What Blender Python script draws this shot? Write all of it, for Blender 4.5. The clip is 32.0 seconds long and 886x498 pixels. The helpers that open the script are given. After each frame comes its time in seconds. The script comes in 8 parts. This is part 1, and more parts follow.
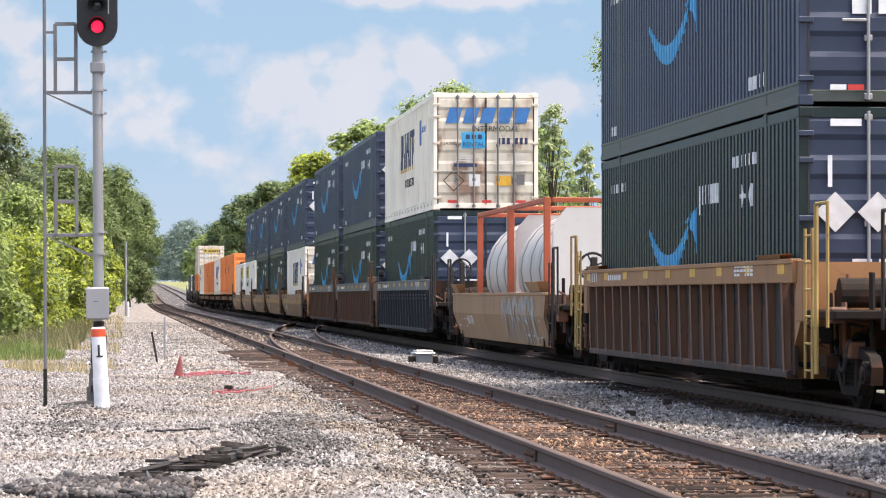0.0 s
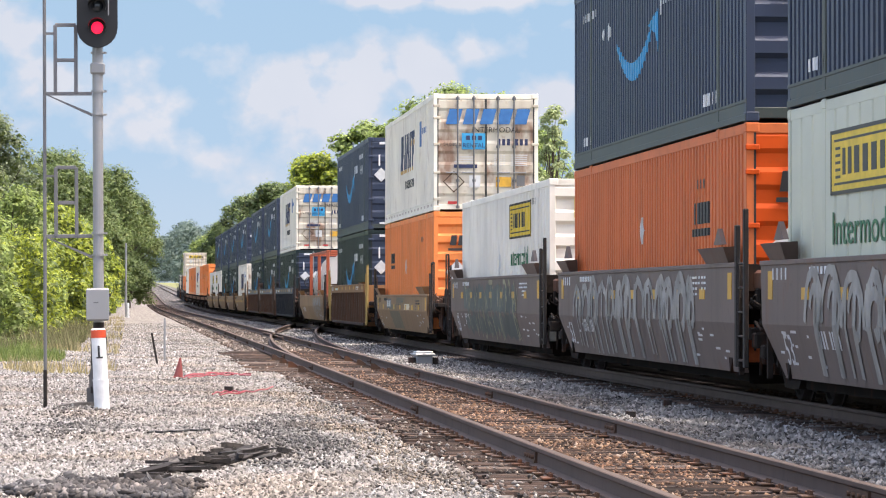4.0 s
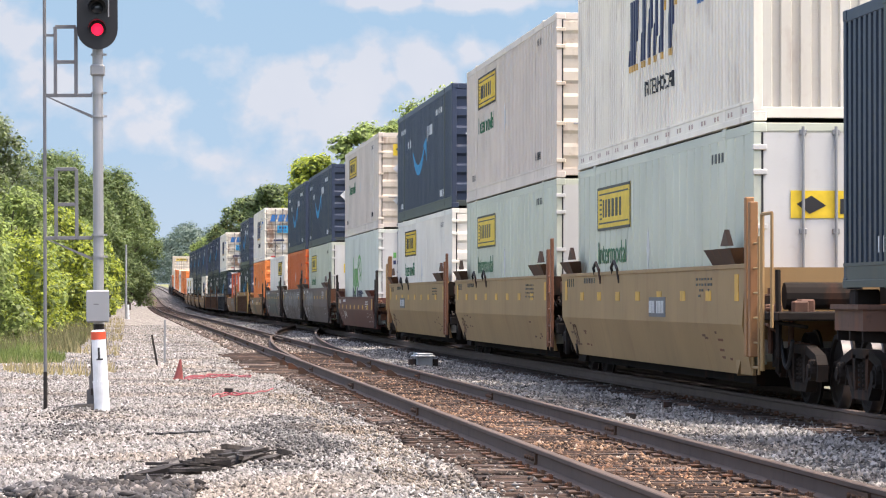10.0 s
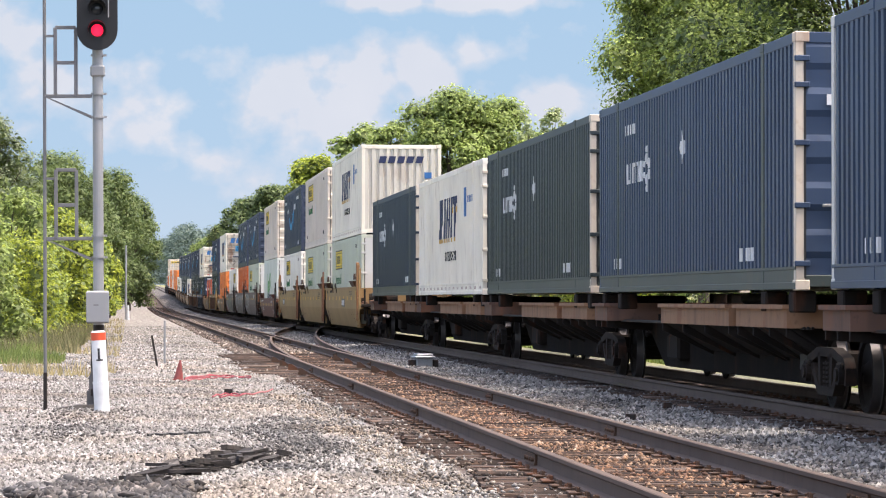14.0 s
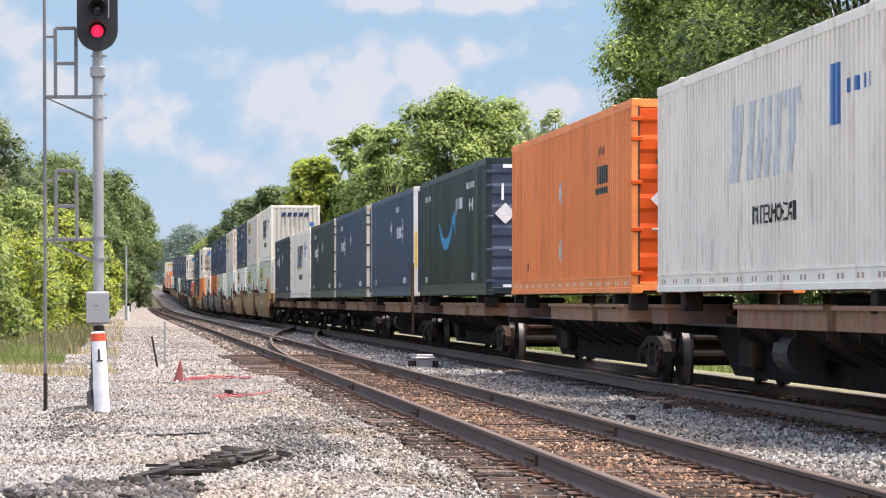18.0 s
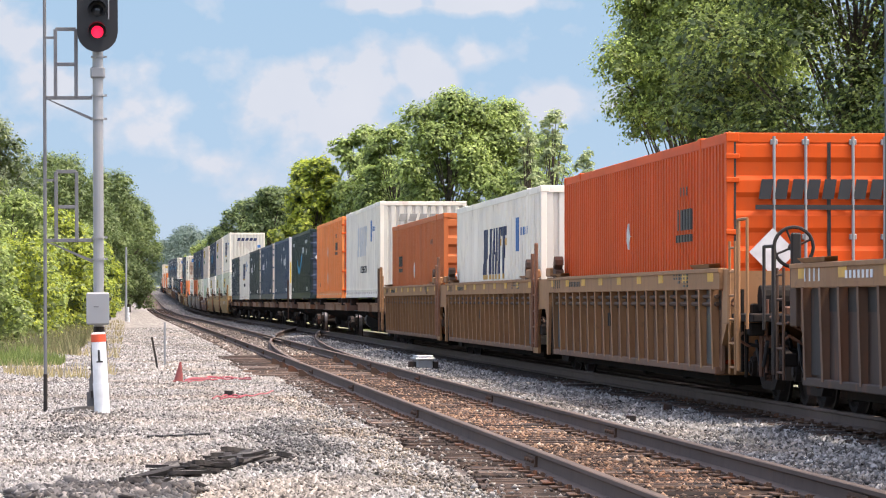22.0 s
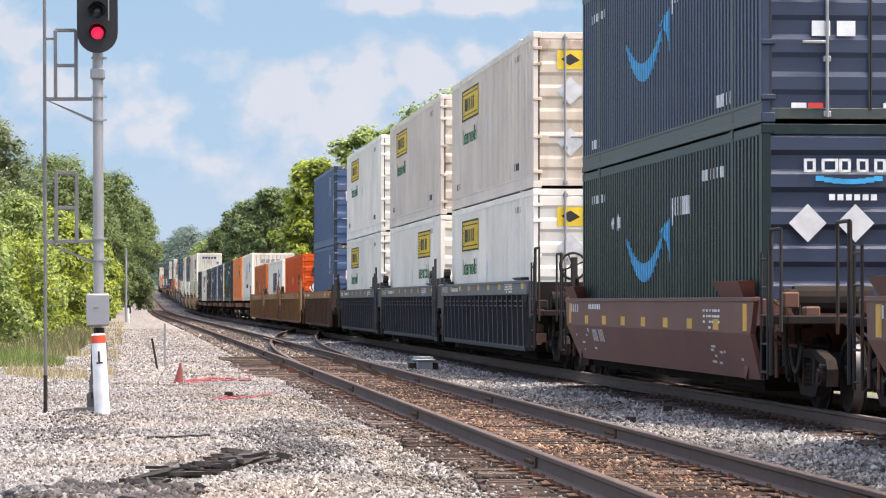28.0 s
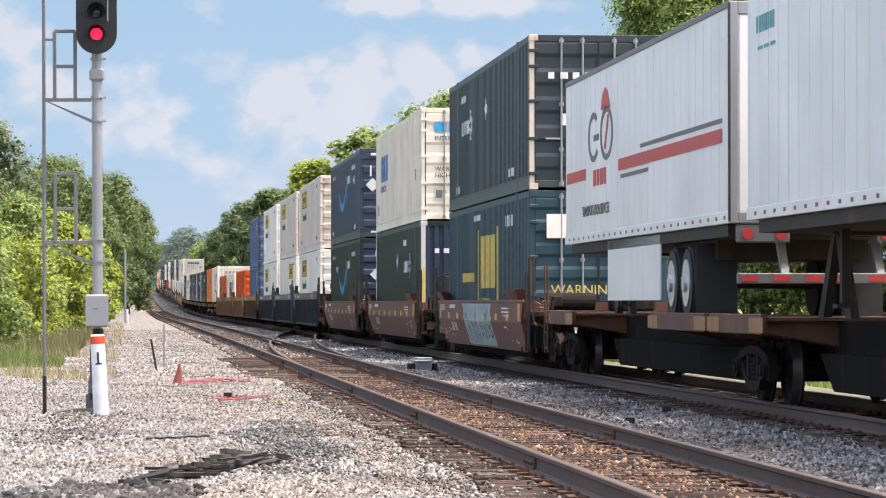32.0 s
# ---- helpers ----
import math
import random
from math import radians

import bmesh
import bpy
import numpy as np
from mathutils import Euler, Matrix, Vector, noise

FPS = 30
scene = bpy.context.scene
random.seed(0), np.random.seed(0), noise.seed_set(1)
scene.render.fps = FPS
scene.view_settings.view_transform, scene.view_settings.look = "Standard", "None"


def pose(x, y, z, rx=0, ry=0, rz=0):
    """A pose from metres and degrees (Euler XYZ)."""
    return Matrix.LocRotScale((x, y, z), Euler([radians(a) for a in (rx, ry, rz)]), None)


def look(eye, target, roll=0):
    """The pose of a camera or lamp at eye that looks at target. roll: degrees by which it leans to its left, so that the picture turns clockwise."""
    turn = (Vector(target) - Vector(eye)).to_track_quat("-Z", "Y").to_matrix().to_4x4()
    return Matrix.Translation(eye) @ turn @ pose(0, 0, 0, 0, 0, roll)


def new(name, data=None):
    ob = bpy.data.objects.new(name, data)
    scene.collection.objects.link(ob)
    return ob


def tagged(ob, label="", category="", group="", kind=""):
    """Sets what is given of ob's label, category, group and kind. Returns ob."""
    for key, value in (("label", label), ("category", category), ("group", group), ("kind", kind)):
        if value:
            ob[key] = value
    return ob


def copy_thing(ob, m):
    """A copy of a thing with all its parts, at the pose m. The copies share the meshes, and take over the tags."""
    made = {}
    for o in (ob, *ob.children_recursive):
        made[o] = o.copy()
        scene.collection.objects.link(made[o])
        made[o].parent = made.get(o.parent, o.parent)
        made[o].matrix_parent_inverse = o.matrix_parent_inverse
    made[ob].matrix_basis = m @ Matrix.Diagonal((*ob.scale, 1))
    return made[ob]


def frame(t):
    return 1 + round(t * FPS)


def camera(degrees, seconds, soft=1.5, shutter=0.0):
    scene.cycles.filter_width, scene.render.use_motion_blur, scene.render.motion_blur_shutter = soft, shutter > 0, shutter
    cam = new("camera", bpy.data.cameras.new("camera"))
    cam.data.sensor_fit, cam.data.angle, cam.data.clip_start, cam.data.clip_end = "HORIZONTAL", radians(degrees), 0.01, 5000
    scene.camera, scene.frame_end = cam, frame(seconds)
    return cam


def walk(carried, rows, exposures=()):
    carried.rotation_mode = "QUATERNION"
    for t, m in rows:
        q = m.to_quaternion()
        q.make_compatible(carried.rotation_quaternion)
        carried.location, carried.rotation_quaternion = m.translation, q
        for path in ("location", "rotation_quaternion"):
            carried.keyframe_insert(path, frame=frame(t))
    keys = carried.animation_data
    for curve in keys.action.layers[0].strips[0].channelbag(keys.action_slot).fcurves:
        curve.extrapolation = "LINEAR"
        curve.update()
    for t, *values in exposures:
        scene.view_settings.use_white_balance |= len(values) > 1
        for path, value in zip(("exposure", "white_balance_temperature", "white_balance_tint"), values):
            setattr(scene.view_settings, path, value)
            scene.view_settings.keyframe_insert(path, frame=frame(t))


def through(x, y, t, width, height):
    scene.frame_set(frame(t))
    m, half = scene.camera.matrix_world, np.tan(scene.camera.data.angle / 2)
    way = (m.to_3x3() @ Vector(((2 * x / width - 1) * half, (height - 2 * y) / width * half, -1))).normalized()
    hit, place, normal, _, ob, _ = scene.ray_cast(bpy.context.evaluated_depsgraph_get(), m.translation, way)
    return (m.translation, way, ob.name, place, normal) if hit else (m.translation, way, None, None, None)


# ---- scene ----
cam = camera(14.765, 32.0, soft=1.1)
EYE = (0.0, 0.0, 1.23)
F = 6050.8


def aim(y0, x0=244.6):
    """Camera pose whose track vanishing point lies at (x0, y0) of a 1568 x 882 picture."""
    yaw = math.atan((784 - x0) / F)
    pitch = math.atan((y0 - 441) / F * math.cos(yaw))
    d = Vector((math.sin(yaw) * math.cos(pitch), math.cos(yaw) * math.cos(pitch), math.sin(pitch)))
    return look(EYE, Vector(EYE) + d * 100)


SWAY = ((0, 524.0, 244.6), (1.5, 524.0, 243.9), (3.5, 525.5, 244.6), (6, 527.5, 244.6), (9, 528.8, 244.8), (13, 530.0, 244.6),
        (17, 531.6, 244.8), (21, 532.6, 244.9), (23, 534.0, 244.9), (25.5, 534.4, 245.1), (28, 535.4, 244.9), (30, 536.2, 244.1),
        (32, 537.0, 243.3))
walk(cam, [(t, aim(y, x)) for t, y, x in SWAY], exposures=[(0, 1.90, 6760, 12), (32, 1.90, 6760, 12)])

# ---------------------------------------------------------------- light
SUN_EL, SUN_AZ = radians(68), Vector((0.945, -0.33, 0)).normalized()
world = bpy.data.worlds.new("sky")
scene.world = world
world.use_nodes = True
wn = world.node_tree.nodes
sky = wn.new("ShaderNodeTexSky")
sky.sky_type, sky.sun_disc = "NISHITA", False
sky.sun_elevation, sky.sun_rotation = SUN_EL, math.atan2(SUN_AZ.x, SUN_AZ.y)
sky.air_density, sky.dust_density, sky.ozone_density = 0.88, 5.0, 0.75
world.node_tree.links.new(sky.outputs[0], wn["Background"].inputs[0])
wn["Background"].inputs[1].default_value = 0.15
sun = new("sun", bpy.data.lights.new("sun", "SUN"))
sun.data.energy, sun.data.angle, sun.data.color = 0.97, radians(0.6), (1.0, 0.95, 0.87)
sun_from = Vector((SUN_AZ.x * math.cos(SUN_EL), SUN_AZ.y * math.cos(SUN_EL), math.sin(SUN_EL)))
sun.matrix_world = look(sun_from * 100, (0, 0, 0))


# ---------------------------------------------------------------- materials
def nodes_of(name):
    m = bpy.data.materials.new(name)
    m.use_nodes = True
    return m, m.node_tree.nodes, m.node_tree.links, m.node_tree.nodes["Principled BSDF"]


def noise_of(n, l, scale, detail=4.0, stretch=None, src="Object", shift=False):
    tc = n.new("ShaderNodeTexCoord")
    out = tc.outputs[src]
    if stretch:
        mp = n.new("ShaderNodeMapping")
        mp.inputs["Scale"].default_value = stretch
        l.new(out, mp.inputs[0])
        out = mp.outputs[0]
    if shift:
        info, add = n.new("ShaderNodeObjectInfo"), n.new("ShaderNodeVectorMath")
        mul = n.new("ShaderNodeMath")
        mul.operation, mul.inputs[1].default_value = "MULTIPLY", 40.0
        l.new(info.outputs["Random"], mul.inputs[0])
        l.new(out, add.inputs[0])
        l.new(mul.outputs[0], add.inputs[1])
        out = add.outputs[0]
    t = n.new("ShaderNodeTexNoise")
    t.inputs["Scale"].default_value, t.inputs["Detail"].default_value = scale, detail
    l.new(out, t.inputs["Vector"])
    return t.outputs["Fac"]


def ramp(n, l, fac, stops):
    r = n.new("ShaderNodeValToRGB")
    e = r.color_ramp.elements
    while len(e) < len(stops):
        e.new(0.5)
    for k, (p, c) in zip(e, stops):
        k.position, k.color = p, (*c, 1) if len(c) == 3 else c
    l.new(fac, r.inputs[0])
    return r.outputs[0]


def mix(n, l, fac, a, b, mode="MIX"):
    m = n.new("ShaderNodeMix")
    m.data_type, m.blend_type = "RGBA", mode
    for sock, v in ((m.inputs[0], fac), (m.inputs[6], a), (m.inputs[7], b)):
        if isinstance(v, (int, float)):
            sock.default_value = v
        elif isinstance(v, tuple):
            sock.default_value = (*v, 1)
        else:
            l.new(v, sock)
    return m.outputs[2]


def bump(n, l, fac, strength, dist, bsdf):
    b = n.new("ShaderNodeBump")
    b.inputs["Strength"].default_value, b.inputs["Distance"].default_value = strength, dist
    l.new(fac, b.inputs["Height"])
    l.new(b.outputs[0], bsdf.inputs["Normal"])


def paint(name, color, rough=0.5, dirt=(0.10, 0.075, 0.05), amount=0.35, rust=0.0, metal=0.0, gloss=0.28):
    """Weathered paint: broad fading, vertical grime runs, and rust specks."""
    m, n, l, b = nodes_of(name)
    dark = tuple(c * 0.84 for c in color)
    broad = noise_of(n, l, 0.55, 3, shift=True)
    col = mix(n, l, ramp(n, l, broad, [(0.35, (0, 0, 0)), (0.7, (1, 1, 1))]), dark, color)
    runs = noise_of(n, l, 1.0, 6, (3.2, 3.2, 0.22), shift=True)
    col = mix(n, l, ramp(n, l, runs, [(0.50, (0, 0, 0)), (0.78, (amount,) * 3)]), col, dirt)
    fine = noise_of(n, l, 9.0, 6)
    col = mix(n, l, ramp(n, l, fine, [(0.6, (0, 0, 0)), (0.72, (amount * 0.7,) * 3)]), col, dirt)
    if rust:
        spots = noise_of(n, l, 2.3, 9, (1.0, 1.0, 0.45), shift=True)
        col = mix(n, l, ramp(n, l, spots, [(0.60 - 0.1 * rust, (0, 0, 0)), (0.66, (rust,) * 3)]), col, (0.17, 0.06, 0.025))
    l.new(col, b.inputs["Base Color"])
    b.inputs["Roughness"].default_value, b.inputs["Metallic"].default_value = rough, metal
    b.inputs["Specular IOR Level"].default_value = gloss
    bump(n, l, fine, 0.12, 0.01, b)
    return m


def leaf(name, dark, light, through=0.35):
    m, n, l, b = nodes_of(name)
    geo = n.new("ShaderNodeNewGeometry")
    col = ramp(n, l, geo.outputs["Random Per Island"], [(0.0, dark), (1.0, light)])
    patch = noise_of(n, l, 0.35, 3)
    col = mix(n, l, ramp(n, l, patch, [(0.35, (0, 0, 0)), (0.65, (0.55, 0.55, 0.55))]), col, tuple(c * 1.25 for c in light))
    l.new(col, b.inputs["Base Color"])
    b.inputs["Roughness"].default_value = 0.6
    tr = n.new("ShaderNodeBsdfTranslucent")
    l.new(col, tr.inputs[0])
    mx = n.new("ShaderNodeMixShader")
    mx.inputs[0].default_value = through
    l.new(b.outputs[0], mx.inputs[1])
    l.new(tr.outputs[0], mx.inputs[2])
    l.new(mx.outputs[0], n["Material Output"].inputs[0])
    return m


def plain(name, color, rough=0.5, metal=0.0, grain=6.0, vary=0.25):
    m, n, l, b = nodes_of(name)
    f = noise_of(n, l, grain, 5)
    l.new(mix(n, l, ramp(n, l, f, [(0.3, (0, 0, 0)), (0.7, (1, 1, 1))]), tuple(c * (1 - vary) for c in color), color), b.inputs["Base Color"])
    b.inputs["Roughness"].default_value, b.inputs["Metallic"].default_value = rough, metal
    return m


def glowing(name, color, strength):
    m, n, l, b = nodes_of(name)
    b.inputs["Base Color"].default_value = (*color, 1)
    b.inputs["Emission Color"].default_value = (*color, 1)
    b.inputs["Emission Strength"].default_value = strength
    return m


def stones(name, stops, rough=0.95, mixin=(0.58, 0.58, 0.59), warm=(1.0, 0.91, 0.82)):
    """Crushed stone: every chip its own tone, with darker and rustier patches."""
    m, n, l, b = nodes_of(name)
    geo = n.new("ShaderNodeNewGeometry")
    col = ramp(n, l, geo.outputs["Random Per Island"], stops)
    patch = noise_of(n, l, 0.42, 6)
    col = mix(n, l, ramp(n, l, patch, [(0.50, (0, 0, 0)), (0.64, (0.9,) * 3)]), col, mixin, "MULTIPLY")
    rusty = noise_of(n, l, 0.31, 6, (1.3, 1.0, 1.0))
    col = mix(n, l, ramp(n, l, rusty, [(0.48, (0, 0, 0)), (0.62, (1, 1, 1))]), col, warm, "MULTIPLY")
    l.new(col, b.inputs["Base Color"])
    b.inputs["Roughness"].default_value = rough
    return m


M = {}
M["az"] = paint("navy_black_paint", (0.041, 0.055, 0.092), 0.45, (0.05, 0.05, 0.05), 0.3, gloss=0.22)
M["azg"] = paint("dark_green_paint", (0.015, 0.028, 0.030), 0.42, (0.05, 0.055, 0.05), 0.3, gloss=0.22)
M["azr"] = paint("green_grey_rail_paint", (0.055, 0.070, 0.066), 0.5)
M["plainbox"] = paint("slate_blue_paint", (0.029, 0.043, 0.068), 0.45, (0.07, 0.07, 0.07), 0.3, gloss=0.22)
M["plainboxb"] = paint("blue_grey_paint", (0.043, 0.068, 0.120), 0.45, (0.07, 0.07, 0.07), 0.3, gloss=0.22)
M["plainboxk"] = paint("charcoal_paint", (0.036, 0.048, 0.053), 0.45, (0.07, 0.07, 0.07), 0.3, gloss=0.22)
M["chalkbox"] = paint("chalk_white_paint", (0.87, 0.80, 0.675), 0.5, (0.36, 0.27, 0.18), 0.12, 0.22)
M["chalkboxdoor"] = paint("stained_chalk_white_paint", (0.62, 0.565, 0.465), 0.5, (0.26, 0.15, 0.08), 0.55, 0.75)
M["tapep"] = plain("faded_pink_tape", (0.42, 0.27, 0.22), 0.5)
M["tapew"] = plain("cream_reflector_tape", (0.70, 0.60, 0.45), 0.5)
M["gasket"] = plain("black_rubber_gasket", (0.02, 0.02, 0.02), 0.7)
M["white"] = paint("white_paint", (0.60, 0.59, 0.56), 0.42, (0.40, 0.36, 0.30), 0.25)
M["creambox"] = paint("cream_white_paint", (0.86, 0.81, 0.71), 0.5, (0.45, 0.37, 0.29), 0.13, 0.1)
M["creamboxpink"] = paint("dusty_pinkish_white_paint", (0.70, 0.61, 0.52), 0.5, (0.45, 0.33, 0.24), 0.15, 0.15)
M["creamboxdirty"] = paint("stained_white_paint", (0.66, 0.57, 0.46), 0.55, (0.38, 0.24, 0.14), 0.45, 0.5)
M["reefer"] = paint("pale_mint_white_panel", (0.56, 0.575, 0.465), 0.4, (0.5, 0.5, 0.45), 0.12)
M["panelwhite"] = paint("cool_white_panel", (0.70, 0.715, 0.635), 0.4, (0.5, 0.5, 0.45), 0.12)
M["orange"] = paint("faded_orange_paint", (0.90, 0.275, 0.080), 0.5, (0.35, 0.12, 0.05), 0.4, 0.15, gloss=0.15)
M["orange2"] = paint("bright_orange_paint", (0.64, 0.088, 0.014), 0.5, (0.30, 0.08, 0.03), 0.3, gloss=0.1)
M["orange3"] = paint("weathered_red_orange_paint", (0.52, 0.140, 0.045), 0.5, (0.25, 0.09, 0.05), 0.25, 0.2, gloss=0.12)
M["orange4"] = paint("sun_faded_red_orange_paint", (0.66, 0.175, 0.062), 0.5, (0.30, 0.10, 0.05), 0.3, 0.15, gloss=0.12)
M["chalkend"] = paint("lightly_stained_chalk_paint", (0.66, 0.62, 0.54), 0.5, (0.40, 0.28, 0.18), 0.18, 0.22)
M["framer"] = paint("worn_red_orange_frame", (0.40, 0.095, 0.045), 0.55, (0.15, 0.05, 0.03), 0.5, 0.3)
M["blue"] = paint("steel_blue_paint", (0.070, 0.120, 0.225), 0.5, (0.10, 0.10, 0.12), 0.35, 0.25)
M["csx"] = paint("rust_streaked_cream_paint", (0.80, 0.725, 0.585), 0.5, (0.50, 0.33, 0.19), 0.14, 0.2)
M["csxb"] = paint("teal_blue_paint", (0.030, 0.066, 0.082), 0.5, (0.08, 0.10, 0.10), 0.35, gloss=0.22)
M["trailer"] = paint("trailer_white_panel", (0.80, 0.785, 0.75), 0.35, (0.52, 0.52, 0.42), 0.22)
M["tan"] = paint("tan_car_paint", (0.325, 0.205, 0.090), 0.55, (0.15, 0.085, 0.045), 0.28, 0.2)
M["maroon"] = paint("maroon_car_paint", (0.140, 0.058, 0.046), 0.55, (0.10, 0.06, 0.05), 0.3, 0.15)
M["greycar"] = paint("grey_brown_car_paint", (0.158, 0.118, 0.102), 0.6, (0.08, 0.06, 0.05), 0.55, 0.25)
M["tangrey"] = paint("dusty_tan_car_paint", (0.295, 0.177, 0.092), 0.6, (0.10, 0.07, 0.05), 0.55, 0.25)
M["browncar"] = paint("rusty_brown_car_paint", (0.155, 0.082, 0.048), 0.65, (0.07, 0.035, 0.02), 0.6, 0.5)
M["yellowcar"] = paint("ochre_car_paint", (0.315, 0.158, 0.068), 0.6, (0.12, 0.07, 0.04), 0.55, 0.3)
# recessed sheets: grime, and the shade between the ribs put into the base colour
M["sheeto"] = paint("grimy_shaded_ochre_sheet", (0.160, 0.082, 0.046), 0.65, (0.05, 0.028, 0.02), 0.75, 0.5)
M["sheetb"] = paint("grimy_shaded_brown_sheet", (0.046, 0.026, 0.019), 0.65, (0.035, 0.02, 0.015), 0.75, 0.5)
M["sheetk"] = paint("grimy_shaded_black_sheet", (0.026, 0.027, 0.031), 0.6, (0.045, 0.040, 0.036), 0.4, 0.1)
M["olive"] = paint("olive_grey_touch_up_paint", (0.190, 0.160, 0.105), 0.65, (0.13, 0.08, 0.05), 0.45, 0.2)
M["blackcar"] = paint("black_car_paint", (0.043, 0.045, 0.051), 0.55, (0.08, 0.07, 0.06), 0.4)
M["blackrail"] = paint("grey_car_paint", (0.125, 0.130, 0.142), 0.55, (0.12, 0.10, 0.08), 0.4)
M["spine"] = paint("rust_brown_steel", (0.125, 0.062, 0.040), 0.7, (0.035, 0.022, 0.016), 0.65, 0.8)
M["tray"] = paint("sun_bleached_rust_tan_steel", (0.265, 0.142, 0.078), 0.75, (0.070, 0.038, 0.025), 0.55, 0.6)
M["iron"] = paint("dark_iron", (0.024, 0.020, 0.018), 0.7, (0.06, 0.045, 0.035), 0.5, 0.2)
M["rust"] = paint("rusted_iron", (0.085, 0.048, 0.030), 0.75, (0.05, 0.03, 0.02), 0.5, 0.5)
M["rail"] = paint("rail_steel_brown", (0.108, 0.076, 0.060), 0.85, (0.05, 0.035, 0.03), 0.5)
M["railtop"] = plain("worn_rail_head", (0.36, 0.34, 0.32), 0.35, 0.6)
M["bogie"] = paint("grimy_cast_iron", (0.024, 0.020, 0.0175), 0.9, (0.036, 0.024, 0.018), 0.6, 0.2)
M["wheel"] = plain("wheel_steel", (0.016, 0.013, 0.011), 0.85, 0.0)
for key in ("bogie", "wheel"):
    M[key].node_tree.nodes["Principled BSDF"].inputs["Specular IOR Level"].default_value = 0.08  # greasy, dull
# near-black: the deep shade under the cars is put into the colour, over grime
M["soot"] = paint("undershade_black_steel", (0.015, 0.013, 0.012), 0.95, (0.030, 0.020, 0.015), 0.6, 0.1, gloss=0.05)
M["tyre"] = plain("black_rubber", (0.022, 0.022, 0.023), 0.8)
M["alu"] = plain("brushed_aluminium", (0.62, 0.63, 0.64), 0.35, 0.7)
M["cyan"] = plain("cyan_blue_paint", (0.03, 0.33, 0.62), 0.5)
M["wht"] = plain("white_marking_paint", (0.75, 0.76, 0.76), 0.5)
M["yel"] = plain("yellow_marking_paint", (0.78, 0.54, 0.03), 0.5)
M["reflect"] = plain("worn_orange_yellow_reflector", (0.66, 0.36, 0.035), 0.5, 0, 5, 0.35)
M["gold"] = plain("gold_marking_paint", (0.66, 0.50, 0.10), 0.5)
M["blk"] = plain("black_marking_paint", (0.02, 0.02, 0.022), 0.5)
M["navy"] = plain("navy_marking_paint", (0.016, 0.026, 0.085), 0.5)
M["bluelogo"] = plain("blue_marking_paint", (0.03, 0.15, 0.40), 0.5)
M["green"] = plain("green_marking_paint", (0.02, 0.15, 0.06), 0.5)
M["lime"] = plain("leaf_green_marking_paint", (0.14, 0.42, 0.10), 0.5)
M["red"] = plain("red_marking_paint", (0.50, 0.035, 0.03), 0.5)
M["amber"] = plain("faded_amber_marking_paint", (0.62, 0.36, 0.08), 0.5)
M["wornyel"] = paint("worn_yellow_rail_paint", (0.36, 0.25, 0.085), 0.65, (0.10, 0.06, 0.04), 0.6, 0.5)
M["tankgrey"] = paint("stained_tank_cladding", (0.50, 0.475, 0.435), 0.45, (0.20, 0.15, 0.11), 0.5, 0.35)
M["postred"] = paint("rust_red_post_paint", (0.20, 0.088, 0.048), 0.65, (0.07, 0.035, 0.02), 0.55, 0.4)
M["placard"] = plain("grey_placard", (0.62, 0.62, 0.62), 0.4)
M["grafw"] = plain("faded_white_spray", (0.34, 0.32, 0.29), 0.6, 0, 3, 0.5)
M["grafb"] = plain("pale_aqua_spray", (0.30, 0.38, 0.36), 0.6, 0, 3, 0.4)
M["graft"] = plain("dull_teal_spray", (0.085, 0.105, 0.095), 0.6, 0, 1.1, 0.65)
M["grafc"] = plain("cream_yellow_spray", (0.33, 0.30, 0.18), 0.6, 0, 1.5, 0.6)
M["smear"] = plain("murky_olive_spray", (0.12, 0.125, 0.085), 0.6, 0, 1.6, 0.6)
M["galv"] = paint("galvanised_steel", (0.30, 0.305, 0.31), 0.45, (0.25, 0.24, 0.22), 0.3, 0, 0.3)
M["galvd"] = paint("weathered_galvanised_steel", (0.17, 0.17, 0.175), 0.5, (0.10, 0.09, 0.08), 0.4, 0, 0.2)
M["housing"] = plain("black_signal_housing", (0.006, 0.006, 0.007), 0.55)
M["redlamp"] = glowing("red_lamp_glow", (1.0, 0.010, 0.045), 0.60)
M["lens"] = plain("dark_lens", (0.03, 0.035, 0.04), 0.08)
def tie_wood():
    """Old creosoted oak: each tie its own tone, split along the grain."""
    m, n, l, b = nodes_of("weathered_tie_wood")
    info = n.new("ShaderNodeObjectInfo")
    col = ramp(n, l, info.outputs["Random"], [(0.0, (0.040, 0.026, 0.020)), (0.5, (0.082, 0.053, 0.040)), (0.85, (0.115, 0.075, 0.057)), (1.0, (0.19, 0.145, 0.12))])
    grain = noise_of(n, l, 1.0, 7, (1.2, 38.0, 10.0), shift=True)
    col = mix(n, l, ramp(n, l, grain, [(0.42, (1, 1, 1)), (0.58, (0, 0, 0))]), col, (0.028, 0.020, 0.016))
    dust = noise_of(n, l, 3.5, 6, shift=True)
    col = mix(n, l, ramp(n, l, dust, [(0.55, (0, 0, 0)), (0.72, (0.5,) * 3)]), col, (0.17, 0.098, 0.062))
    l.new(col, b.inputs["Base Color"])
    b.inputs["Roughness"].default_value = 0.95
    bump(n, l, grain, 0.6, 0.012, b)
    return m


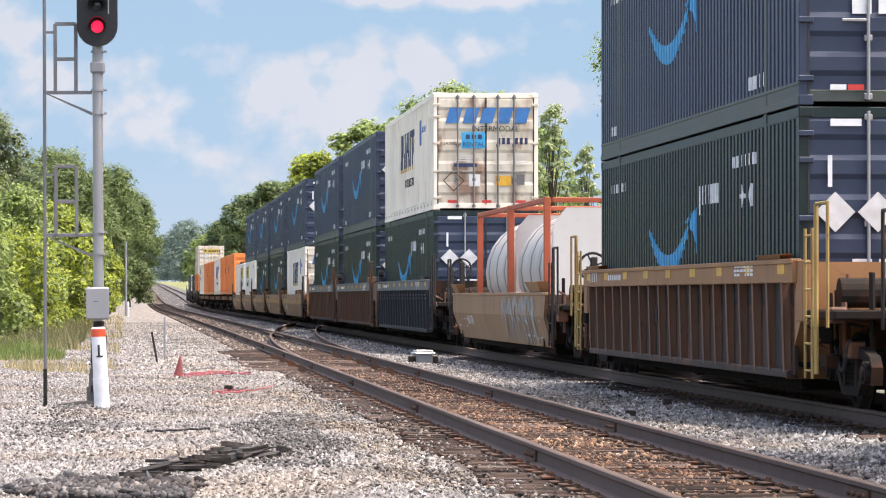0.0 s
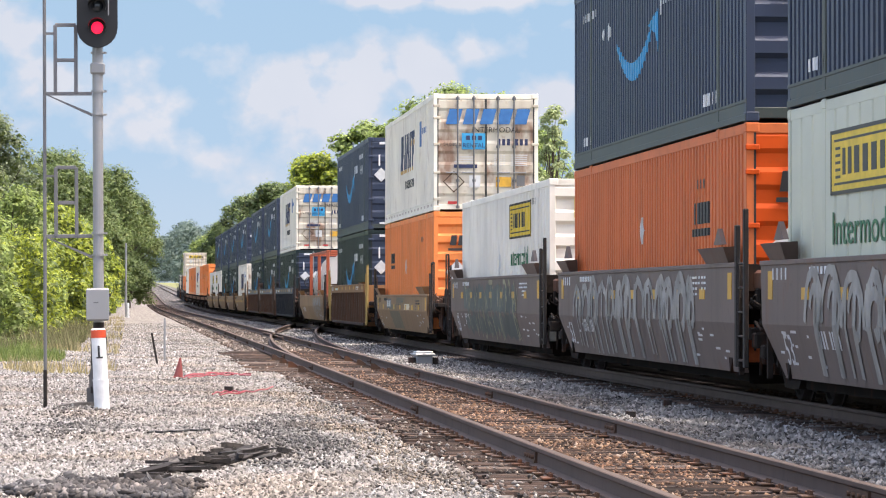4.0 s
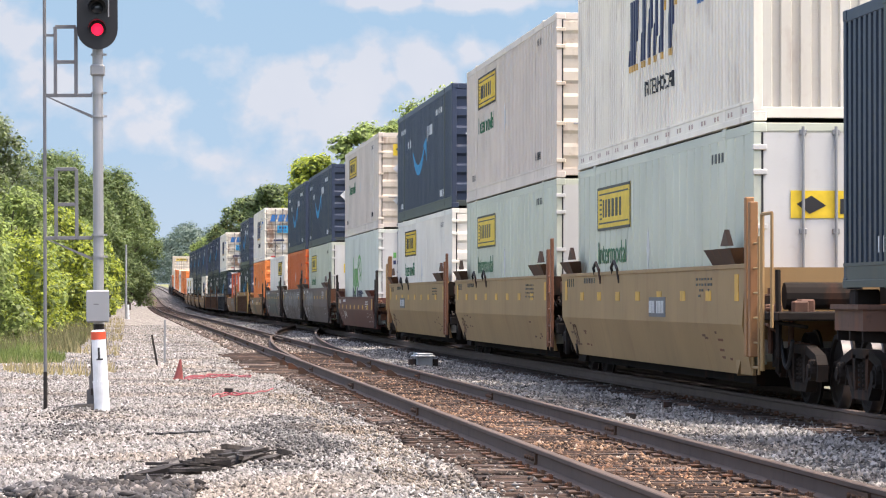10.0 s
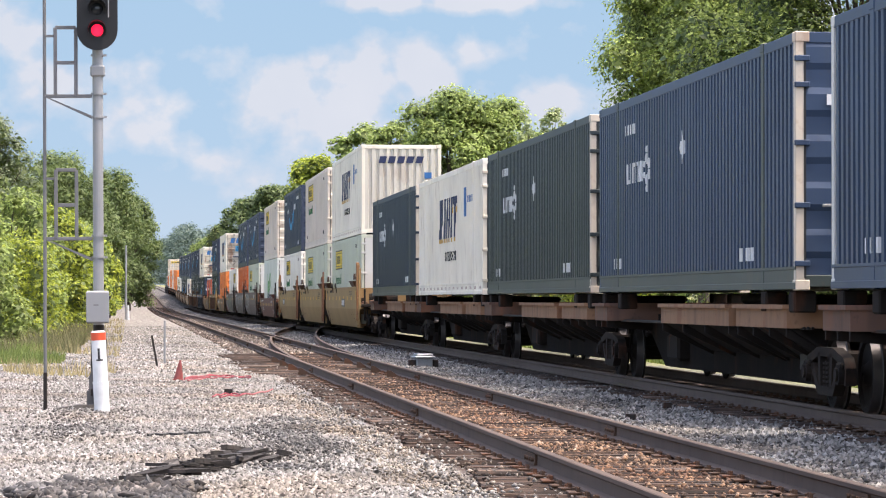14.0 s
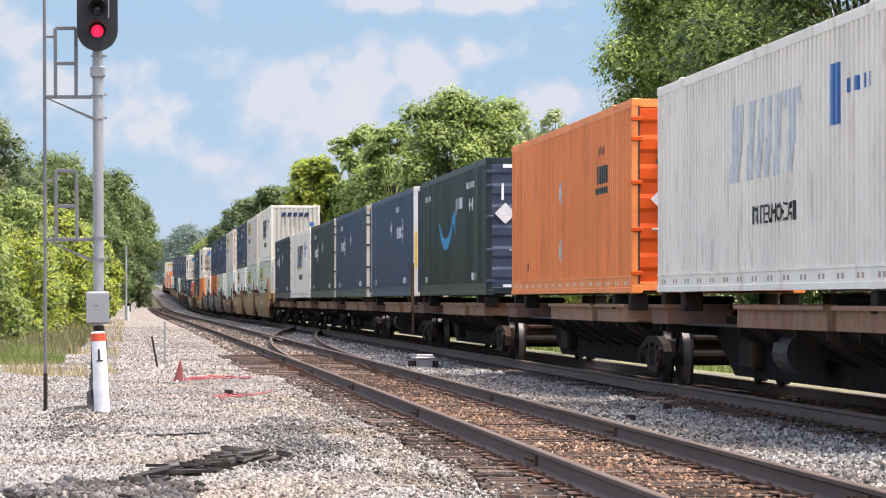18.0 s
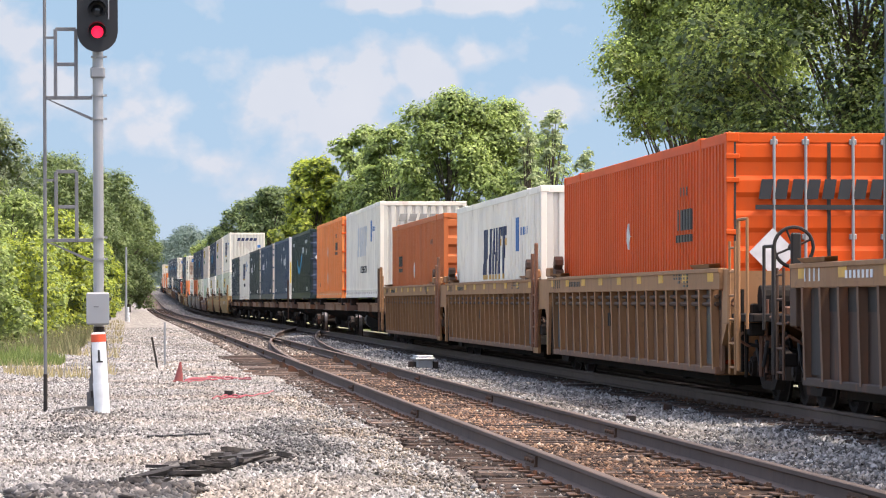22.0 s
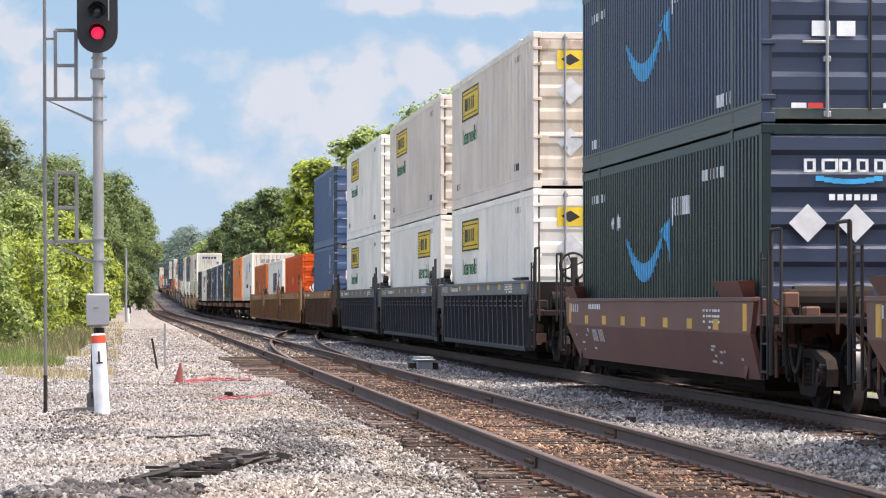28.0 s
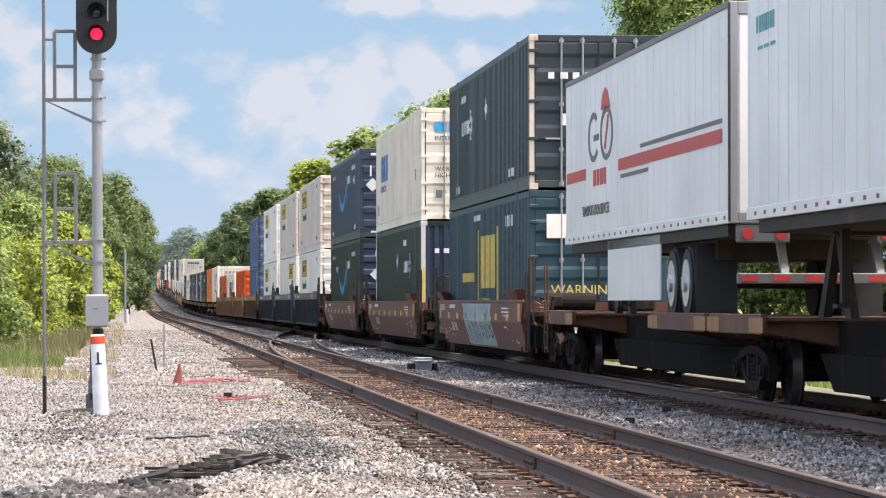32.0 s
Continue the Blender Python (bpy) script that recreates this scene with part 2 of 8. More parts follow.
M["tie"] = tie_wood()
M["stone"] = stones("limestone_ballast", [(0.0, (0.044, 0.040, 0.038)), (0.2, (0.104, 0.097, 0.090)), (0.5, (0.196, 0.185, 0.172)), (0.85, (0.270, 0.258, 0.242)), (1.0, (0.400, 0.392, 0.376))])
M["stoneg"] = stones("grey_ballast", [(0.0, (0.045, 0.042, 0.041)), (0.4, (0.101, 0.096, 0.091)), (0.8, (0.165, 0.158, 0.150)), (1.0, (0.285, 0.274, 0.262))])
M["stonek"] = stones("dark_slaty_stone", [(0.0, (0.022, 0.021, 0.022)), (0.5, (0.062, 0.059, 0.060)), (0.85, (0.105, 0.100, 0.098)), (1.0, (0.21, 0.20, 0.195))])
M["stonew"] = stones("sandy_limestone", [(0.0, (0.07, 0.058, 0.045)), (0.3, (0.19, 0.163, 0.133)), (0.8, (0.31, 0.272, 0.228)), (1.0, (0.44, 0.40, 0.35))])
M["stonem"] = stones("mixed_grey_ballast", [(0.0, (0.031, 0.030, 0.030)), (0.2, (0.078, 0.076, 0.074)), (0.5, (0.152, 0.148, 0.141)), (0.85, (0.222, 0.216, 0.207)), (1.0, (0.328, 0.320, 0.312))], 0.95, (0.484, 0.491, 0.507), (1.0, 0.96, 0.92))
M["stonerust"] = stones("rust_stained_ballast", [(0.0, (0.030, 0.020, 0.014)), (0.35, (0.119, 0.071, 0.047)), (0.7, (0.212, 0.121, 0.070)), (0.93, (0.306, 0.200, 0.128)), (1.0, (0.391, 0.315, 0.246))], 0.95, (0.45, 0.40, 0.38), (1.0, 0.85, 0.78))
M["stoneb"] = stones("brown_grey_ballast", [(0.0, (0.024, 0.019, 0.017)), (0.45, (0.088, 0.068, 0.054)), (0.85, (0.192, 0.160, 0.136)), (1.0, (0.368, 0.336, 0.304))])
M["bark"] = plain("grey_brown_bark", (0.09, 0.07, 0.05), 0.9, 0, 12, 0.5)
M["leafy"] = leaf("sunlit_yellow_green_leaves", (0.14, 0.19, 0.017), (0.34, 0.39, 0.045), 0.48)
M["leafg"] = leaf("mid_green_leaves", (0.125, 0.18, 0.045), (0.29, 0.365, 0.10), 0.45)
M["leafn"] = leaf("deep_green_leaves", (0.048, 0.082, 0.023), (0.255, 0.320, 0.080), 0.47)
M["leafm"] = leaf("fresh_green_leaves", (0.070, 0.115, 0.030), (0.35, 0.43, 0.105), 0.5)
M["leafp"] = leaf("pale_poplar_leaves", (0.14, 0.18, 0.085), (0.30, 0.35, 0.17), 0.45)
M["leafo"] = leaf("grey_olive_leaves", (0.095, 0.125, 0.062), (0.18, 0.215, 0.12), 0.4)
M["leafd"] = leaf("dark_green_leaves", (0.050, 0.084, 0.026), (0.155, 0.205, 0.070), 0.42)
# far woods: distance haze is put into the blue-green of the leaves
M["leafb"] = leaf("haze_tinted_blue_green_leaves", (0.070, 0.108, 0.092), (0.120, 0.165, 0.135), 0.4)
# inner crown leaves: the shade inside the crown is put into their dark colour
M["inner"] = leaf("painted_shade_inner_leaves", (0.055, 0.085, 0.018), (0.13, 0.17, 0.040), 0.35)
M["innerd"] = leaf("painted_deep_shade_inner_leaves", (0.018, 0.034, 0.010), (0.055, 0.085, 0.024), 0.3)
M["weed"] = leaf("olive_weed_stems", (0.085, 0.088, 0.035), (0.18, 0.165, 0.075), 0.3)
M["grass"] = leaf("verge_grass_blades", (0.070, 0.110, 0.024), (0.175, 0.22, 0.052), 0.3)
M["straw"] = leaf("dry_grass_blades", (0.20, 0.16, 0.07), (0.36, 0.30, 0.15), 0.3)


# ---------------------------------------------------------------- mesh helpers
def mesh_of(name, verts, faces):
    me = bpy.data.meshes.new(name)
    me.from_pydata(verts, [], faces)
    me.update()
    return me


def part(name, bm, material, parent=None, label="", mods=None):
    """Links a bmesh (or mesh) as one object under a thing or part."""
    if isinstance(bm, bmesh.types.BMesh):
        me = bpy.data.meshes.new(name)
        bm.to_mesh(me)
        bm.free()
    else:
        me = bm
    if material is not None and not me.materials:
        me.materials.append(material)
    ob = new(name, me)
    if parent is not None:
        ob.parent = parent
    if label:
        ob["label"] = label
    if any(k in name for k in ("writing", "lettering", "graffiti", "_bars", "small_mark", "side_mark", "end_mark", "side_shade", "side_stripe", "reflectors", "stripes", "limbs")):
        ob["kind"] = "stuff"
    return ob


def bx(bm, x0, x1, y0, y1, z0, z1, bev=0.0):
    m = Matrix.LocRotScale(((x0 + x1) / 2, (y0 + y1) / 2, (z0 + z1) / 2), None, (abs(x1 - x0), abs(y1 - y0), abs(z1 - z0)))
    r = bmesh.ops.create_cube(bm, size=1, matrix=m)
    if bev:
        es = list({e for v in r["verts"] for e in v.link_edges})
        bmesh.ops.bevel(bm, geom=es, offset=bev, segments=1, affect="EDGES")
    return bm


def cyl(bm, p0, p1, r, n=10, r2=None):
    p0, p1 = Vector(p0), Vector(p1)
    d = p1 - p0
    m = Matrix.Translation((p0 + p1) / 2) @ d.to_track_quat("Z", "Y").to_matrix().to_4x4()
    bmesh.ops.create_cone(bm, cap_ends=True, segments=n, radius1=r, radius2=r if r2 is None else r2, depth=d.length, matrix=m)
    return bm


def tube(bm, pts, r, n=6):
    """A bent pipe through the points, in one piece."""
    pts, rings = [Vector(p) for p in pts], []
    for k, p in enumerate(pts):
        d = (pts[min(k + 1, len(pts) - 1)] - pts[max(k - 1, 0)]).normalized()
        u = d.cross(Vector((1, 0, 0)) if abs(d.x) < 0.8 else Vector((0, 0, 1))).normalized()
        w = d.cross(u)
        rings.append([bm.verts.new(p + (u * math.cos(a) + w * math.sin(a)) * r) for a in [2 * math.pi * i / n for i in range(n)]])
    for a, c in zip(rings, rings[1:]):
        for i in range(n):
            bm.faces.new((a[i], a[(i + 1) % n], c[(i + 1) % n], c[i]))
    bm.faces.new(rings[0][::-1])
    bm.faces.new(rings[-1])
    bmesh.ops.recalc_face_normals(bm, faces=bm.faces[:])
    return bm


def B():
    return bmesh.new()


def prism(bm, pts, axis, a, b):
    """Extrudes a closed outline of 2D points along an axis from a to b."""
    def place(p, k):
        return {"x": (k, p[0], p[1]), "y": (p[0], k, p[1]), "z": (p[0], p[1], k)}[axis]
    va = [bm.verts.new(place(p, a)) for p in pts]
    vb = [bm.verts.new(place(p, b)) for p in pts]
    bm.faces.new(va)
    bm.faces.new(list(reversed(vb)))
    n = len(pts)
    for i in range(n):
        bm.faces.new((va[i], vb[i], vb[(i + 1) % n], va[(i + 1) % n]))
    bmesh.ops.recalc_face_normals(bm, faces=bm.faces[:])
    return bm


def empty(name, label, category, group="", m=None):
    ob = new(name)
    ob.empty_display_size = 0.3
    if m is not None:
        ob.matrix_basis = m
    return tagged(ob, label, category, group)


# ---------------------------------------------------------------- the line of the tracks
PX = ((-600, 8.63), (30, 8.62), (100, 8.53), (150, 8.40), (220, 8.13), (300, 7.72), (422, 7.0), (518, 6.6), (700, 6.5), (1000, 6.6), (2600, 6.2))
PZ = ((-600, 0), (330, 0), (422, 0.35), (518, 1.45), (915, 3.9), (2100, 10.5), (2600, 11.0))
_S = np.arange(-700.0, 2701.0, 10.0)
_K = np.ones(7) / 7


def _smooth(table):
    a = np.interp(_S, [p[0] for p in table], [p[1] for p in table])
    return np.convolve(np.pad(a, 3, mode="edge"), _K, mode="valid")


_X, _Z = _smooth(PX), _smooth(PZ)
NEAR = -4.57


def line_x(s):
    return float(np.interp(s, _S, _X))


def line_z(s):
    return float(np.interp(s, _S, _Z))


def on_line(s, up=0.0):
    """Pose on the train's track at s metres, heading along it."""
    dx, dz = line_x(s + 5) - line_x(s - 5), line_z(s + 5) - line_z(s - 5)
    return pose(line_x(s), s, line_z(s) + up, math.degrees(math.atan2(dz, 10)), 0, -math.degrees(math.atan2(dx, 10)))


TRAVEL = []  # (thing, place along the line at the start, height over the rail)


def run(t):
    return 17.428 * t + 0.00567 * t * t


def on_train(thing, s, up):
    thing.matrix_basis = on_line(s, up)
    TRAVEL.append((thing, s, up))
    return thing


# ---------------------------------------------------------------- ground and tracks
def ground_z(x, y):
    """Height of the land: a bed under both tracks, a gravel shoulder, and a low verge."""
    c = x - (line_x(y) - 8.62)
    knots_x = (-400, -40, -14, -7, -4.2, -3.0, 1.6, 2.4, 5.7, 6.4, 7.0, 10.2, 12.2, 14, 30, 60, 400)
    knots_z = (-1.5, -1.2, -0.9, -0.62, -0.36, -0.17, -0.19, -0.235, -0.235, -0.26, -0.235, -0.235, -0.27, -0.55, -0.6, -1.0, -2.0)
    z = float(np.interp(c, knots_x, knots_z))
    z += 0.07 * math.exp(-((x + 0.75) / 0.9) ** 2 - ((y - 41.6) / 1.5) ** 2)
    z += 0.02 * noise.noise(Vector((x * 0.55, y * 0.10, 0))) * (1 if c < 2 or c > 11 else 0.2)
    return line_z(y) + z


def build_ground():
    xs = sorted({*np.arange(-12, 16.01, 0.5).tolist(), -400, -250, -150, -90, -60, -40, -30, -24, -20, -17, -14.5, 18, 21, 25, 30, 40, 60, 90, 150, 250, 400, -1500, 1500})
    ys = [*np.arange(-60, 10, 10), *np.arange(10, 120, 1.0), *np.arange(120, 320, 5.0), *np.arange(320, 900, 20.0), *np.arange(900, 2700, 60.0), 4200]
    verts = [(x, y, ground_z(x, y)) for y in ys for x in xs]
    w = len(xs)
    faces = [(j * w + i, j * w + i + 1, (j + 1) * w + i + 1, (j + 1) * w + i) for j in range(len(ys) - 1) for i in range(w - 1)]
    me = mesh_of("ground", verts, faces)
    across = me.attributes.new("across", "FLOAT", "POINT")
    across.data.foreach_set("value", [v[0] - (line_x(v[1]) - 8.62) for v in verts])
    m, n, l, b = nodes_of("gravel_and_verge_soil")
    # pale gravel by the tracks, grass further out, decided by the distance from the line
    tc = n.new("ShaderNodeTexCoord")
    at = n.new("ShaderNodeAttribute")
    at.attribute_name = "across"
    side = at.outputs["Fac"]
    v = n.new("ShaderNodeTexVoronoi")
    v.inputs["Scale"].default_value = 22.0
    l.new(tc.outputs["Object"], v.inputs["Vector"])
    sc = n.new("ShaderNodeSeparateColor")
    l.new(v.outputs["Color"], sc.inputs[0])
    col = ramp(n, l, sc.outputs[0], [(0.0, (0.12, 0.105, 0.095)), (1.0, (0.34, 0.308, 0.28))])
    # cell rims darkened: the shade in gaps between stones is put into the colour
    col = mix(n, l, ramp(n, l, v.outputs["Distance"], [(0.4, (0, 0, 0)), (0.75, (1, 1, 1))]), col, (0.055, 0.048, 0.044))
    far = n.new("ShaderNodeSeparateXYZ")
    l.new(tc.outputs["Object"], far.inputs[0])
    off = n.new("ShaderNodeMapRange")
    off.inputs[1].default_value, off.inputs[2].default_value = 120, 200
    l.new(far.outputs[1], off.inputs[0])
    lumps = noise_of(n, l, 1.6, 8, (3.0, 0.5, 1.0))
    col = mix(n, l, off.outputs[0], col, ramp(n, l, lumps, [(0.36, (0.09, 0.078, 0.062)), (0.5, (0.19, 0.170, 0.145)), (0.66, (0.31, 0.285, 0.255))]))
    broad = noise_of(n, l, 0.35, 5)
    col = mix(n, l, ramp(n, l, broad, [(0.45, (0, 0, 0)), (0.7, (0.6,) * 3)]), col, (0.15, 0.132, 0.12))

    def zone(a, c):
        r = n.new("ShaderNodeMapRange")
        r.inputs[1].default_value, r.inputs[2].default_value = a, c
        l.new(side, r.inputs[0])
        return r.outputs[0]
    brown = mix(n, l, noise_of(n, l, 16.0, 6), (0.018, 0.012, 0.009), (0.105, 0.064, 0.042))
    col = mix(n, l, zone(2.66, 2.80), col, brown)
    grey = mix(n, l, noise_of(n, l, 14.0, 5), (0.045, 0.044, 0.043), (0.24, 0.235, 0.225))
    streaks = noise_of(n, l, 1.0, 8, (4.0, 0.12, 1.0))
    grey = mix(n, l, off.outputs[0], grey, ramp(n, l, streaks, [(0.42, (0.035, 0.030, 0.027)), (0.56, (0.085, 0.074, 0.066)), (0.70, (0.26, 0.24, 0.22))]))
    col = mix(n, l, zone(5.0, 5.35), col, grey)
    # ballast under the train: its shade is put into this darker tone
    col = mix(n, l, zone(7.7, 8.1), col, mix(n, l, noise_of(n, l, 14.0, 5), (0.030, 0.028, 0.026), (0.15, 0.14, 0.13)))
    soil = mix(n, l, noise_of(n, l, 2.5, 6), (0.10, 0.13, 0.035), (0.24, 0.22, 0.09))
    wob = n.new("ShaderNodeMath")
    wob.operation = "MULTIPLY_ADD"
    l.new(noise_of(n, l, 0.25, 4), wob.inputs[0])
    wob.inputs[1].default_value = 3.0
    # unseen pale gravel added on the west side to bounce light onto the cars
    bounce_gravel = n.new("ShaderNodeMapRange")
    bounce_gravel.inputs[1].default_value, bounce_gravel.inputs[2].default_value, bounce_gravel.inputs[3].default_value, bounce_gravel.inputs[4].default_value = 88, 62, 0, 9.5
    l.new(far.outputs[1], bounce_gravel.inputs[0])
    west = n.new("ShaderNodeMath")
    west.operation = "LESS_THAN"
    l.new(side, west.inputs[0])
    west.inputs[1].default_value = 0.0
    shift = n.new("ShaderNodeMath")
    shift.operation = "MULTIPLY_ADD"
    l.new(bounce_gravel.outputs[0], shift.inputs[0])
    l.new(west.outputs[0], shift.inputs[1])
    l.new(side, shift.inputs[2])
    l.new(shift.outputs[0], wob.inputs[2])
    mr = n.new("ShaderNodeMapRange")
    mr.inputs[1].default_value, mr.inputs[2].default_value = -3.4, -1.9
    l.new(wob.outputs[0], mr.inputs[0])
    mr2 = n.new("ShaderNodeMapRange")
    mr2.inputs[1].default_value, mr2.inputs[2].default_value = 14.2, 12.4
    l.new(wob.outputs[0], mr2.inputs[0])
    mul = n.new("ShaderNodeMath")
    mul.operation = "MULTIPLY"
    l.new(mr.outputs[0], mul.inputs[0])
    l.new(mr2.outputs[0], mul.inputs[1])
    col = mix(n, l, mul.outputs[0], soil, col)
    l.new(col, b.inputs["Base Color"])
    b.inputs["Roughness"].default_value = 0.95
    bump(n, l, v.outputs["Distance"], 0.7, -0.03, b)
    for p in me.polygons:
        p.use_smooth = True
    me.materials.append(m)
    return tagged(new("ground", me), "pale gravel right-of-way with grassy verges", "ground", kind="structure")


build_ground()

RAIL = ((-0.07, -0.17), (0.07, -0.17), (0.07, -0.155), (0.014, -0.135), (0.012, -0.05), (0.036, -0.035), (0.036, -0.006), (0.028, 0), (-0.028, 0),
        (-0.036, -0.006), (-0.036, -0.035), (-0.012, -0.05), (-0.014, -0.135), (-0.07, -0.155))


def rail_mesh(name, offset, y0, y1, profile=RAIL, bend=None):
    ys = [y for y in [*np.arange(y0, 130, 8.0), *np.arange(130, 700, 20.0), *np.arange(700, 2600, 80.0)] if y0 <= y <= y1] + [y1]
    verts, faces, k = [], [], len(profile)
    for y in ys:
        cx = line_x(y) + offset + (bend(y) if bend else 0)
        verts += [(cx + p[0], y, line_z(y) + p[1]) for p in profile]
    for j in range(len(ys) - 1):
        for i in range(k):
            a, c = j * k + i, j * k + (i + 1) % k
            faces.append((a, c, c + k, a + k))
    faces.append(tuple(range(k)))
    faces.append(tuple(range((len(ys) - 1) * k, len(ys) * k))[::-1])
    me = mesh_of(name, verts, faces)
    me.materials.append(M["rail"])
    me.materials.append(M["railtop"])
    for p in me.polygons:
        if p.normal.z > 0.9 and p.center.z > line_z(p.center.y) - 0.02:
            p.material_index = 1
    return me


def tie_mesh(seed):
    """A split, weathered tie: ridges and checks along its length, ragged ends."""
    rng = random.Random(seed)
    prof, y = [(-0.115, -0.36), (-0.115, -0.205 - rng.uniform(0, 0.012))], -0.10
    while y < 0.085:
        w = rng.uniform(0.022, 0.055)
        top = -0.185 - rng.uniform(0, 0.014)
        prof += [(y, top), (min(y + w, 0.095), top - rng.uniform(0, 0.006)), (min(y + w + 0.004, 0.099), top - rng.uniform(0.012, 0.03))]
        y += w + 0.009
    prof += [(0.112, -0.20 - rng.uniform(0, 0.01)), (0.115, -0.36)]
    verts, faces, k = [], [], len(prof)
    xs = (-1.3, -0.9, -0.2, 0.5, 1.0, 1.3)
    for i, x in enumerate(xs):
        for a, b in prof:
            e = rng.uniform(-0.03, 0.03) if i in (0, len(xs) - 1) else 0
            verts.append((x + e, a + rng.uniform(-0.002, 0.002), b + (rng.uniform(-0.006, 0.006) if b > -0.3 else 0)))
    for i in range(len(xs) - 1):
        for j in range(k - 1):
            a = i * k + j
            faces.append((a, a + k, a + k + 1, a + 1))
    faces.append(tuple(range(k)))
    faces.append(tuple(range((len(xs) - 1) * k, len(xs) * k))[::-1])
    me = mesh_of("tie", verts, faces)
    me.materials.append(M["tie"])
    return me


def plate_mesh():
    bm = B()
    bx(bm, -0.17, 0.17, -0.09, 0.09, -0.186, -0.168, 0.004)
    for dx in (-0.095, 0.095):
        bx(bm, dx - 0.012, dx + 0.012, -0.05, -0.025, -0.17, -0.135)
        bx(bm, dx - 0.012, dx + 0.012, 0.025, 0.05, -0.17, -0.135)
    bx(bm, -0.11, 0.11, 0.115, 0.15, -0.2, -0.15, 0.004)
    me = bpy.data.meshes.new("tie_plate")
    bm.to_mesh(me)
    bm.free()
    me.materials.append(M["rust"])
    return me


TIES, PLATE = [tie_mesh(k) for k in range(7)], plate_mesh()
GAUGE = 0.7525


def build_track(offset, label, first, singles):
    root = empty("railway_track", label, "railway track")
    root["kind"] = "structure"
    for g in (-GAUGE, GAUGE):
        part("rail", rail_mesh("rail", offset + g, 6, 2500), None, root)
    rng = random.Random(int(offset * 100) + 7)
    y, k = first, 0
    far_v, far_f = [], []
    src = [(a, b2, c) for c in (-0.36, -0.19) for a, b2 in ((-1.3, -0.11), (1.3, -0.11), (1.3, 0.11), (-1.3, 0.11))]
    fsrc = [(4, 5, 6, 7), (0, 1, 5, 4), (1, 2, 6, 5), (2, 3, 7, 6), (3, 0, 4, 7)]
    while y < 420:
        cx, cz, turn = line_x(y) + offset, line_z(y), rng.uniform(-1.2, 1.2)
        dx = rng.uniform(-0.13, 0.10)
        if k < singles:
            t = part("tie", rng.choice(TIES), None, root)
            t.matrix_basis = pose(cx + dx, y, cz + rng.uniform(-0.018, 0.0), rng.uniform(-2.0, 2.5), rng.uniform(-0.5, 0.5), turn)
            if k < (95 if offset else 45):
                for g in (-GAUGE, GAUGE):
                    q = part("tie_plate", PLATE, None, t)
                    q.matrix_basis = pose(g - dx, 0, 0.004)
        else:
            o = len(far_v)
            far_v += [(cx + dx + a, y + b2, cz + c) for a, b2, c in src]
            far_f += [tuple(o + i for i in f) for f in fsrc]
        y += 0.53 + rng.uniform(-0.05, 0.05)
        k += 1
    me = mesh_of("far_ties", far_v, far_f)
    q = part("far_ties", me, M["tie"], root)
    q["kind"] = "stuff"
    return root


def joint_bar_mesh():
    bm = B()
    for s in (-1, 1):
        prism(bm, [(s * 0.013, -0.138), (s * 0.045, -0.138), (s * 0.034, -0.10), (s * 0.034, -0.075), (s * 0.036, -0.05), (s * 0.012, -0.045)], "y", -0.32, 0.32)
        for k in (-0.24, -0.09, 0.09, 0.24):
            cyl(bm, (s * 0.03, k, -0.09), (s * 0.06, k, -0.09), 0.019, 8)
    me = bpy.data.meshes.new("joint_bar")
    bm.to_mesh(me)
    bm.free()
    me.materials.append(M["rust"])
    return me


def add_joint_bars(root, offset):
    """Bolted bars where the rail lengths meet, staggered from side to side."""
    me = joint_bar_mesh()
    for g, y0 in ((-GAUGE, 28.3), (GAUGE, 22.4)):
        for k in range(9):
            y = y0 + 11.9 * k
            part("joint_bar", me, None, root).matrix_basis = pose(line_x(y) + offset + g, y, 0)


def diverge(y):
    """Sideways shift of the crossover that leaves the near track towards the train's track."""
    return min(4.57, 0.00043 * (y - 60) ** 2) if y > 60 else 0.0


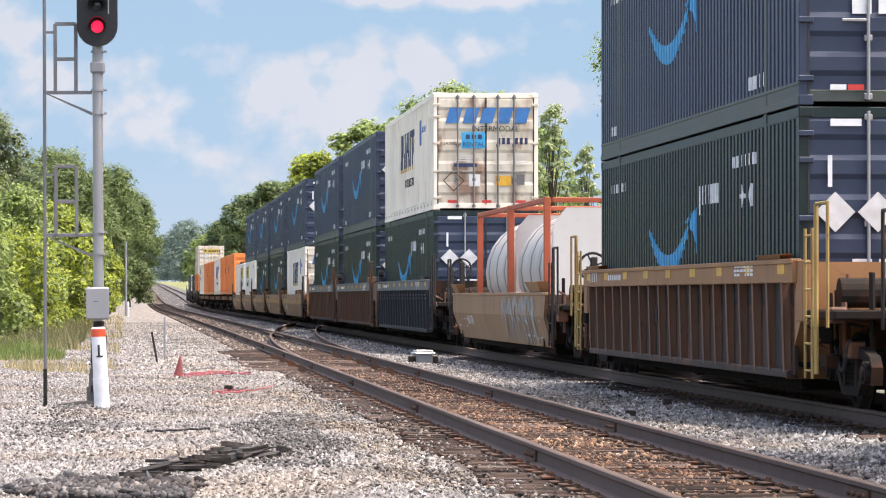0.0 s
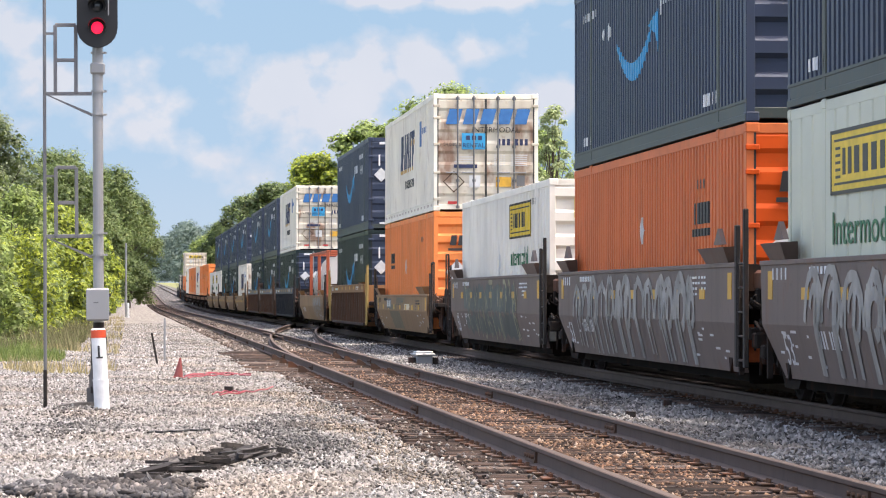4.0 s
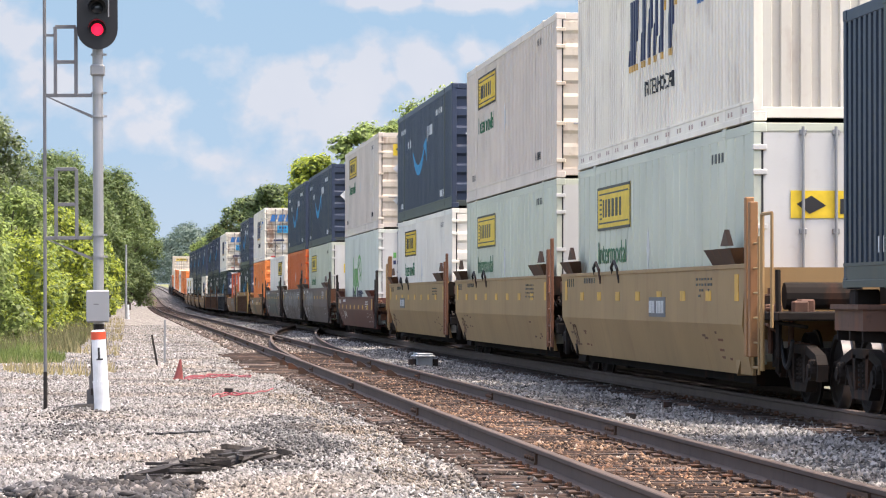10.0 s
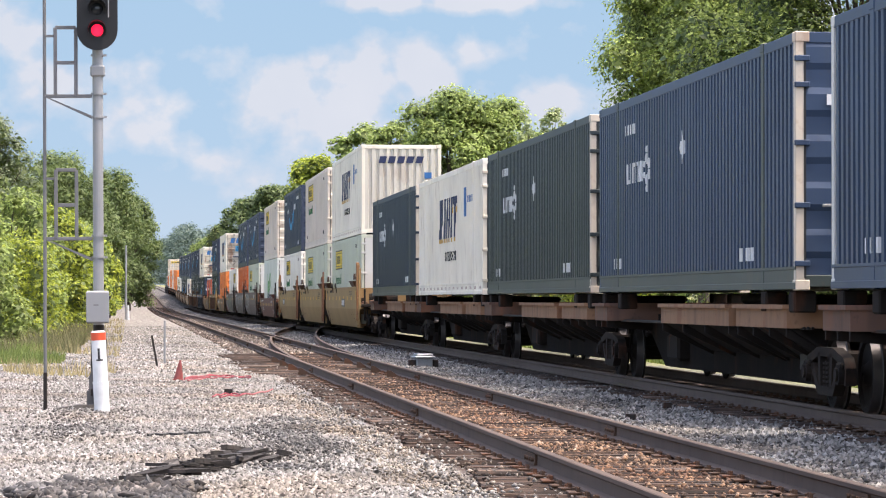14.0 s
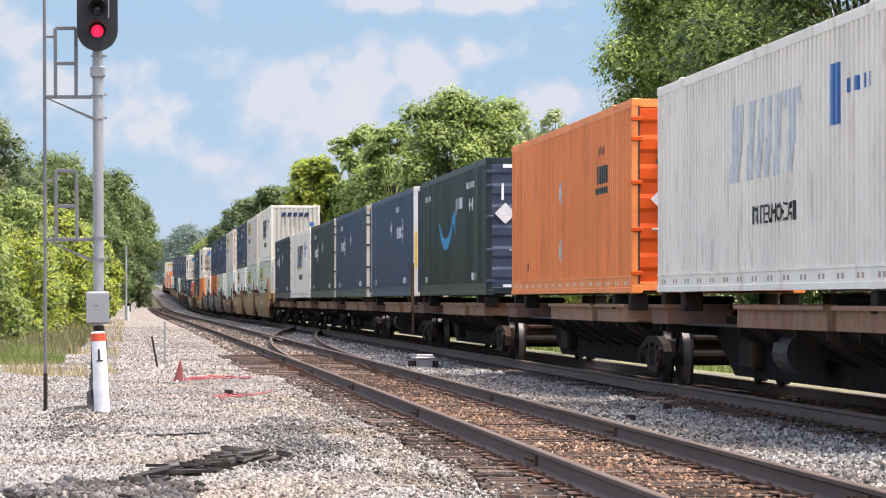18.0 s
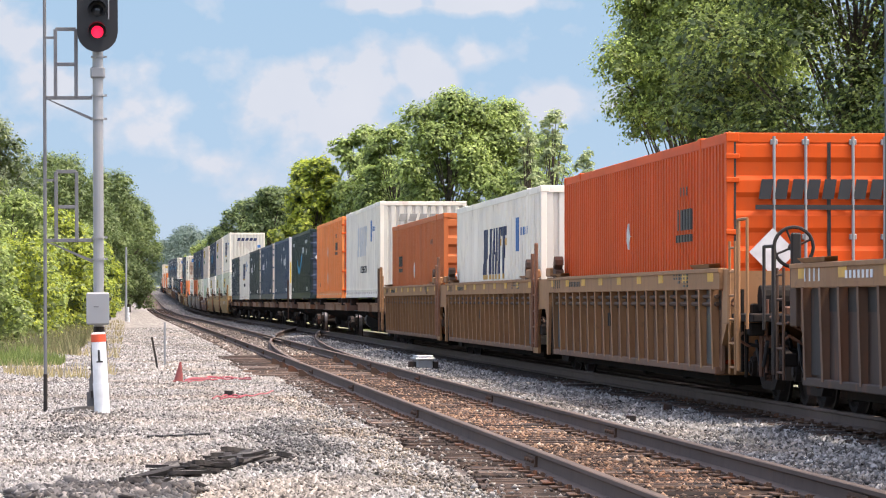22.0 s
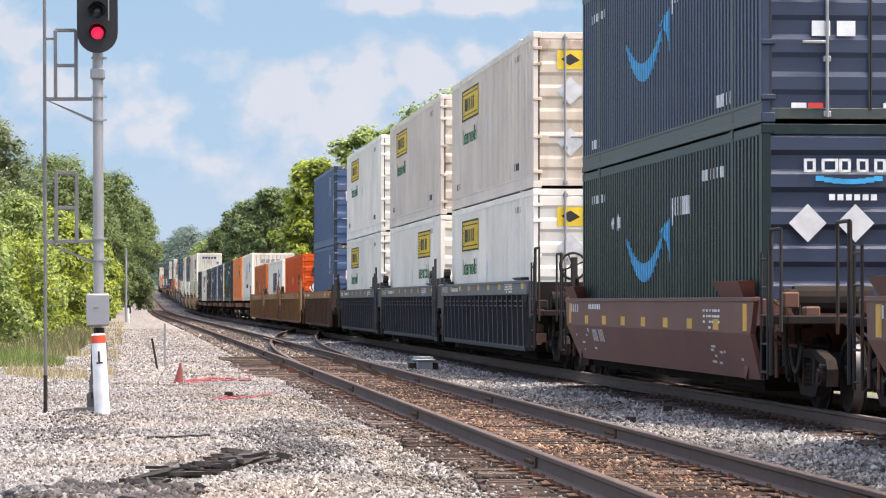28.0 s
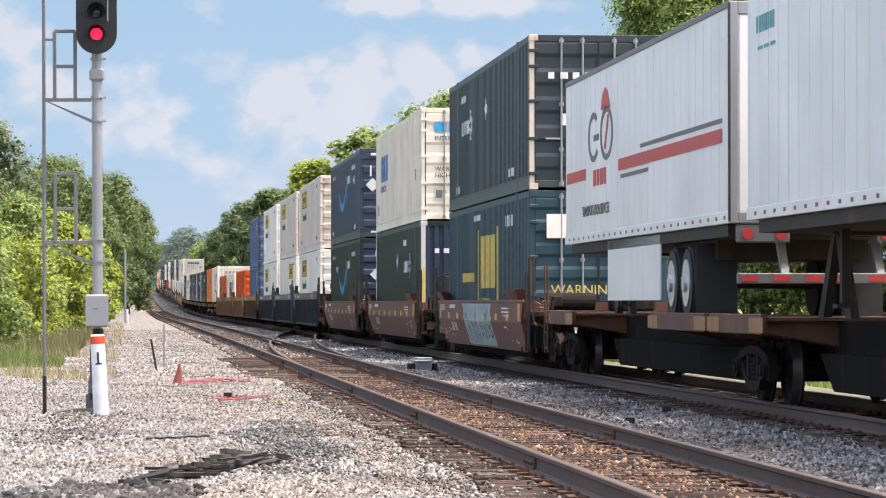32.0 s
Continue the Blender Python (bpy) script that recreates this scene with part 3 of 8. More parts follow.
def build_crossover():
    root = empty("crossover", "curved crossover rails between the two tracks", "railway crossover")
    root["kind"] = "structure"
    for g, y0, y1 in ((-GAUGE, 70, 117), (-GAUGE, 124, 160), (GAUGE, 72, 158)):
        verts, faces, k = [], [], len(RAIL)
        ys = np.arange(y0, y1 + 0.1, 2.0)
        for j, y in enumerate(ys):
            flare = 0.10 * max(0, 1 - (y - y0) / 3.0) if y0 > 100 else 0.14 * max(0, 1 - (y1 - y) / 3.5)
            cx = line_x(y) + NEAR + g + diverge(y) + flare
            verts += [(cx + p[0], y, line_z(y) + p[1] - 0.001) for p in RAIL]
        for j in range(len(ys) - 1):
            for i in range(k):
                a, c = j * k + i, j * k + (i + 1) % k
                faces.append((a, c, c + k, a + k))
        faces.append(tuple(range(k)))
        faces.append(tuple(range((len(ys) - 1) * k, len(ys) * k))[::-1])
        part("rail", mesh_of("rail", verts, faces), M["rail"], root)
    # check rails and switch blocks beside the running rails
    low_rail = tuple((a, b * 0.72 - 0.045) for a, b in RAIL)
    for off, y0, y1 in ((GAUGE - 0.13, 108, 124),):
        part("check_rail", rail_mesh("check_rail", NEAR + off, y0, y1, low_rail), None, root)
    rng = random.Random(14)
    for k in range(15):
        y = 66.3 + k * 1.60
        t = part("switch_tie", TIES[k % 7], None, root, "long dark switch tie")
        t.matrix_basis = pose(line_x(y) + NEAR - 0.30 + rng.uniform(-0.15, 0.2), y, line_z(y) + 0.012, 0, 0, rng.uniform(-1.5, 1.5)) @ Matrix.Diagonal((1.16, 1.0, 1.0, 1.0))
    rng = random.Random(4)
    for k in range(9):
        bm = B()
        y = 62 + k * 2.1
        prism(bm, [(-0.10, -0.18), (0.10, -0.18), (0.10, -0.155), (-0.03, -0.06), (-0.10, -0.06)], "y", -0.04, 0.04)
        q = part("rail_brace", bm, M["rust"], root)
        q.matrix_basis = pose(line_x(y) + NEAR + (-GAUGE if k % 2 else GAUGE) - 0.16, y, 0, 0, 0, rng.uniform(-8, 8))
    return root


def rocks(name, count, place, size, material, label, seed, whole=False):
    """Loose stones as one object: squashed, jittered chips bedded in the ground."""
    rng = np.random.default_rng(seed)
    base = np.array([(1, 0, -0.55), (-1, 0, -0.55), (0, 1, -0.55), (0, -1, -0.55), (0, 0, 1)], float)
    tri = np.array([(0, 2, 4), (2, 1, 4), (1, 3, 4), (3, 0, 4)])
    if whole:
        base = np.array([(1, 0, 0), (-1, 0, 0), (0, 1, 0), (0, -1, 0), (0, 0, 1), (0, 0, -1)], float)
        tri = np.concatenate([tri, np.array([(2, 0, 5), (1, 2, 5), (3, 1, 5), (0, 3, 5)])])
    nv, nt = len(base), len(tri)
    x, y, z = place(rng, count)
    count = len(x)
    r = size[0] + (size[1] - size[0]) * rng.random(count) ** 1.6
    v = base[None] * (1 + 0.5 * (rng.random((count, nv, 1)) - 0.5)) + 0.75 * (rng.random((count, nv, 3)) - 0.5)
    v *= np.stack([0.9 + 0.35 * rng.random(count), 0.6 + 0.45 * rng.random(count), 0.55 + 0.4 * rng.random(count)], 1)[:, None, :]
    a = rng.random(count) * 2 * math.pi
    tl = (rng.random(count) - 0.5) * 1.7
    ca, sa, ct, st = np.cos(a)[:, None], np.sin(a)[:, None], np.cos(tl)[:, None], np.sin(tl)[:, None]
    vy, vz = v[..., 1] * ct - v[..., 2] * st, v[..., 1] * st + v[..., 2] * ct
    vx, vy = v[..., 0] * ca - vy * sa, v[..., 0] * sa + vy * ca
    co = np.stack([vx, vy, vz], 2) * r[:, None, None] + np.stack([x, y, z + r * (0.1 + 0.55 * rng.random(count))], 1)[:, None, :]
    me = bpy.data.meshes.new(name)
    me.vertices.add(count * nv)
    me.vertices.foreach_set("co", co.reshape(-1).astype(np.float32))
    idx = (tri[None] + (np.arange(count) * nv)[:, None, None]).reshape(-1)
    me.loops.add(len(idx))
    me.loops.foreach_set("vertex_index", idx.astype(np.int32))
    me.polygons.add(count * nt)
    me.polygons.foreach_set("loop_start", (np.arange(count * nt) * 3).astype(np.int32))
    me.update(calc_edges=True)
    me.materials.append(material)
    return tagged(new(name, me), label, "gravel", kind="stuff")


def strip(x0, x1, y0, y1, power=1.0, keep=None, lift=0.0):
    def place(rng, n):
        y = y0 + (y1 - y0) * rng.random(n) ** power
        x = x0 + (x1 - x0) * rng.random(n)
        if keep is not None:
            k = keep(x, y, rng)
            x, y = x[k], y[k]
        x = x + np.interp(y, _S, _X) - 8.62
        z = np.array([ground_z(a, b) for a, b in zip(x.tolist(), y.tolist())])
        return x, y, z + lift
    return place


# ---------------------------------------------------------------- foliage
def leaves(name, centres, radii, count, size, material, parent, seed, flat=0.6, label=""):
    """A crown: many small leaf sprays over the shells of the clumps."""
    rng = np.random.default_rng(seed)
    c, r = np.array(centres, float), np.array(radii, float)
    if r.ndim == 1:
        r = np.stack([r, r, r * 0.85], 1)
    w = (r[:, 0] * r[:, 2])
    k = rng.choice(len(c), count, p=w / w.sum())
    d = rng.normal(size=(count, 3))
    d /= np.linalg.norm(d, axis=1)[:, None]
    d[:, 2] = np.where(d[:, 2] < -0.55, -d[:, 2], d[:, 2])
    shell = 0.38 + 0.72 * rng.random((count, 1)) ** 0.55 + 0.15 * rng.normal(size=(count, 1))
    p = c[k] + d * r[k] * shell
    nrm = d * 0.9 + rng.normal(size=(count, 3)) * 0.42 + np.array((0, 0, flat))
    nrm /= np.linalg.norm(nrm, axis=1)[:, None]
    u = np.cross(nrm, rng.normal(size=(count, 3)))
    u /= np.linalg.norm(u, axis=1)[:, None]
    t = np.cross(nrm, u)
    s = size * (0.55 + 0.9 * rng.random((count, 1)))
    a, b = u * s, t * s * 0.55
    sag = nrm * s * 0.25
    quad = np.stack([p - a - sag, p + b, p + a - sag, p - b], 1)
    me = bpy.data.meshes.new(name)
    me.vertices.add(count * 4)
    me.vertices.foreach_set("co", quad.reshape(-1).astype(np.float32))
    q = np.arange(count)[:, None] * 4
    idx = np.concatenate([q, q + 1, q + 3, q + 1, q + 2, q + 3], 1).reshape(-1)
    me.loops.add(len(idx))
    me.loops.foreach_set("vertex_index", idx.astype(np.int32))
    me.polygons.add(count * 2)
    me.polygons.foreach_set("loop_start", (np.arange(count * 2) * 3).astype(np.int32))
    me.update(calc_edges=True)
    return part(name, me, material, parent, label)


def tree(name, x, y, h, r, material, label, seed, count=9000, size=0.28, low=0.25, clumps=26, lean=0.0, category="tree", fine=False):
    """Tapered trunk, limbs, and a crown of leaf clumps with gaps and an uneven outline."""
    rng = random.Random(seed)
    z0 = ground_z(x, y) - 0.1
    root = empty(name, label, category, "", pose(x, y, z0))
    bm = B()
    top = Vector((lean, 0, h * 0.72))
    prev, n = Vector((0, 0, 0)), 5
    for i in range(n):
        q = top * ((i + 1) / n) + Vector((rng.uniform(-0.12, 0.12), rng.uniform(-0.12, 0.12), 0)) * r * 0.25
        cyl(bm, prev, q, h * 0.018 * (1 - i / n * 0.75), 7, h * 0.018 * (1 - (i + 1) / n * 0.75))
        prev = q
    part("trunk", bm, M["bark"], root)
    cs, rs = [], []
    bm = B()
    clumps = int(clumps * 1.7)
    for i in range(clumps):
        f = i / clumps
        zz = h * (low + (0.97 - low) * f)
        width = r * max(0.22, math.sin(math.pi * min(1, 0.16 + 0.78 * f)) ** 0.7)
        a = i * 2.399 + rng.uniform(-0.5, 0.5)
        d = width * rng.uniform(0.35, 0.9)
        rad = r * rng.uniform(0.17, 0.34)
        c = Vector((lean * f + math.cos(a) * d, math.sin(a) * d, min(zz, h - rad * 0.8)))
        cs.append(tuple(c))
        rs.append(rad)
        base = top * max(0.2, f * 0.85)
        cyl(bm, base, base + (c - base) * 0.9, h * 0.004, 5, h * 0.0014)
    part("branchwork", bm, M["bark"], root)
    # larger leaves inside, coloured dark for the shade there
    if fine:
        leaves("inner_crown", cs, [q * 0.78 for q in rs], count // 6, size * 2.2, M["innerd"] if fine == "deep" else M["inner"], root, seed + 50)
    leaves("crown", cs, rs, count, size, material, root, seed)
    return root


# ---------------------------------------------------------------- containers
CW, CH = 1.295, 2.896
L53 = 16.15


def corrugated(y0, y1, z0, z1, x_out, x_in, pitch=0.24, duty=0.50):
    """A side sheet with upright trapezoid folds between x_out and x_in."""
    n = max(1, round((y1 - y0) / pitch))
    p = (y1 - y0) / n
    verts, faces = [], []
    prof = []
    for i in range(n):
        a = y0 + i * p
        prof += [(a, x_out), (a + p * duty, x_out), (a + p * (duty + 0.08), x_in), (a + p * 0.92, x_in)]
    prof.append((y1, x_out))
    for a, x in prof:
        verts += [(x, a, z0), (x, a, z1)]
    for i in range(len(prof) - 1):
        faces.append((2 * i, 2 * i + 2, 2 * i + 3, 2 * i + 1))
    return verts, faces


def turned(verts):
    """Side-sheet coordinates turned into an end sheet (x along the end)."""
    return [(b, a, c) for a, b, c in verts]


def ribbed_end(y_out, y_in, z0, z1, half, rows):
    """End wall pressed with level ribs."""
    verts, faces, prof = [], [], []
    if not rows:
        return [(-half, y_out, z0), (half, y_out, z0), (half, y_out, z1), (-half, y_out, z1)], [(0, 1, 2, 3)]
    p = (z1 - z0) / rows
    for i in range(rows):
        a = z0 + i * p
        prof += [(a, y_in), (a + p * 0.38, y_in), (a + p * 0.52, y_out), (a + p * 0.86, y_out)]
    prof.append((z1, y_in))
    for z, y in prof:
        verts += [(-half, y, z), (half, y, z)]
    for i in range(len(prof) - 1):
        faces.append((2 * i, 2 * i + 1, 2 * i + 3, 2 * i + 2))
    return verts, faces


def quad_plate(bm, L, u0, u1, v0, v1, off=0.006):
    """A thin plate on the side that faces the near track. u runs from the front end, v from the floor up."""
    x = -CW - off
    y0, y1 = L / 2 - u0, L / 2 - u1
    bx(bm, x, x + 0.004, min(y0, y1), max(y0, y1), v0, v1)


def poly_plate(bm, L, pts, off=0.006):
    x = -CW - off
    prism(bm, [(L / 2 - u, v) for u, v in pts], "x", x, x + 0.004)


def ring_plate(bm, L, u, v, ru, rv, w, a0=0.0, a1=2 * math.pi, n=26):
    """A round band, or part of one, on the side."""
    for k in range(n):
        p, q = a0 + (a1 - a0) * k / n, a0 + (a1 - a0) * (k + 1) / n
        poly_plate(bm, L, [(u + ru * math.cos(p), v + rv * math.sin(p)), (u + ru * math.cos(q), v + rv * math.sin(q)),
                           (u + (ru - w * ru / rv) * math.cos(q), v + (rv - w) * math.sin(q)), (u + (ru - w * ru / rv) * math.cos(p), v + (rv - w) * math.sin(p))])


def end_plate(bm, L, x0, x1, z0, z1, off=0.03):
    y = -L / 2 - off
    bx(bm, x0, x1, y, y + 0.006, z0, z1)


def diamond_end(bm, L, x, z, r, off=0.03):
    y = -L / 2 - off
    prism(bm, [(x - r, z), (x, z - r), (x + r, z), (x, z + r)], "y", y, y + 0.006)


def arc_mark(bm, L, u, v, w, h):
    """A wide crescent with an arrow tip."""
    pts_lo, pts_hi = [], []
    n = 14
    for i in range(n + 1):
        t = i / n
        a = u + w * t
        dip = 1 - (2 * t - 0.95) ** 2
        pts_lo.append((a, v + h * (1 - dip) - 0.02))
        thick = 0.05 + 0.20 * math.sin(math.pi * min(1, t * 1.02)) ** 0.8
        pts_hi.append((a, v + h * (1 - dip) + thick))
    x = -CW - 0.006
    outline = [(L / 2 - a, b) for a, b in pts_lo + pts_hi[::-1]]
    prism(bm, outline, "x", x, x + 0.004)
    poly_plate(bm, L, [(u + w * 0.86, v + h * 1.0), (u + w * 1.12, v + h * 1.25), (u + w * 1.12, v + h * 0.35), (u + w * 1.05, v + h * 0.75)])


def letters(bm, L, u, v, widths, h, gap=0.06):
    """A row of upright bars where the writing cannot be read."""
    for w in widths:
        quad_plate(bm, L, u, u + w, v, v + h)
        u += w + gap


def words(text, size, material, parent, m, name="lettering", label=""):
    cu = bpy.data.curves.new(name, "FONT")
    cu.body, cu.size, cu.extrude, cu.resolution_u = text, size, 0.002, 3
    ob = bpy.data.objects.new(name, cu)
    scene.collection.objects.link(ob)
    me = bpy.data.meshes.new_from_object(ob)
    bpy.data.objects.remove(ob)
    bpy.data.curves.remove(cu)
    o = part(name, me, material, parent, label)
    o.matrix_basis = m
    return o


def side_words(text, size, L, u, v, material, parent, stretch=1.0):
    m = Matrix.Translation((-CW - 0.008, L / 2 - u, v)) @ Matrix(((0, 0, -1, 0), (-1, 0, 0, 0), (0, 1, 0, 0), (0, 0, 0, 1))) @ Matrix.Diagonal((stretch, 1, 1, 1))
    return words(text, size, material, parent, m)


def end_words(text, size, L, x, z, material, parent, off=0.035):
    m = Matrix.Translation((x, -L / 2 - off, z)) @ Matrix(((1, 0, 0, 0), (0, 0, -1, 0), (0, 1, 0, 0), (0, 0, 0, 1)))
    return words(text, size, material, parent, m)


def container(label, body, rear, L=L53, rail=None, end="doors", smooth=False, H=CH, posts=True, rear_rows=5, postmat=None, fold=0.075, hinge_mat=None, tape=None, rods=(0.22, 0.62), rod_mat=None, rear_post=None):
    """A shipping container: frame, folded side sheets, roof, floor rails, front wall, and doors or a wall at the rear."""
    root = empty("shipping_container", label, "shipping container", "containers on the train")
    rail = rail or body
    post = postmat or body
    h = L / 2
    bm = B()
    for sx in (-1, 1):
        bx(bm, sx * CW, sx * (CW - 0.09), -h, h, H - 0.13, H - 0.006, 0.006)
    for sy in (-1, 1):
        bx(bm, -CW + 0.09, CW - 0.09, sy * h, sy * (h - 0.10), H - 0.13, H - 0.006, 0.006)
    part("top_rail", bm, body, root)
    for sx in (-1, 1):
        bm = B()
        if smooth:
            bx(bm, sx * CW, sx * (CW - 0.07), -h, h, 0.014, 0.19, 0.006)
        else:
            prof = [(CW - 0.07, 0.014), (CW + 0.014, 0.014), (CW + 0.014, 0.085), (CW, 0.092), (CW, 0.228), (CW + 0.008, 0.235), (CW + 0.008, 0.268), (CW - 0.07, 0.27)]
            prism(bm, [(sx * a, c) for a, c in prof], "y", -h, h)
        part("bottom_rail", bm, rail, root)
    for sy in (-1, 1):
        bm = B()
        bx(bm, -CW + 0.07, CW - 0.07, sy * h, sy * (h - 0.10), 0.04, 0.17, 0.006)
        part("end_sill", bm, rail, root)
    if tape is not None:
        bm = B()
        for k in range(int(L / 1.0)):
            yy = -h + 0.5 + k * 1.0
            for d in (0.0, 0.22):
                bx(bm, -CW - 0.004, -CW, yy + d - 0.05, yy + d + 0.05, 0.125, 0.185)
        part("reflector_tape", bm, tape, root, "row of small reflector patches")["kind"] = "stuff"
    for sx in (-1, 1):
        for sy in (-1, 1):
            bm = B()
            bx(bm, sx * (CW + 0.002), sx * (CW - 0.11), sy * (h + 0.002), sy * (h - 0.12), 0.0, H + 0.002, 0.008)
            for zz in (0.06, H - 0.06):
                bx(bm, sx * (CW + 0.008), sx * (CW - 0.16), sy * (h + 0.01), sy * (h - 0.17), zz - 0.06, zz + 0.06, 0.012)
            part("corner_post", bm, rear_post if rear_post and sy < 0 else post, root)
    if posts:
        for sx in (-1, 1):
            for sy in (-1, 1):
                bm = B()
                yy = sy * 6.05
                bx(bm, sx * (CW + 0.006), sx * (CW - 0.06), yy - 0.09, yy + 0.09, 0.0, H + 0.004, 0.01)
                bx(bm, sx * (CW + 0.012), sx * (CW - 0.12), yy - 0.11, yy + 0.11, H - 0.10, H + 0.012, 0.012)
                part("lifting_post", bm, rail if rail is not body else body, root)
    for sx in (-1, 1):
        if smooth:
            v, f = corrugated(-h + 0.1, h - 0.1, 0.14, H - 0.09, sx * (CW - 0.002), sx * (CW - 0.034), 0.61, 0.82)
            part("side_wall", mesh_of("side_wall", v, f), body, root)
        else:
            v, f = corrugated(-h + 0.1, h - 0.1, 0.25, H - 0.12, sx * (CW - 0.004), sx * (CW - 0.004 - fold))
            part("side_wall", mesh_of("side_wall", v, f), body, root)
    bm = B()
    bx(bm, -CW + 0.05, CW - 0.05, -h + 0.05, h - 0.05, H - 0.08, H - 0.05)
    part("roof", bm, body, root)
    bm = B()
    bx(bm, -CW + 0.07, CW - 0.07, -h + 0.05, h - 0.05, 0.05, 0.17)
    part("floor", bm, M["iron"], root)
    v, f = corrugated(-CW + 0.1, CW - 0.1, 0.14, H - 0.09, h - 0.02, h - 0.06)
    part("front_wall", mesh_of("front_wall", turned(v), f), body, root)
    if end == "doors":
        for sx in (-1, 1):
            v, f = ribbed_end(-h + 0.0, -h + 0.028, 0.16, H - 0.1, 0.585, rear_rows)
            v = [(a + sx * 0.595, b, c) for a, b, c in v]
            d = part("door", mesh_of("door", v, f), rear, root)
            for k in rods:
                bm = B()
                xx = sx * (0.08 + k)
                cyl(bm, (xx, -h - 0.03, 0.06), (xx, -h - 0.03, H - 0.05), 0.020, 8)
                for zz in (0.10, 0.75, H * 0.55, H - 0.12):
                    bx(bm, xx - 0.045, xx + 0.045, -h - 0.035, -h + 0.02, zz - 0.035, zz + 0.035, 0.008)
                part("lock_rod", bm, rod_mat or M["galv"], d, "galvanised lock rod")
                bm = B()
                bx(bm, xx - 0.02, xx + sx * 0.30, -h - 0.055, -h - 0.03, 0.93, 0.965, 0.006)
                part("handle", bm, M["galv"], d, "galvanised door handle")
            bm = B()
            bx(bm, sx * (CW - 0.118), sx * (CW - 0.092), -h - 0.006, -h + 0.03, 0.14, H - 0.12)
            bx(bm, sx * 0.004, sx * 0.022, -h - 0.006, -h + 0.03, 0.14, H - 0.12)
            part("gasket", bm, M["gasket"], d, "black door gasket")
            for zz in (0.3, 0.95, 1.65, 2.3, H - 0.3)[::1 if sx < 0 else 2]:
                bm = B()
                bx(bm, sx * (CW - 0.16), sx * (CW + 0.012), -h - 0.03, -h + 0.03, zz - 0.032, zz + 0.032, 0.008)
                part("hinge", bm, hinge_mat or rear, d)
    elif end == "ribs":
        v, f = ribbed_end(-h + 0.0, -h + 0.06, 0.16, H - 0.1, CW - 0.1, rear_rows)
        part("rear_wall", mesh_of("rear_wall", v, f), rear, root)
    else:
        v, f = corrugated(-CW + 0.1, CW - 0.1, 0.14, H - 0.09, -h + 0.01, -h + 0.06, 0.23)
        part("rear_wall", mesh_of("rear_wall", turned(v), f), rear, root)
    return root


def press_marks(c, L, fold=0.075, pitch=0.24, duty=0.50):
    """Lays the paint of the side marks into the folds of the sheet."""
    y0, y1 = -L / 2 + 0.1, L / 2 - 0.1
    n = max(1, round((y1 - y0) / pitch))
    p = (y1 - y0) / n
    stops = (0.0, duty, duty + 0.08, 0.92, 1.0)
    for ob in c.children:
        if ob.type != "MESH" or not ob.name.split(".")[0] in ("side_mark", "side_shade", "side_writing", "logo_panel", "logo_lettering", "arc_mark", "side_placard", "lettering"):
            continue
        ob.data.transform(ob.matrix_basis)
        if max(v.co.x for v in ob.data.vertices) > -CW + 0.01:
            ob.data.transform(ob.matrix_basis.inverted())
            continue
        ob.matrix_basis = Matrix()
        bm = B()
        bm.from_mesh(ob.data)
        lo, hi = min(v.co.y for v in bm.verts), max(v.co.y for v in bm.verts)
        for k in range(n + 1):
            for f in stops[:4]:
                y = y0 + (k + f) * p
                if not lo < y < hi:
                    continue
                near = [e for e in bm.edges if min(e.verts[0].co.y, e.verts[1].co.y) < y < max(e.verts[0].co.y, e.verts[1].co.y)]
                if near:
                    faces = {q for e in near for q in e.link_faces}
                    geom = list(faces) + list({e for q in faces for e in q.edges}) + list({v for q in faces for v in q.verts})
                    bmesh.ops.bisect_plane(bm, geom=geom, plane_co=(0, y, 0), plane_no=(0, 1, 0), dist=1e-5)
        for v in bm.verts:
            f = (v.co.y - y0) / p % 1.0
            if y0 < v.co.y < y1:
                v.co.x += fold * float(np.interp(f, stops, (0, 0, 1, 1, 0)))
        bm.to_mesh(ob.data)
        bm.free()


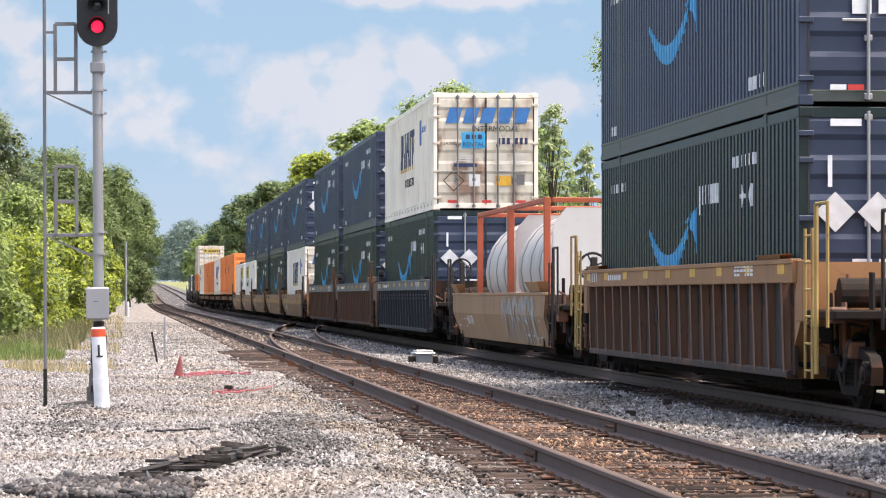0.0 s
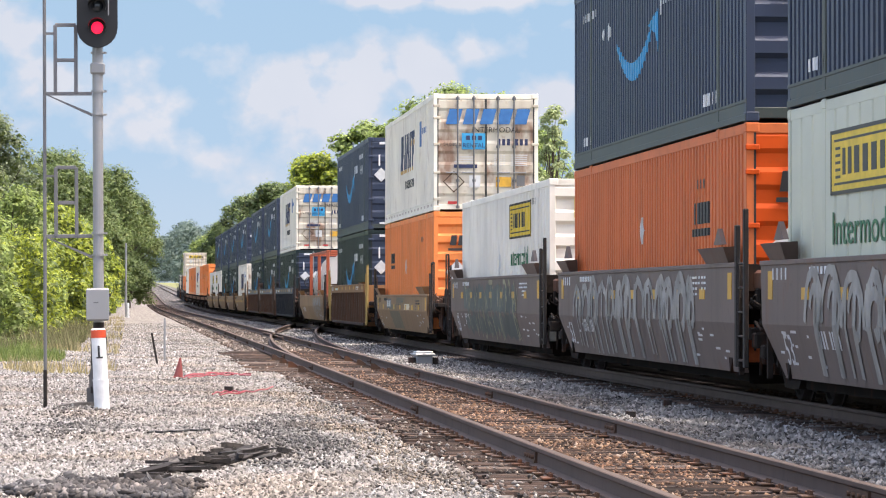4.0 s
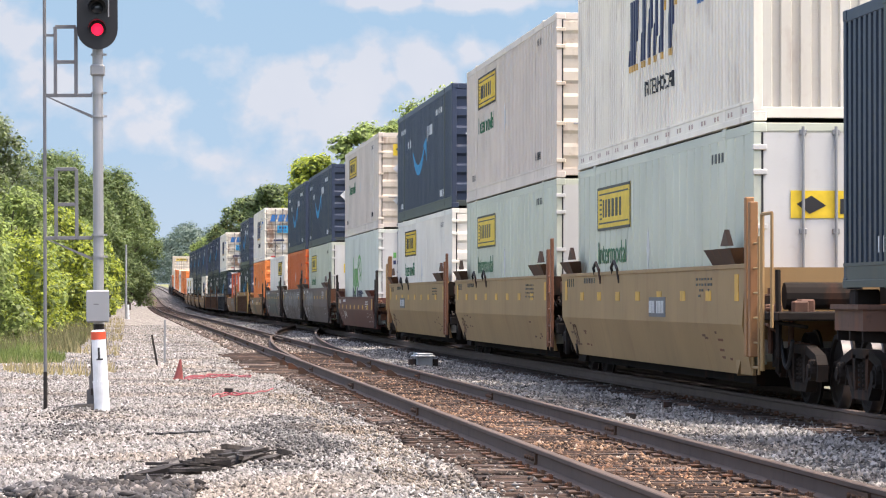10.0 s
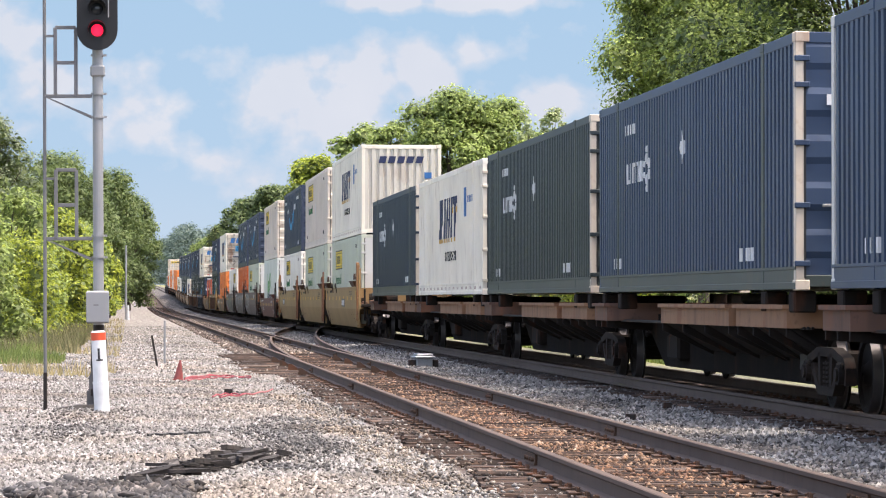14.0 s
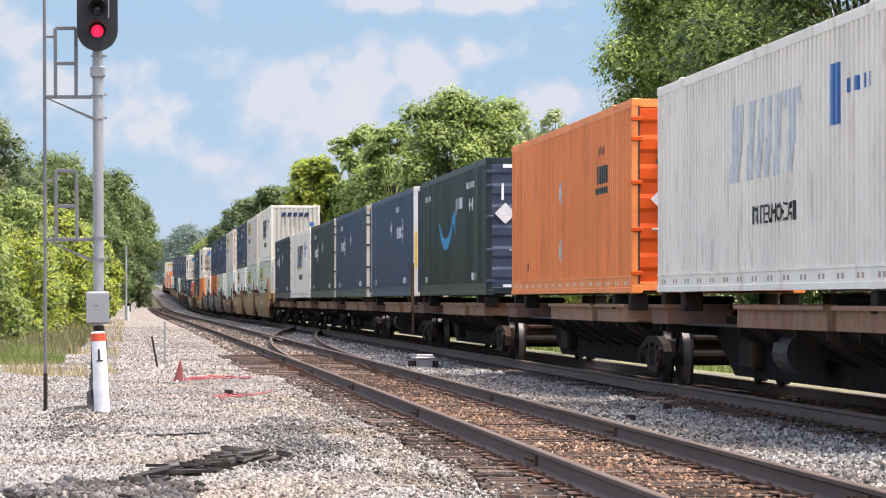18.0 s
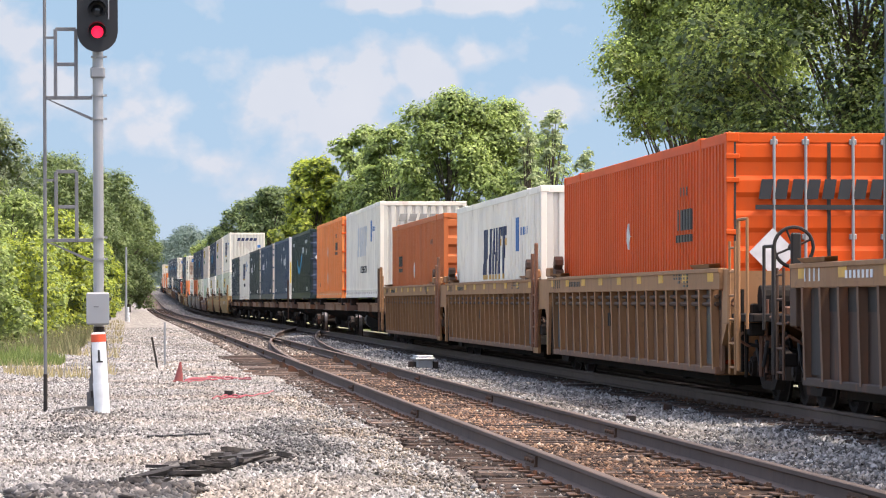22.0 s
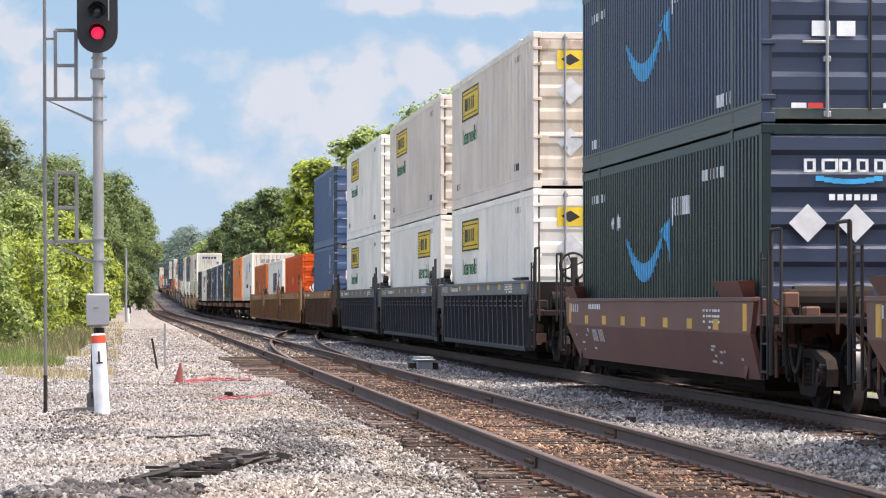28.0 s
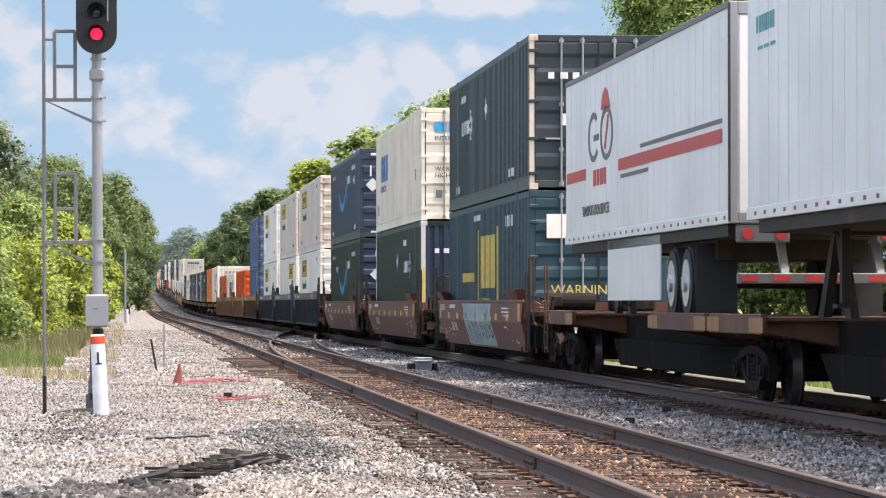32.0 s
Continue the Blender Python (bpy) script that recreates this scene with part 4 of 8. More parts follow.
def az(label, rear="doors", body=None, placards=1, slot="top"):
    body = body or M["az"]
    c = container(label, body, M["az"], end=rear, rail=M["azr"] if slot == "top" else M["azg"], rear_rows=6, rods=(0.44,))
    L = L53
    bm = B()
    arc_mark(bm, L, 5.0, 1.10, 3.75, 0.68)
    part("arc_mark", bm, M["cyan"], c, "cyan curved arrow mark")
    bm = B()
    letters(bm, L, 9.62, 1.97, (0.10, 0.10, 0.07, 0.07, 0.07, 0.13), 0.25, 0.12)
    quad_plate(bm, L, 9.4, 9.50, 1.84, 2.22)
    letters(bm, L, 1.1, 2.36, (0.10, 0.14, 0.16, 0.10, 0.14, 0.10), 0.13, 0.16)
    letters(bm, L, 11.9, 2.36, (0.12, 0.16, 0.10, 0.14, 0.12, 0.16), 0.14, 0.14)
    letters(bm, L, 13.0, 0.34, (0.22, 0.22, 0.1, 0.2), 0.16, 0.12)
    letters(bm, L, 1.2, 0.34, (0.1, 0.3, 0.1, 0.14), 0.14, 0.1)
    for u in (3.4, 4.0) if rear == "ribs" else (12.4, 13.0):
        poly_plate(bm, L, [(u, 2.0), (u + 0.15, 1.86), (u + 0.3, 2.0), (u + 0.15, 2.14)])
    part("side_writing", bm, M["wht"], c, "white writing")
    bm = B()
    if placards:
        for x in (-0.90, -0.42) if rear == "doors" else (-0.76, -0.19):
            bm = B()
            diamond_end(bm, L, x, 1.72, 0.225, 0.05)
            part("placard", bm, M["placard"], c, "grey diamond placard")
        bm = B()
    if rear == "ribs":
        for k, (w, hh) in enumerate(((0.14, 0.16), (0.2, 0.16), (0.14, 0.16), (0.14, 0.16), (0.14, 0.16), (0.14, 0.16))):
            x = -0.80 + k * 0.21
            end_plate(bm, L, x, x + w, 2.32, 2.35)
            end_plate(bm, L, x, x + w, 2.32 + hh - 0.03, 2.32 + hh)
            end_plate(bm, L, x, x + 0.035, 2.32, 2.32 + hh)
            end_plate(bm, L, x + w - 0.035, x + w, 2.32, 2.32 + hh)
        for k in range(6):
            end_plate(bm, L, -0.5 + k * 0.1, -0.43 + k * 0.1, 1.99, 2.06)
        part("end_writing", bm, M["wht"], c, "white writing")
        bm = B()
        for i in range(8):
            t = (i - 3.5) / 4
            end_plate(bm, L, -0.66 + i * 0.10, -0.56 + i * 0.10, 2.18 + 0.05 * t * t, 2.24 + 0.05 * t * t)
        part("end_arc_mark", bm, M["cyan"], c)
    else:
        end_plate(bm, L, -0.95, -0.6, H_TOP - 0.22, H_TOP - 0.14)
        end_plate(bm, L, -0.98, -0.93, 2.0, 2.35)
        for x in (-0.7, -0.4):
            end_plate(bm, L, x, x + 0.22, 1.02, 1.20, 0.012)
        part("end_writing", bm, M["wht"], c, "white panels and writing")
        bm = B()
        for x in (-0.75, 0.35):
            end_plate(bm, L, x, x + 0.18, 0.17, 0.23)
        part("reflector", bm, M["red"], c, "red reflector strip")
        bm = B()
        for x in (-0.95, 0.15):
            end_plate(bm, L, x, x + 0.18, 0.17, 0.23)
        part("reflector", bm, M["wht"], c, "white reflector strip")
    press_marks(c, L)
    return c


H_TOP = CH


def chalkbox(label, rear="doors", faded=False, bluebox=True):
    c = container(label, M["chalkbox"], M["chalkboxdoor"] if rear == "doors" else M["chalkend"], end=rear, tape=M["tapep"], fold=0.062, rod_mat=M["galvd"])
    L = L53
    mat = M["navy"] if not faded else M["placard"]
    bm = B()
    blocks = ((5.80, 0.80), (7.02, 0.34), (7.66, 0.26), (8.22, 0.24), (8.75, 0.30), (9.55, 0.34))
    for k, (u, w) in enumerate(blocks):
        cut = 0.10 if k == 0 else 0.0
        poly_plate(bm, L, [(u, 1.34), (u + w - cut, 1.34), (u + w + 0.18 - cut, 1.80), (u + w + 0.18, 1.84), (u + w + 0.24, 2.28), (u + 0.20, 2.28), (u + 0.16 + cut, 1.88), (u + 0.10 + cut, 1.80)])
    poly_plate(bm, L, [(9.3, 2.10), (10.40, 2.10), (10.44, 2.28), (9.34, 2.28)], 0.0065)
    part("side_mark", bm, mat, c, "slanted navy blocks" if not faded else "faded pale blocks")
    if not faded:
        bm = B()
        for u, w in blocks:
            poly_plate(bm, L, [(u + 0.06, 1.24), (u + w + 0.08, 1.24), (u + w + 0.10, 1.335), (u + 0.07, 1.335)], 0.005)
        for u in (6.05, 8.95, 9.9):
            poly_plate(bm, L, [(u, 1.90), (u + 0.42, 1.90), (u + 0.46, 2.04), (u + 0.04, 2.04)], 0.005)
        part("side_shade", bm, M["amber"], c, "faded amber edge of the blocks")
    side_words("INTERMODAL", 0.32, L, 7.4, 0.80, M["blk"], c, 1.38)
    bm = B()
    quad_plate(bm, L, 12.0, 12.5, 1.75, 2.4)
    letters(bm, L, 12.9, 2.05, (0.15, 0.25, 0.15, 0.1), 0.15, 0.18)
    part("side_writing", bm, M["bluelogo"], c, "small blue panel and writing")
    if rear == "doors":
        bm = B()
        for k in range(5):
            x = -1.0 + k * 0.42
            prism(bm, [(x, 2.14), (x + 0.32, 2.14), (x + 0.42, 2.52), (x + 0.1, 2.52)], "y", -L / 2 - 0.036, -L / 2 - 0.03)
        part("end_mark", bm, M["bluelogo"], c, "slanted blue letter shapes")
        end_words("INTERMODAL", 0.19, L, -0.35, 1.94, M["blk"], c)
        bm = B()
        end_plate(bm, L, -0.60, -0.02, 1.52, 1.92, 0.034)
        part("end_panel", bm, M["cyan"], c, "bright blue rental panel")
        end_words("RENTAL", 0.15, L, -0.58, 1.57, M["navy"], c, 0.042)
        end_words("24,000 lb", 0.12, L, -1.06, 1.60, M["blk"], c, 0.034)
        bm = B()
        for k in range(3):
            end_plate(bm, L, -0.50 + k * 0.15, -0.40 + k * 0.15, 1.75, 1.86, 0.042)
        for k, x in enumerate((0.28, 0.40, 0.52, 0.72, 0.84, 0.96)):
            end_plate(bm, L, x, x + 0.075, 1.62, 1.78, 0.034)
        part("small_mark", bm, M["navy"], c, "navy number bars")["kind"] = "stuff"
        bm = B()
        for row in range(6):
            for col in range(5):
                x = 0.20 + col * 0.075 if col < 4 else 0.62
                end_plate(bm, L, x, x + (0.055 if col < 4 else 0.4), 1.12 + row * 0.05, 1.14 + row * 0.05, 0.032)
        for row in range(3):
            end_plate(bm, L, -0.78 + row * 0.05, -0.30, 1.20 + row * 0.06, 1.225 + row * 0.06, 0.032)
        part("end_writing", bm, M["placard"], c, "rows of small grey writing")["kind"] = "stuff"
        bm = B()
        end_plate(bm, L, -0.80, -0.22, 1.06, 1.15, 0.033)
        part("end_strip", bm, M["navy"], c, "narrow navy strip")
        bm = B()
        r0, r1 = 0.27, 0.235
        ring = [(math.cos(k * math.pi / 2), math.sin(k * math.pi / 2)) for k in range(4)]
        for k in range(4):
            (a, b), (d, e) = ring[k], ring[(k + 1) % 4]
            prism(bm, [(-0.80 + a * r0, 0.72 + b * r0), (-0.80 + d * r0, 0.72 + e * r0), (-0.80 + d * r1, 0.72 + e * r1), (-0.80 + a * r1, 0.72 + b * r1)], "y", -L / 2 - 0.036, -L / 2 - 0.03)
        part("placard_frame", bm, M["rust"], c, "rusty diamond placard frame")
        bm = B()
        end_plate(bm, L, -0.42, -0.14, 0.58, 0.88)
        part("document_box", bm, M["placard"], c, "grey document box")
        bm = B()
        end_plate(bm, L, 0.24, 0.62, 0.60, 0.84)
        part("warning_panel", bm, M["reflect"], c, "orange-yellow warning panel")
        bm = B()
        end_plate(bm, L, 0.76, 0.96, 0.62, 0.88, 0.034)
        part("seal_box", bm, M["galvd"], c, "small grey seal box")
        bm = B()
        for x in (-0.95, -0.1, 0.75):
            end_plate(bm, L, x, x + 0.24, 0.17, 0.24)
        part("reflector", bm, M["red"], c, "red reflector strip")
    else:
        bm = B()
        for k in range(5):
            x = -0.75 + k * 0.3
            prism(bm, [(x, 2.3), (x + 0.22, 2.3), (x + 0.28, 2.52), (x + 0.06, 2.52)], "y", -L / 2 - 0.01, -L / 2 - 0.004)
        part("end_mark", bm, M["navy"] if not faded else M["grafw"], c, "slanted letter shapes")
        bm = B()
        end_plate(bm, L, 0.75, 0.98, 1.8, 2.0, 0.012)
        part("end_panel", bm, M["bluelogo"], c, "blue panel")
    press_marks(c, L, 0.062)
    return c


def orange(label, rear="doors", bright=False, near_mark=False, body=None):
    m = body or (M["orange2"] if bright else M["orange"])
    c = container(label, m, M["orange2"] if rear != "ribs" else m, end=rear, rear_rows=6, tape=M["tapew"] if not near_mark else None)
    L = L53
    bm = B()
    u = 2.4 if near_mark else 12.2
    letters(bm, L, u, 1.74, (0.2, 0.22, 0.22, 0.16, 0.2), 0.28, 0.06)
    quad_plate(bm, L, u - 0.05, u + 1.3, 1.58, 1.68)
    letters(bm, L, 2.0, 0.45, (0.08, 0.08, 0.2), 0.14, 0.2)
    letters(bm, L, 12.2, 2.2, (0.08, 0.16, 0.08, 0.12), 0.12, 0.16)
    part("side_writing", bm, M["blk"], c, "black letter shapes over a bar")
    bm = B()
    for v in ((1.75, 0.75) if not near_mark else (1.6,)):
        poly_plate(bm, L, [(7.4, v), (7.62, v - 0.22), (7.84, v), (7.62, v + 0.22)])
    part("side_placard", bm, M["placard"], c, "small grey diamond placard")
    bm = B()
    x = -0.90
    for k in range(9):
        a = x + k * 0.2
        prism(bm, [(a, 2.06), (a + 0.15, 2.06), (a + 0.19, 2.31), (a + 0.04, 2.31)], "y", -L / 2 - 0.046, -L / 2 - 0.04)
    end_plate(bm, L, x - 0.04, x + 1.85, 1.93, 1.99, 0.046)
    part("end_mark", bm, M["blk"], c, "black letter shapes over a bar")
    bm = B()
    diamond_end(bm, L, -0.72, 1.4, 0.30, 0.05)
    part("placard", bm, M["placard"], c, "grey diamond placard")
    press_marks(c, L)
    return c


def creambox(label, body=None, rear="doors", mark=2.5, mark_v=1.92, panel=False, intermodal=True, rear_mat=None):
    body = body or M["creambox"]
    c = container(label, body, rear_mat or body, end=rear, smooth=panel, rear_rows=0 if panel else 6)
    L = L53
    bm = B()
    quad_plate(bm, L, mark, mark + 3.6, mark_v, mark_v + 0.68, 0.007)
    part("logo_panel", bm, M["yel"], c, "yellow sign panel")
    bm = B()
    for v in (mark_v, mark_v + 0.64):
        quad_plate(bm, L, mark, mark + 3.6, v, v + 0.04, 0.010)
    for u0 in (mark, mark + 3.54):
        quad_plate(bm, L, u0, u0 + 0.06, mark_v, mark_v + 0.68, 0.010)
    for v in (mark_v + 0.10, mark_v + 0.555):
        quad_plate(bm, L, mark + 0.2, mark + 3.4, v, v + 0.025, 0.010)
    letters_u = mark + 0.62
    for w in (0.2, 0.24, 0.34, 0.34, 0.34, 0.3):
        quad_plate(bm, L, letters_u, letters_u + w * 0.72, mark_v + 0.20, mark_v + 0.48, 0.010)
        letters_u += w + 0.07
    for k in range(5):
        quad_plate(bm, L, mark + 0.26, mark + 0.5, mark_v + 0.17 + 0.075 * k, mark_v + 0.20 + 0.075 * k, 0.010)
    part("logo_lettering", bm, M["blk"], c, "black letter shapes")
    if intermodal:
        side_words("Intermodal", 0.50, L, mark + 0.05, mark_v - 0.52, M["green"], c, 1.42)
    bm = B()
    letters(bm, L, 13.2, 2.5, (0.1, 0.12, 0.1, 0.16), 0.12, 0.14)
    letters(bm, L, 13.0, 0.42, (0.1, 0.12, 0.1), 0.14, 0.2)
    letters(bm, L, 1.3, 0.42, (0.1, 0.12, 0.1), 0.14, 0.2)
    part("side_writing", bm, M["blk"], c, "small black writing")
    bm = B()
    poly_plate(bm, L, [(7.6, 1.5), (7.75, 1.18), (7.9, 1.5), (7.75, 1.82)])
    part("side_placard", bm, M["placard"], c, "small diamond placard")
    bm = B()
    end_plate(bm, L, -0.85, 0.75, 1.75 if panel else 2.2, 2.08 if panel else 2.55, 0.012)
    part("end_panel", bm, M["yel"], c, "yellow sign panel")
    bm = B()
    zz = 1.8 if panel else 2.27
    x = -0.25
    for k, w in enumerate((0.12, 0.12, 0.16, 0.16, 0.16, 0.14)):
        end_plate(bm, L, x, x + w, zz, zz + 0.18, 0.016)
        x += w + 0.06
    prism(bm, [(-0.78, zz + 0.12), (-0.62, zz), (-0.42, zz + 0.1), (-0.6, zz + 0.22)], "y", -L / 2 - 0.016, -L / 2 - 0.010)
    part("end_lettering", bm, M["blk"], c, "black letter shapes")
    if not panel:
        bm = B()
        for v in (1.8, 0.85):
            diamond_end(bm, L, -0.6, v, 0.26, 0.014)
        part("placard", bm, M["placard"], c, "grey diamond placard")
    if not panel:
        press_marks(c, L)
    return c


def plainbox(label, body, rear="doors", mark=3.0):
    rm = M["white"] if rear == "white" else body
    c = container(label, body, M["plainbox"] if rear == "white" else body, end="folds" if rear == "white" else rear, rail=M["azr"] if rear != "white" else body, postmat=M["white"] if rear == "white" else None, rear_post=M["creamboxdirty"] if rear == "doors" else None)
    L = L53
    bm = B()
    for a, w in ((0, 0.1), (0.3, 0.1), (0.6, 0.1), (0.8, 0.1), (1.0, 0.1), (1.2, 0.12), (1.38, 0.1)):
        quad_plate(bm, L, mark + a, mark + a + w, 1.62, 1.92)
    for a, v in ((0, 1.62), (0.6, 1.86), (0.85, 1.86)):
        quad_plate(bm, L, mark + a, mark + a + 0.38, v, v + 0.06)
    cu, cv = mark + 1.95, 1.78
    for du, dv, sz in ((0, 0.15, 0.09), (0, -0.15, 0.09), (0.22, 0.08, 0.08), (0.22, -0.08, 0.08), (-0.22, 0.08, 0.08), (-0.22, -0.08, 0.08), (0, 0.29, 0.06), (0, -0.28, 0.06)):
        poly_plate(bm, L, [(cu + du - sz, cv + dv), (cu + du, cv + dv - sz), (cu + du + sz, cv + dv), (cu + du, cv + dv + sz)])
    poly_plate(bm, L, [(8.0, 1.95), (8.2, 1.72), (8.4, 1.95), (8.2, 2.18)])
    letters(bm, L, mark - 0.2, 2.35, (0.12, 0.2, 0.12, 0.2), 0.15, 0.12)
    letters(bm, L, 1.6, 0.36, (0.12, 0.2, 0.12), 0.16, 0.14)
    letters(bm, L, 12.6, 0.36, (0.2, 0.2, 0.2), 0.16, 0.18)
    part("side_writing", bm, M["wht"], c, "white letter and diamond shapes")
    bm = B()
    for k, w in enumerate((0.16, 0.2, 0.18, 0.16)):
        end_plate(bm, L, -0.95 + k * 0.23, -0.95 + k * 0.23 + w * 0.7, 2.07, 2.19, 0.05)
    if rear == "doors":
        end_plate(bm, L, -0.72, -0.54, 1.2, 1.42, 0.012)
    part("end_writing", bm, M["wht"], c, "white letter shapes")
    if rear == "white":
        bm = B()
        end_plate(bm, L, -1.262, -1.205, 0.75, 1.72, 0.008)
        part("caution_strip", bm, M["yel"], c, "yellow caution strip on the post")
    press_marks(c, L)
    return c


def tiger(label):
    c = container(label, M["panelwhite"], M["white"], smooth=True, end="doors", rear_rows=0)
    L = L53
    bm = B()
    for u, w, v0, v1 in ((4.35, 0.24, 1.18, 2.16), (4.85, 0.16, 1.18, 1.80), (5.25, 0.40, 0.92, 1.80), (5.90, 0.36, 1.18, 1.80), (6.48, 0.18, 1.18, 1.80)):
        poly_plate(bm, L, [(u, v0), (u + w, v0 + 0.03), (u + w, v1), (u, v1 - 0.04)])
    ring_plate(bm, L, 7.55, 1.66, 0.95, 0.56, 0.11, -0.6, 4.4)
    for du, dv in ((-0.25, 0.22), (0.05, 0.05), (0.30, -0.14)):
        poly_plate(bm, L, [(7.3 + du, 1.55 + dv), (7.75 + du, 1.66 + dv), (7.8 + du, 1.78 + dv), (7.35 + du, 1.66 + dv)])
    part("side_mark", bm, M["lime"], c, "green letter and stripe shapes")
    bm = B()
    for k, (u, w) in enumerate(((4.25, 0.42), (4.85, 0.32), (5.30, 0.32), (5.75, 0.12), (6.30, 0.34), (6.78, 0.26), (7.16, 0.28), (7.56, 0.16), (7.84, 0.28), (8.24, 0.22), (8.58, 0.22))):
        quad_plate(bm, L, u, u + w, 0.80, 1.16 if k in (0, 3, 4) else 1.06)
    poly_plate(bm, L, [(8.9, 0.93), (9.7, 0.96), (8.9, 1.02)])
    part("side_writing", bm, M["navy"], c, "navy letter shapes")
    bm = B()
    for k in range(5):
        end_plate(bm, L, -0.85 + k * 0.13, -0.76 + k * 0.13, 2.02, 2.18, 0.03)
    part("end_mark", bm, M["lime"], c)
    bm = B()
    for k in range(9):
        end_plate(bm, L, -0.85 + k * 0.12, -0.77 + k * 0.12, 1.82, 1.94, 0.03)
    part("end_writing", bm, M["navy"], c)
    return c


def csx(label):
    c = container(label, M["csx"], M["csx"], end="doors", rear_rows=5)
    L = L53
    bm = B()
    for k in range(3):
        u = 1.9 + k * 0.95
        quad_plate(bm, L, u, u + 0.75, 1.45, 2.2)
    part("side_mark", bm, M["bluelogo"], c, "plain blue blocks")
    side_words("INTERMODAL", 0.24, L, 1.9, 1.15, M["navy"], c, 1.4)
    bm = B()
    letters(bm, L, 14.2, 1.1, (0.1, 0.12), 0.3, 0.1)
    letters(bm, L, 0.9, 0.5, (0.1, 0.12), 0.3, 0.1)
    part("side_writing", bm, M["blk"], c, "small black writing")
    bm = B()
    for k in range(3):
        end_plate(bm, L, -0.95 + k * 0.36, -0.65 + k * 0.36, 2.28, 2.52, 0.012)
    part("end_mark", bm, M["cyan"], c, "plain blue blocks")
    end_words("INTERMODAL", 0.16, L, -0.95, 2.06, M["blk"], c, 0.014)
    end_words("WARNING\nHIGH CUBE", 0.165, L, -0.95, 1.27, M["blk"], c, 0.014)
    bm = B()
    end_plate(bm, L, -0.98, -0.70, 0.52, 0.84, 0.012)
    panel = part("door_panel", bm, M["creamboxdirty"], c, "stained document panel")
    bm = B()
    end_plate(bm, L, -0.92, -0.76, 0.58, 0.78, 0.018)
    part("inset", bm, M["galvd"], panel)
    press_marks(c, L)
    return c


def csxb(label):
    c = container(label, M["csxb"], M["csxb"], end="doors", rear_rows=6)
    L = L53
    bm = B()
    for u in (6.6, 10.4):
        quad_plate(bm, L, u, u + 0.16, 0.55, 2.35)
    for k in range(3):
        u = 7.15 + k * 1.02
        quad_plate(bm, L, u, u + 0.82, 1.1, 2.2)
    quad_plate(bm, L, 6.6, 10.5, 0.55, 0.6)
    letters(bm, L, 3.2, 1.25, (0.2, 0.3, 0.26, 0.3, 0.26, 0.3, 0.26, 0.2), 0.2, 0.08)
    part("side_mark", bm, M["gold"], c, "plain yellow blocks in a frame")
    side_words("INTERMODAL", 0.26, L, 7.0, 0.72, M["gold"], c, 1.35)
    bm = B()
    letters(bm, L, 5.8, 2.55, (0.3, 0.2, 0.2, 0.3), 0.12, 0.1)
    letters(bm, L, 12.0, 2.3, (0.1, 0.2, 0.2, 0.2), 0.22, 0.2)
    part("side_writing", bm, M["wht"], c, "small white writing")
    bm = B()
    end_plate(bm, L, -0.98, 0.25, 2.0, 2.45, 0.045)
    part("end_panel", bm, M["creambox"], c, "blank cream panel")
    end_words("WARNING", 0.26, L, -0.9, 0.95, M["gold"], c, 0.03)
    end_words("HIGH CUBE", 0.22, L, -0.9, 0.62, M["gold"], c, 0.03)
    press_marks(c, L)
    return c


def blue45(label):
    L = 13.7
    c = container(label, M["blue"], M["blue"], L=L, posts=False, end="doors", rear_rows=5, postmat=M["plainboxk"], fold=0.055)
    bm = B()
    letters(bm, L, 11.1, 2.05, (0.3,), 0.5, 0.1)
    letters(bm, L, 11.0, 1.85, (0.15, 0.12), 0.12, 0.15)
    quad_plate(bm, L, 13.45, 13.55, 1.2, 1.8)
    part("side_writing", bm, M["wht"], c, "white marks")
    bm = B()
    end_plate(bm, L, -0.86, -0.64, 1.62, 1.96, 0.012)
    part("end_panel", bm, M["wht"], c, "white panel")
    bm = B()
    end_plate(bm, L, -0.80, -0.62, 0.3, 0.5, 0.012)
    part("data_plate", bm, M["placard"], c, "small grey plate")
    bm = B()
    for k in range(6):
        x = -1.0 + k * 0.14
        prism(bm, [(x, 2.80), (x + 0.07, 2.80), (x + 0.11, 2.86), (x + 0.04, 2.86)], "y", -L / 2 - 0.02, -L / 2 - 0.012)
    part("warning_stripes", bm, M["yel"], c, "yellow hazard stripes")
    press_marks(c, L, 0.055)
    return c


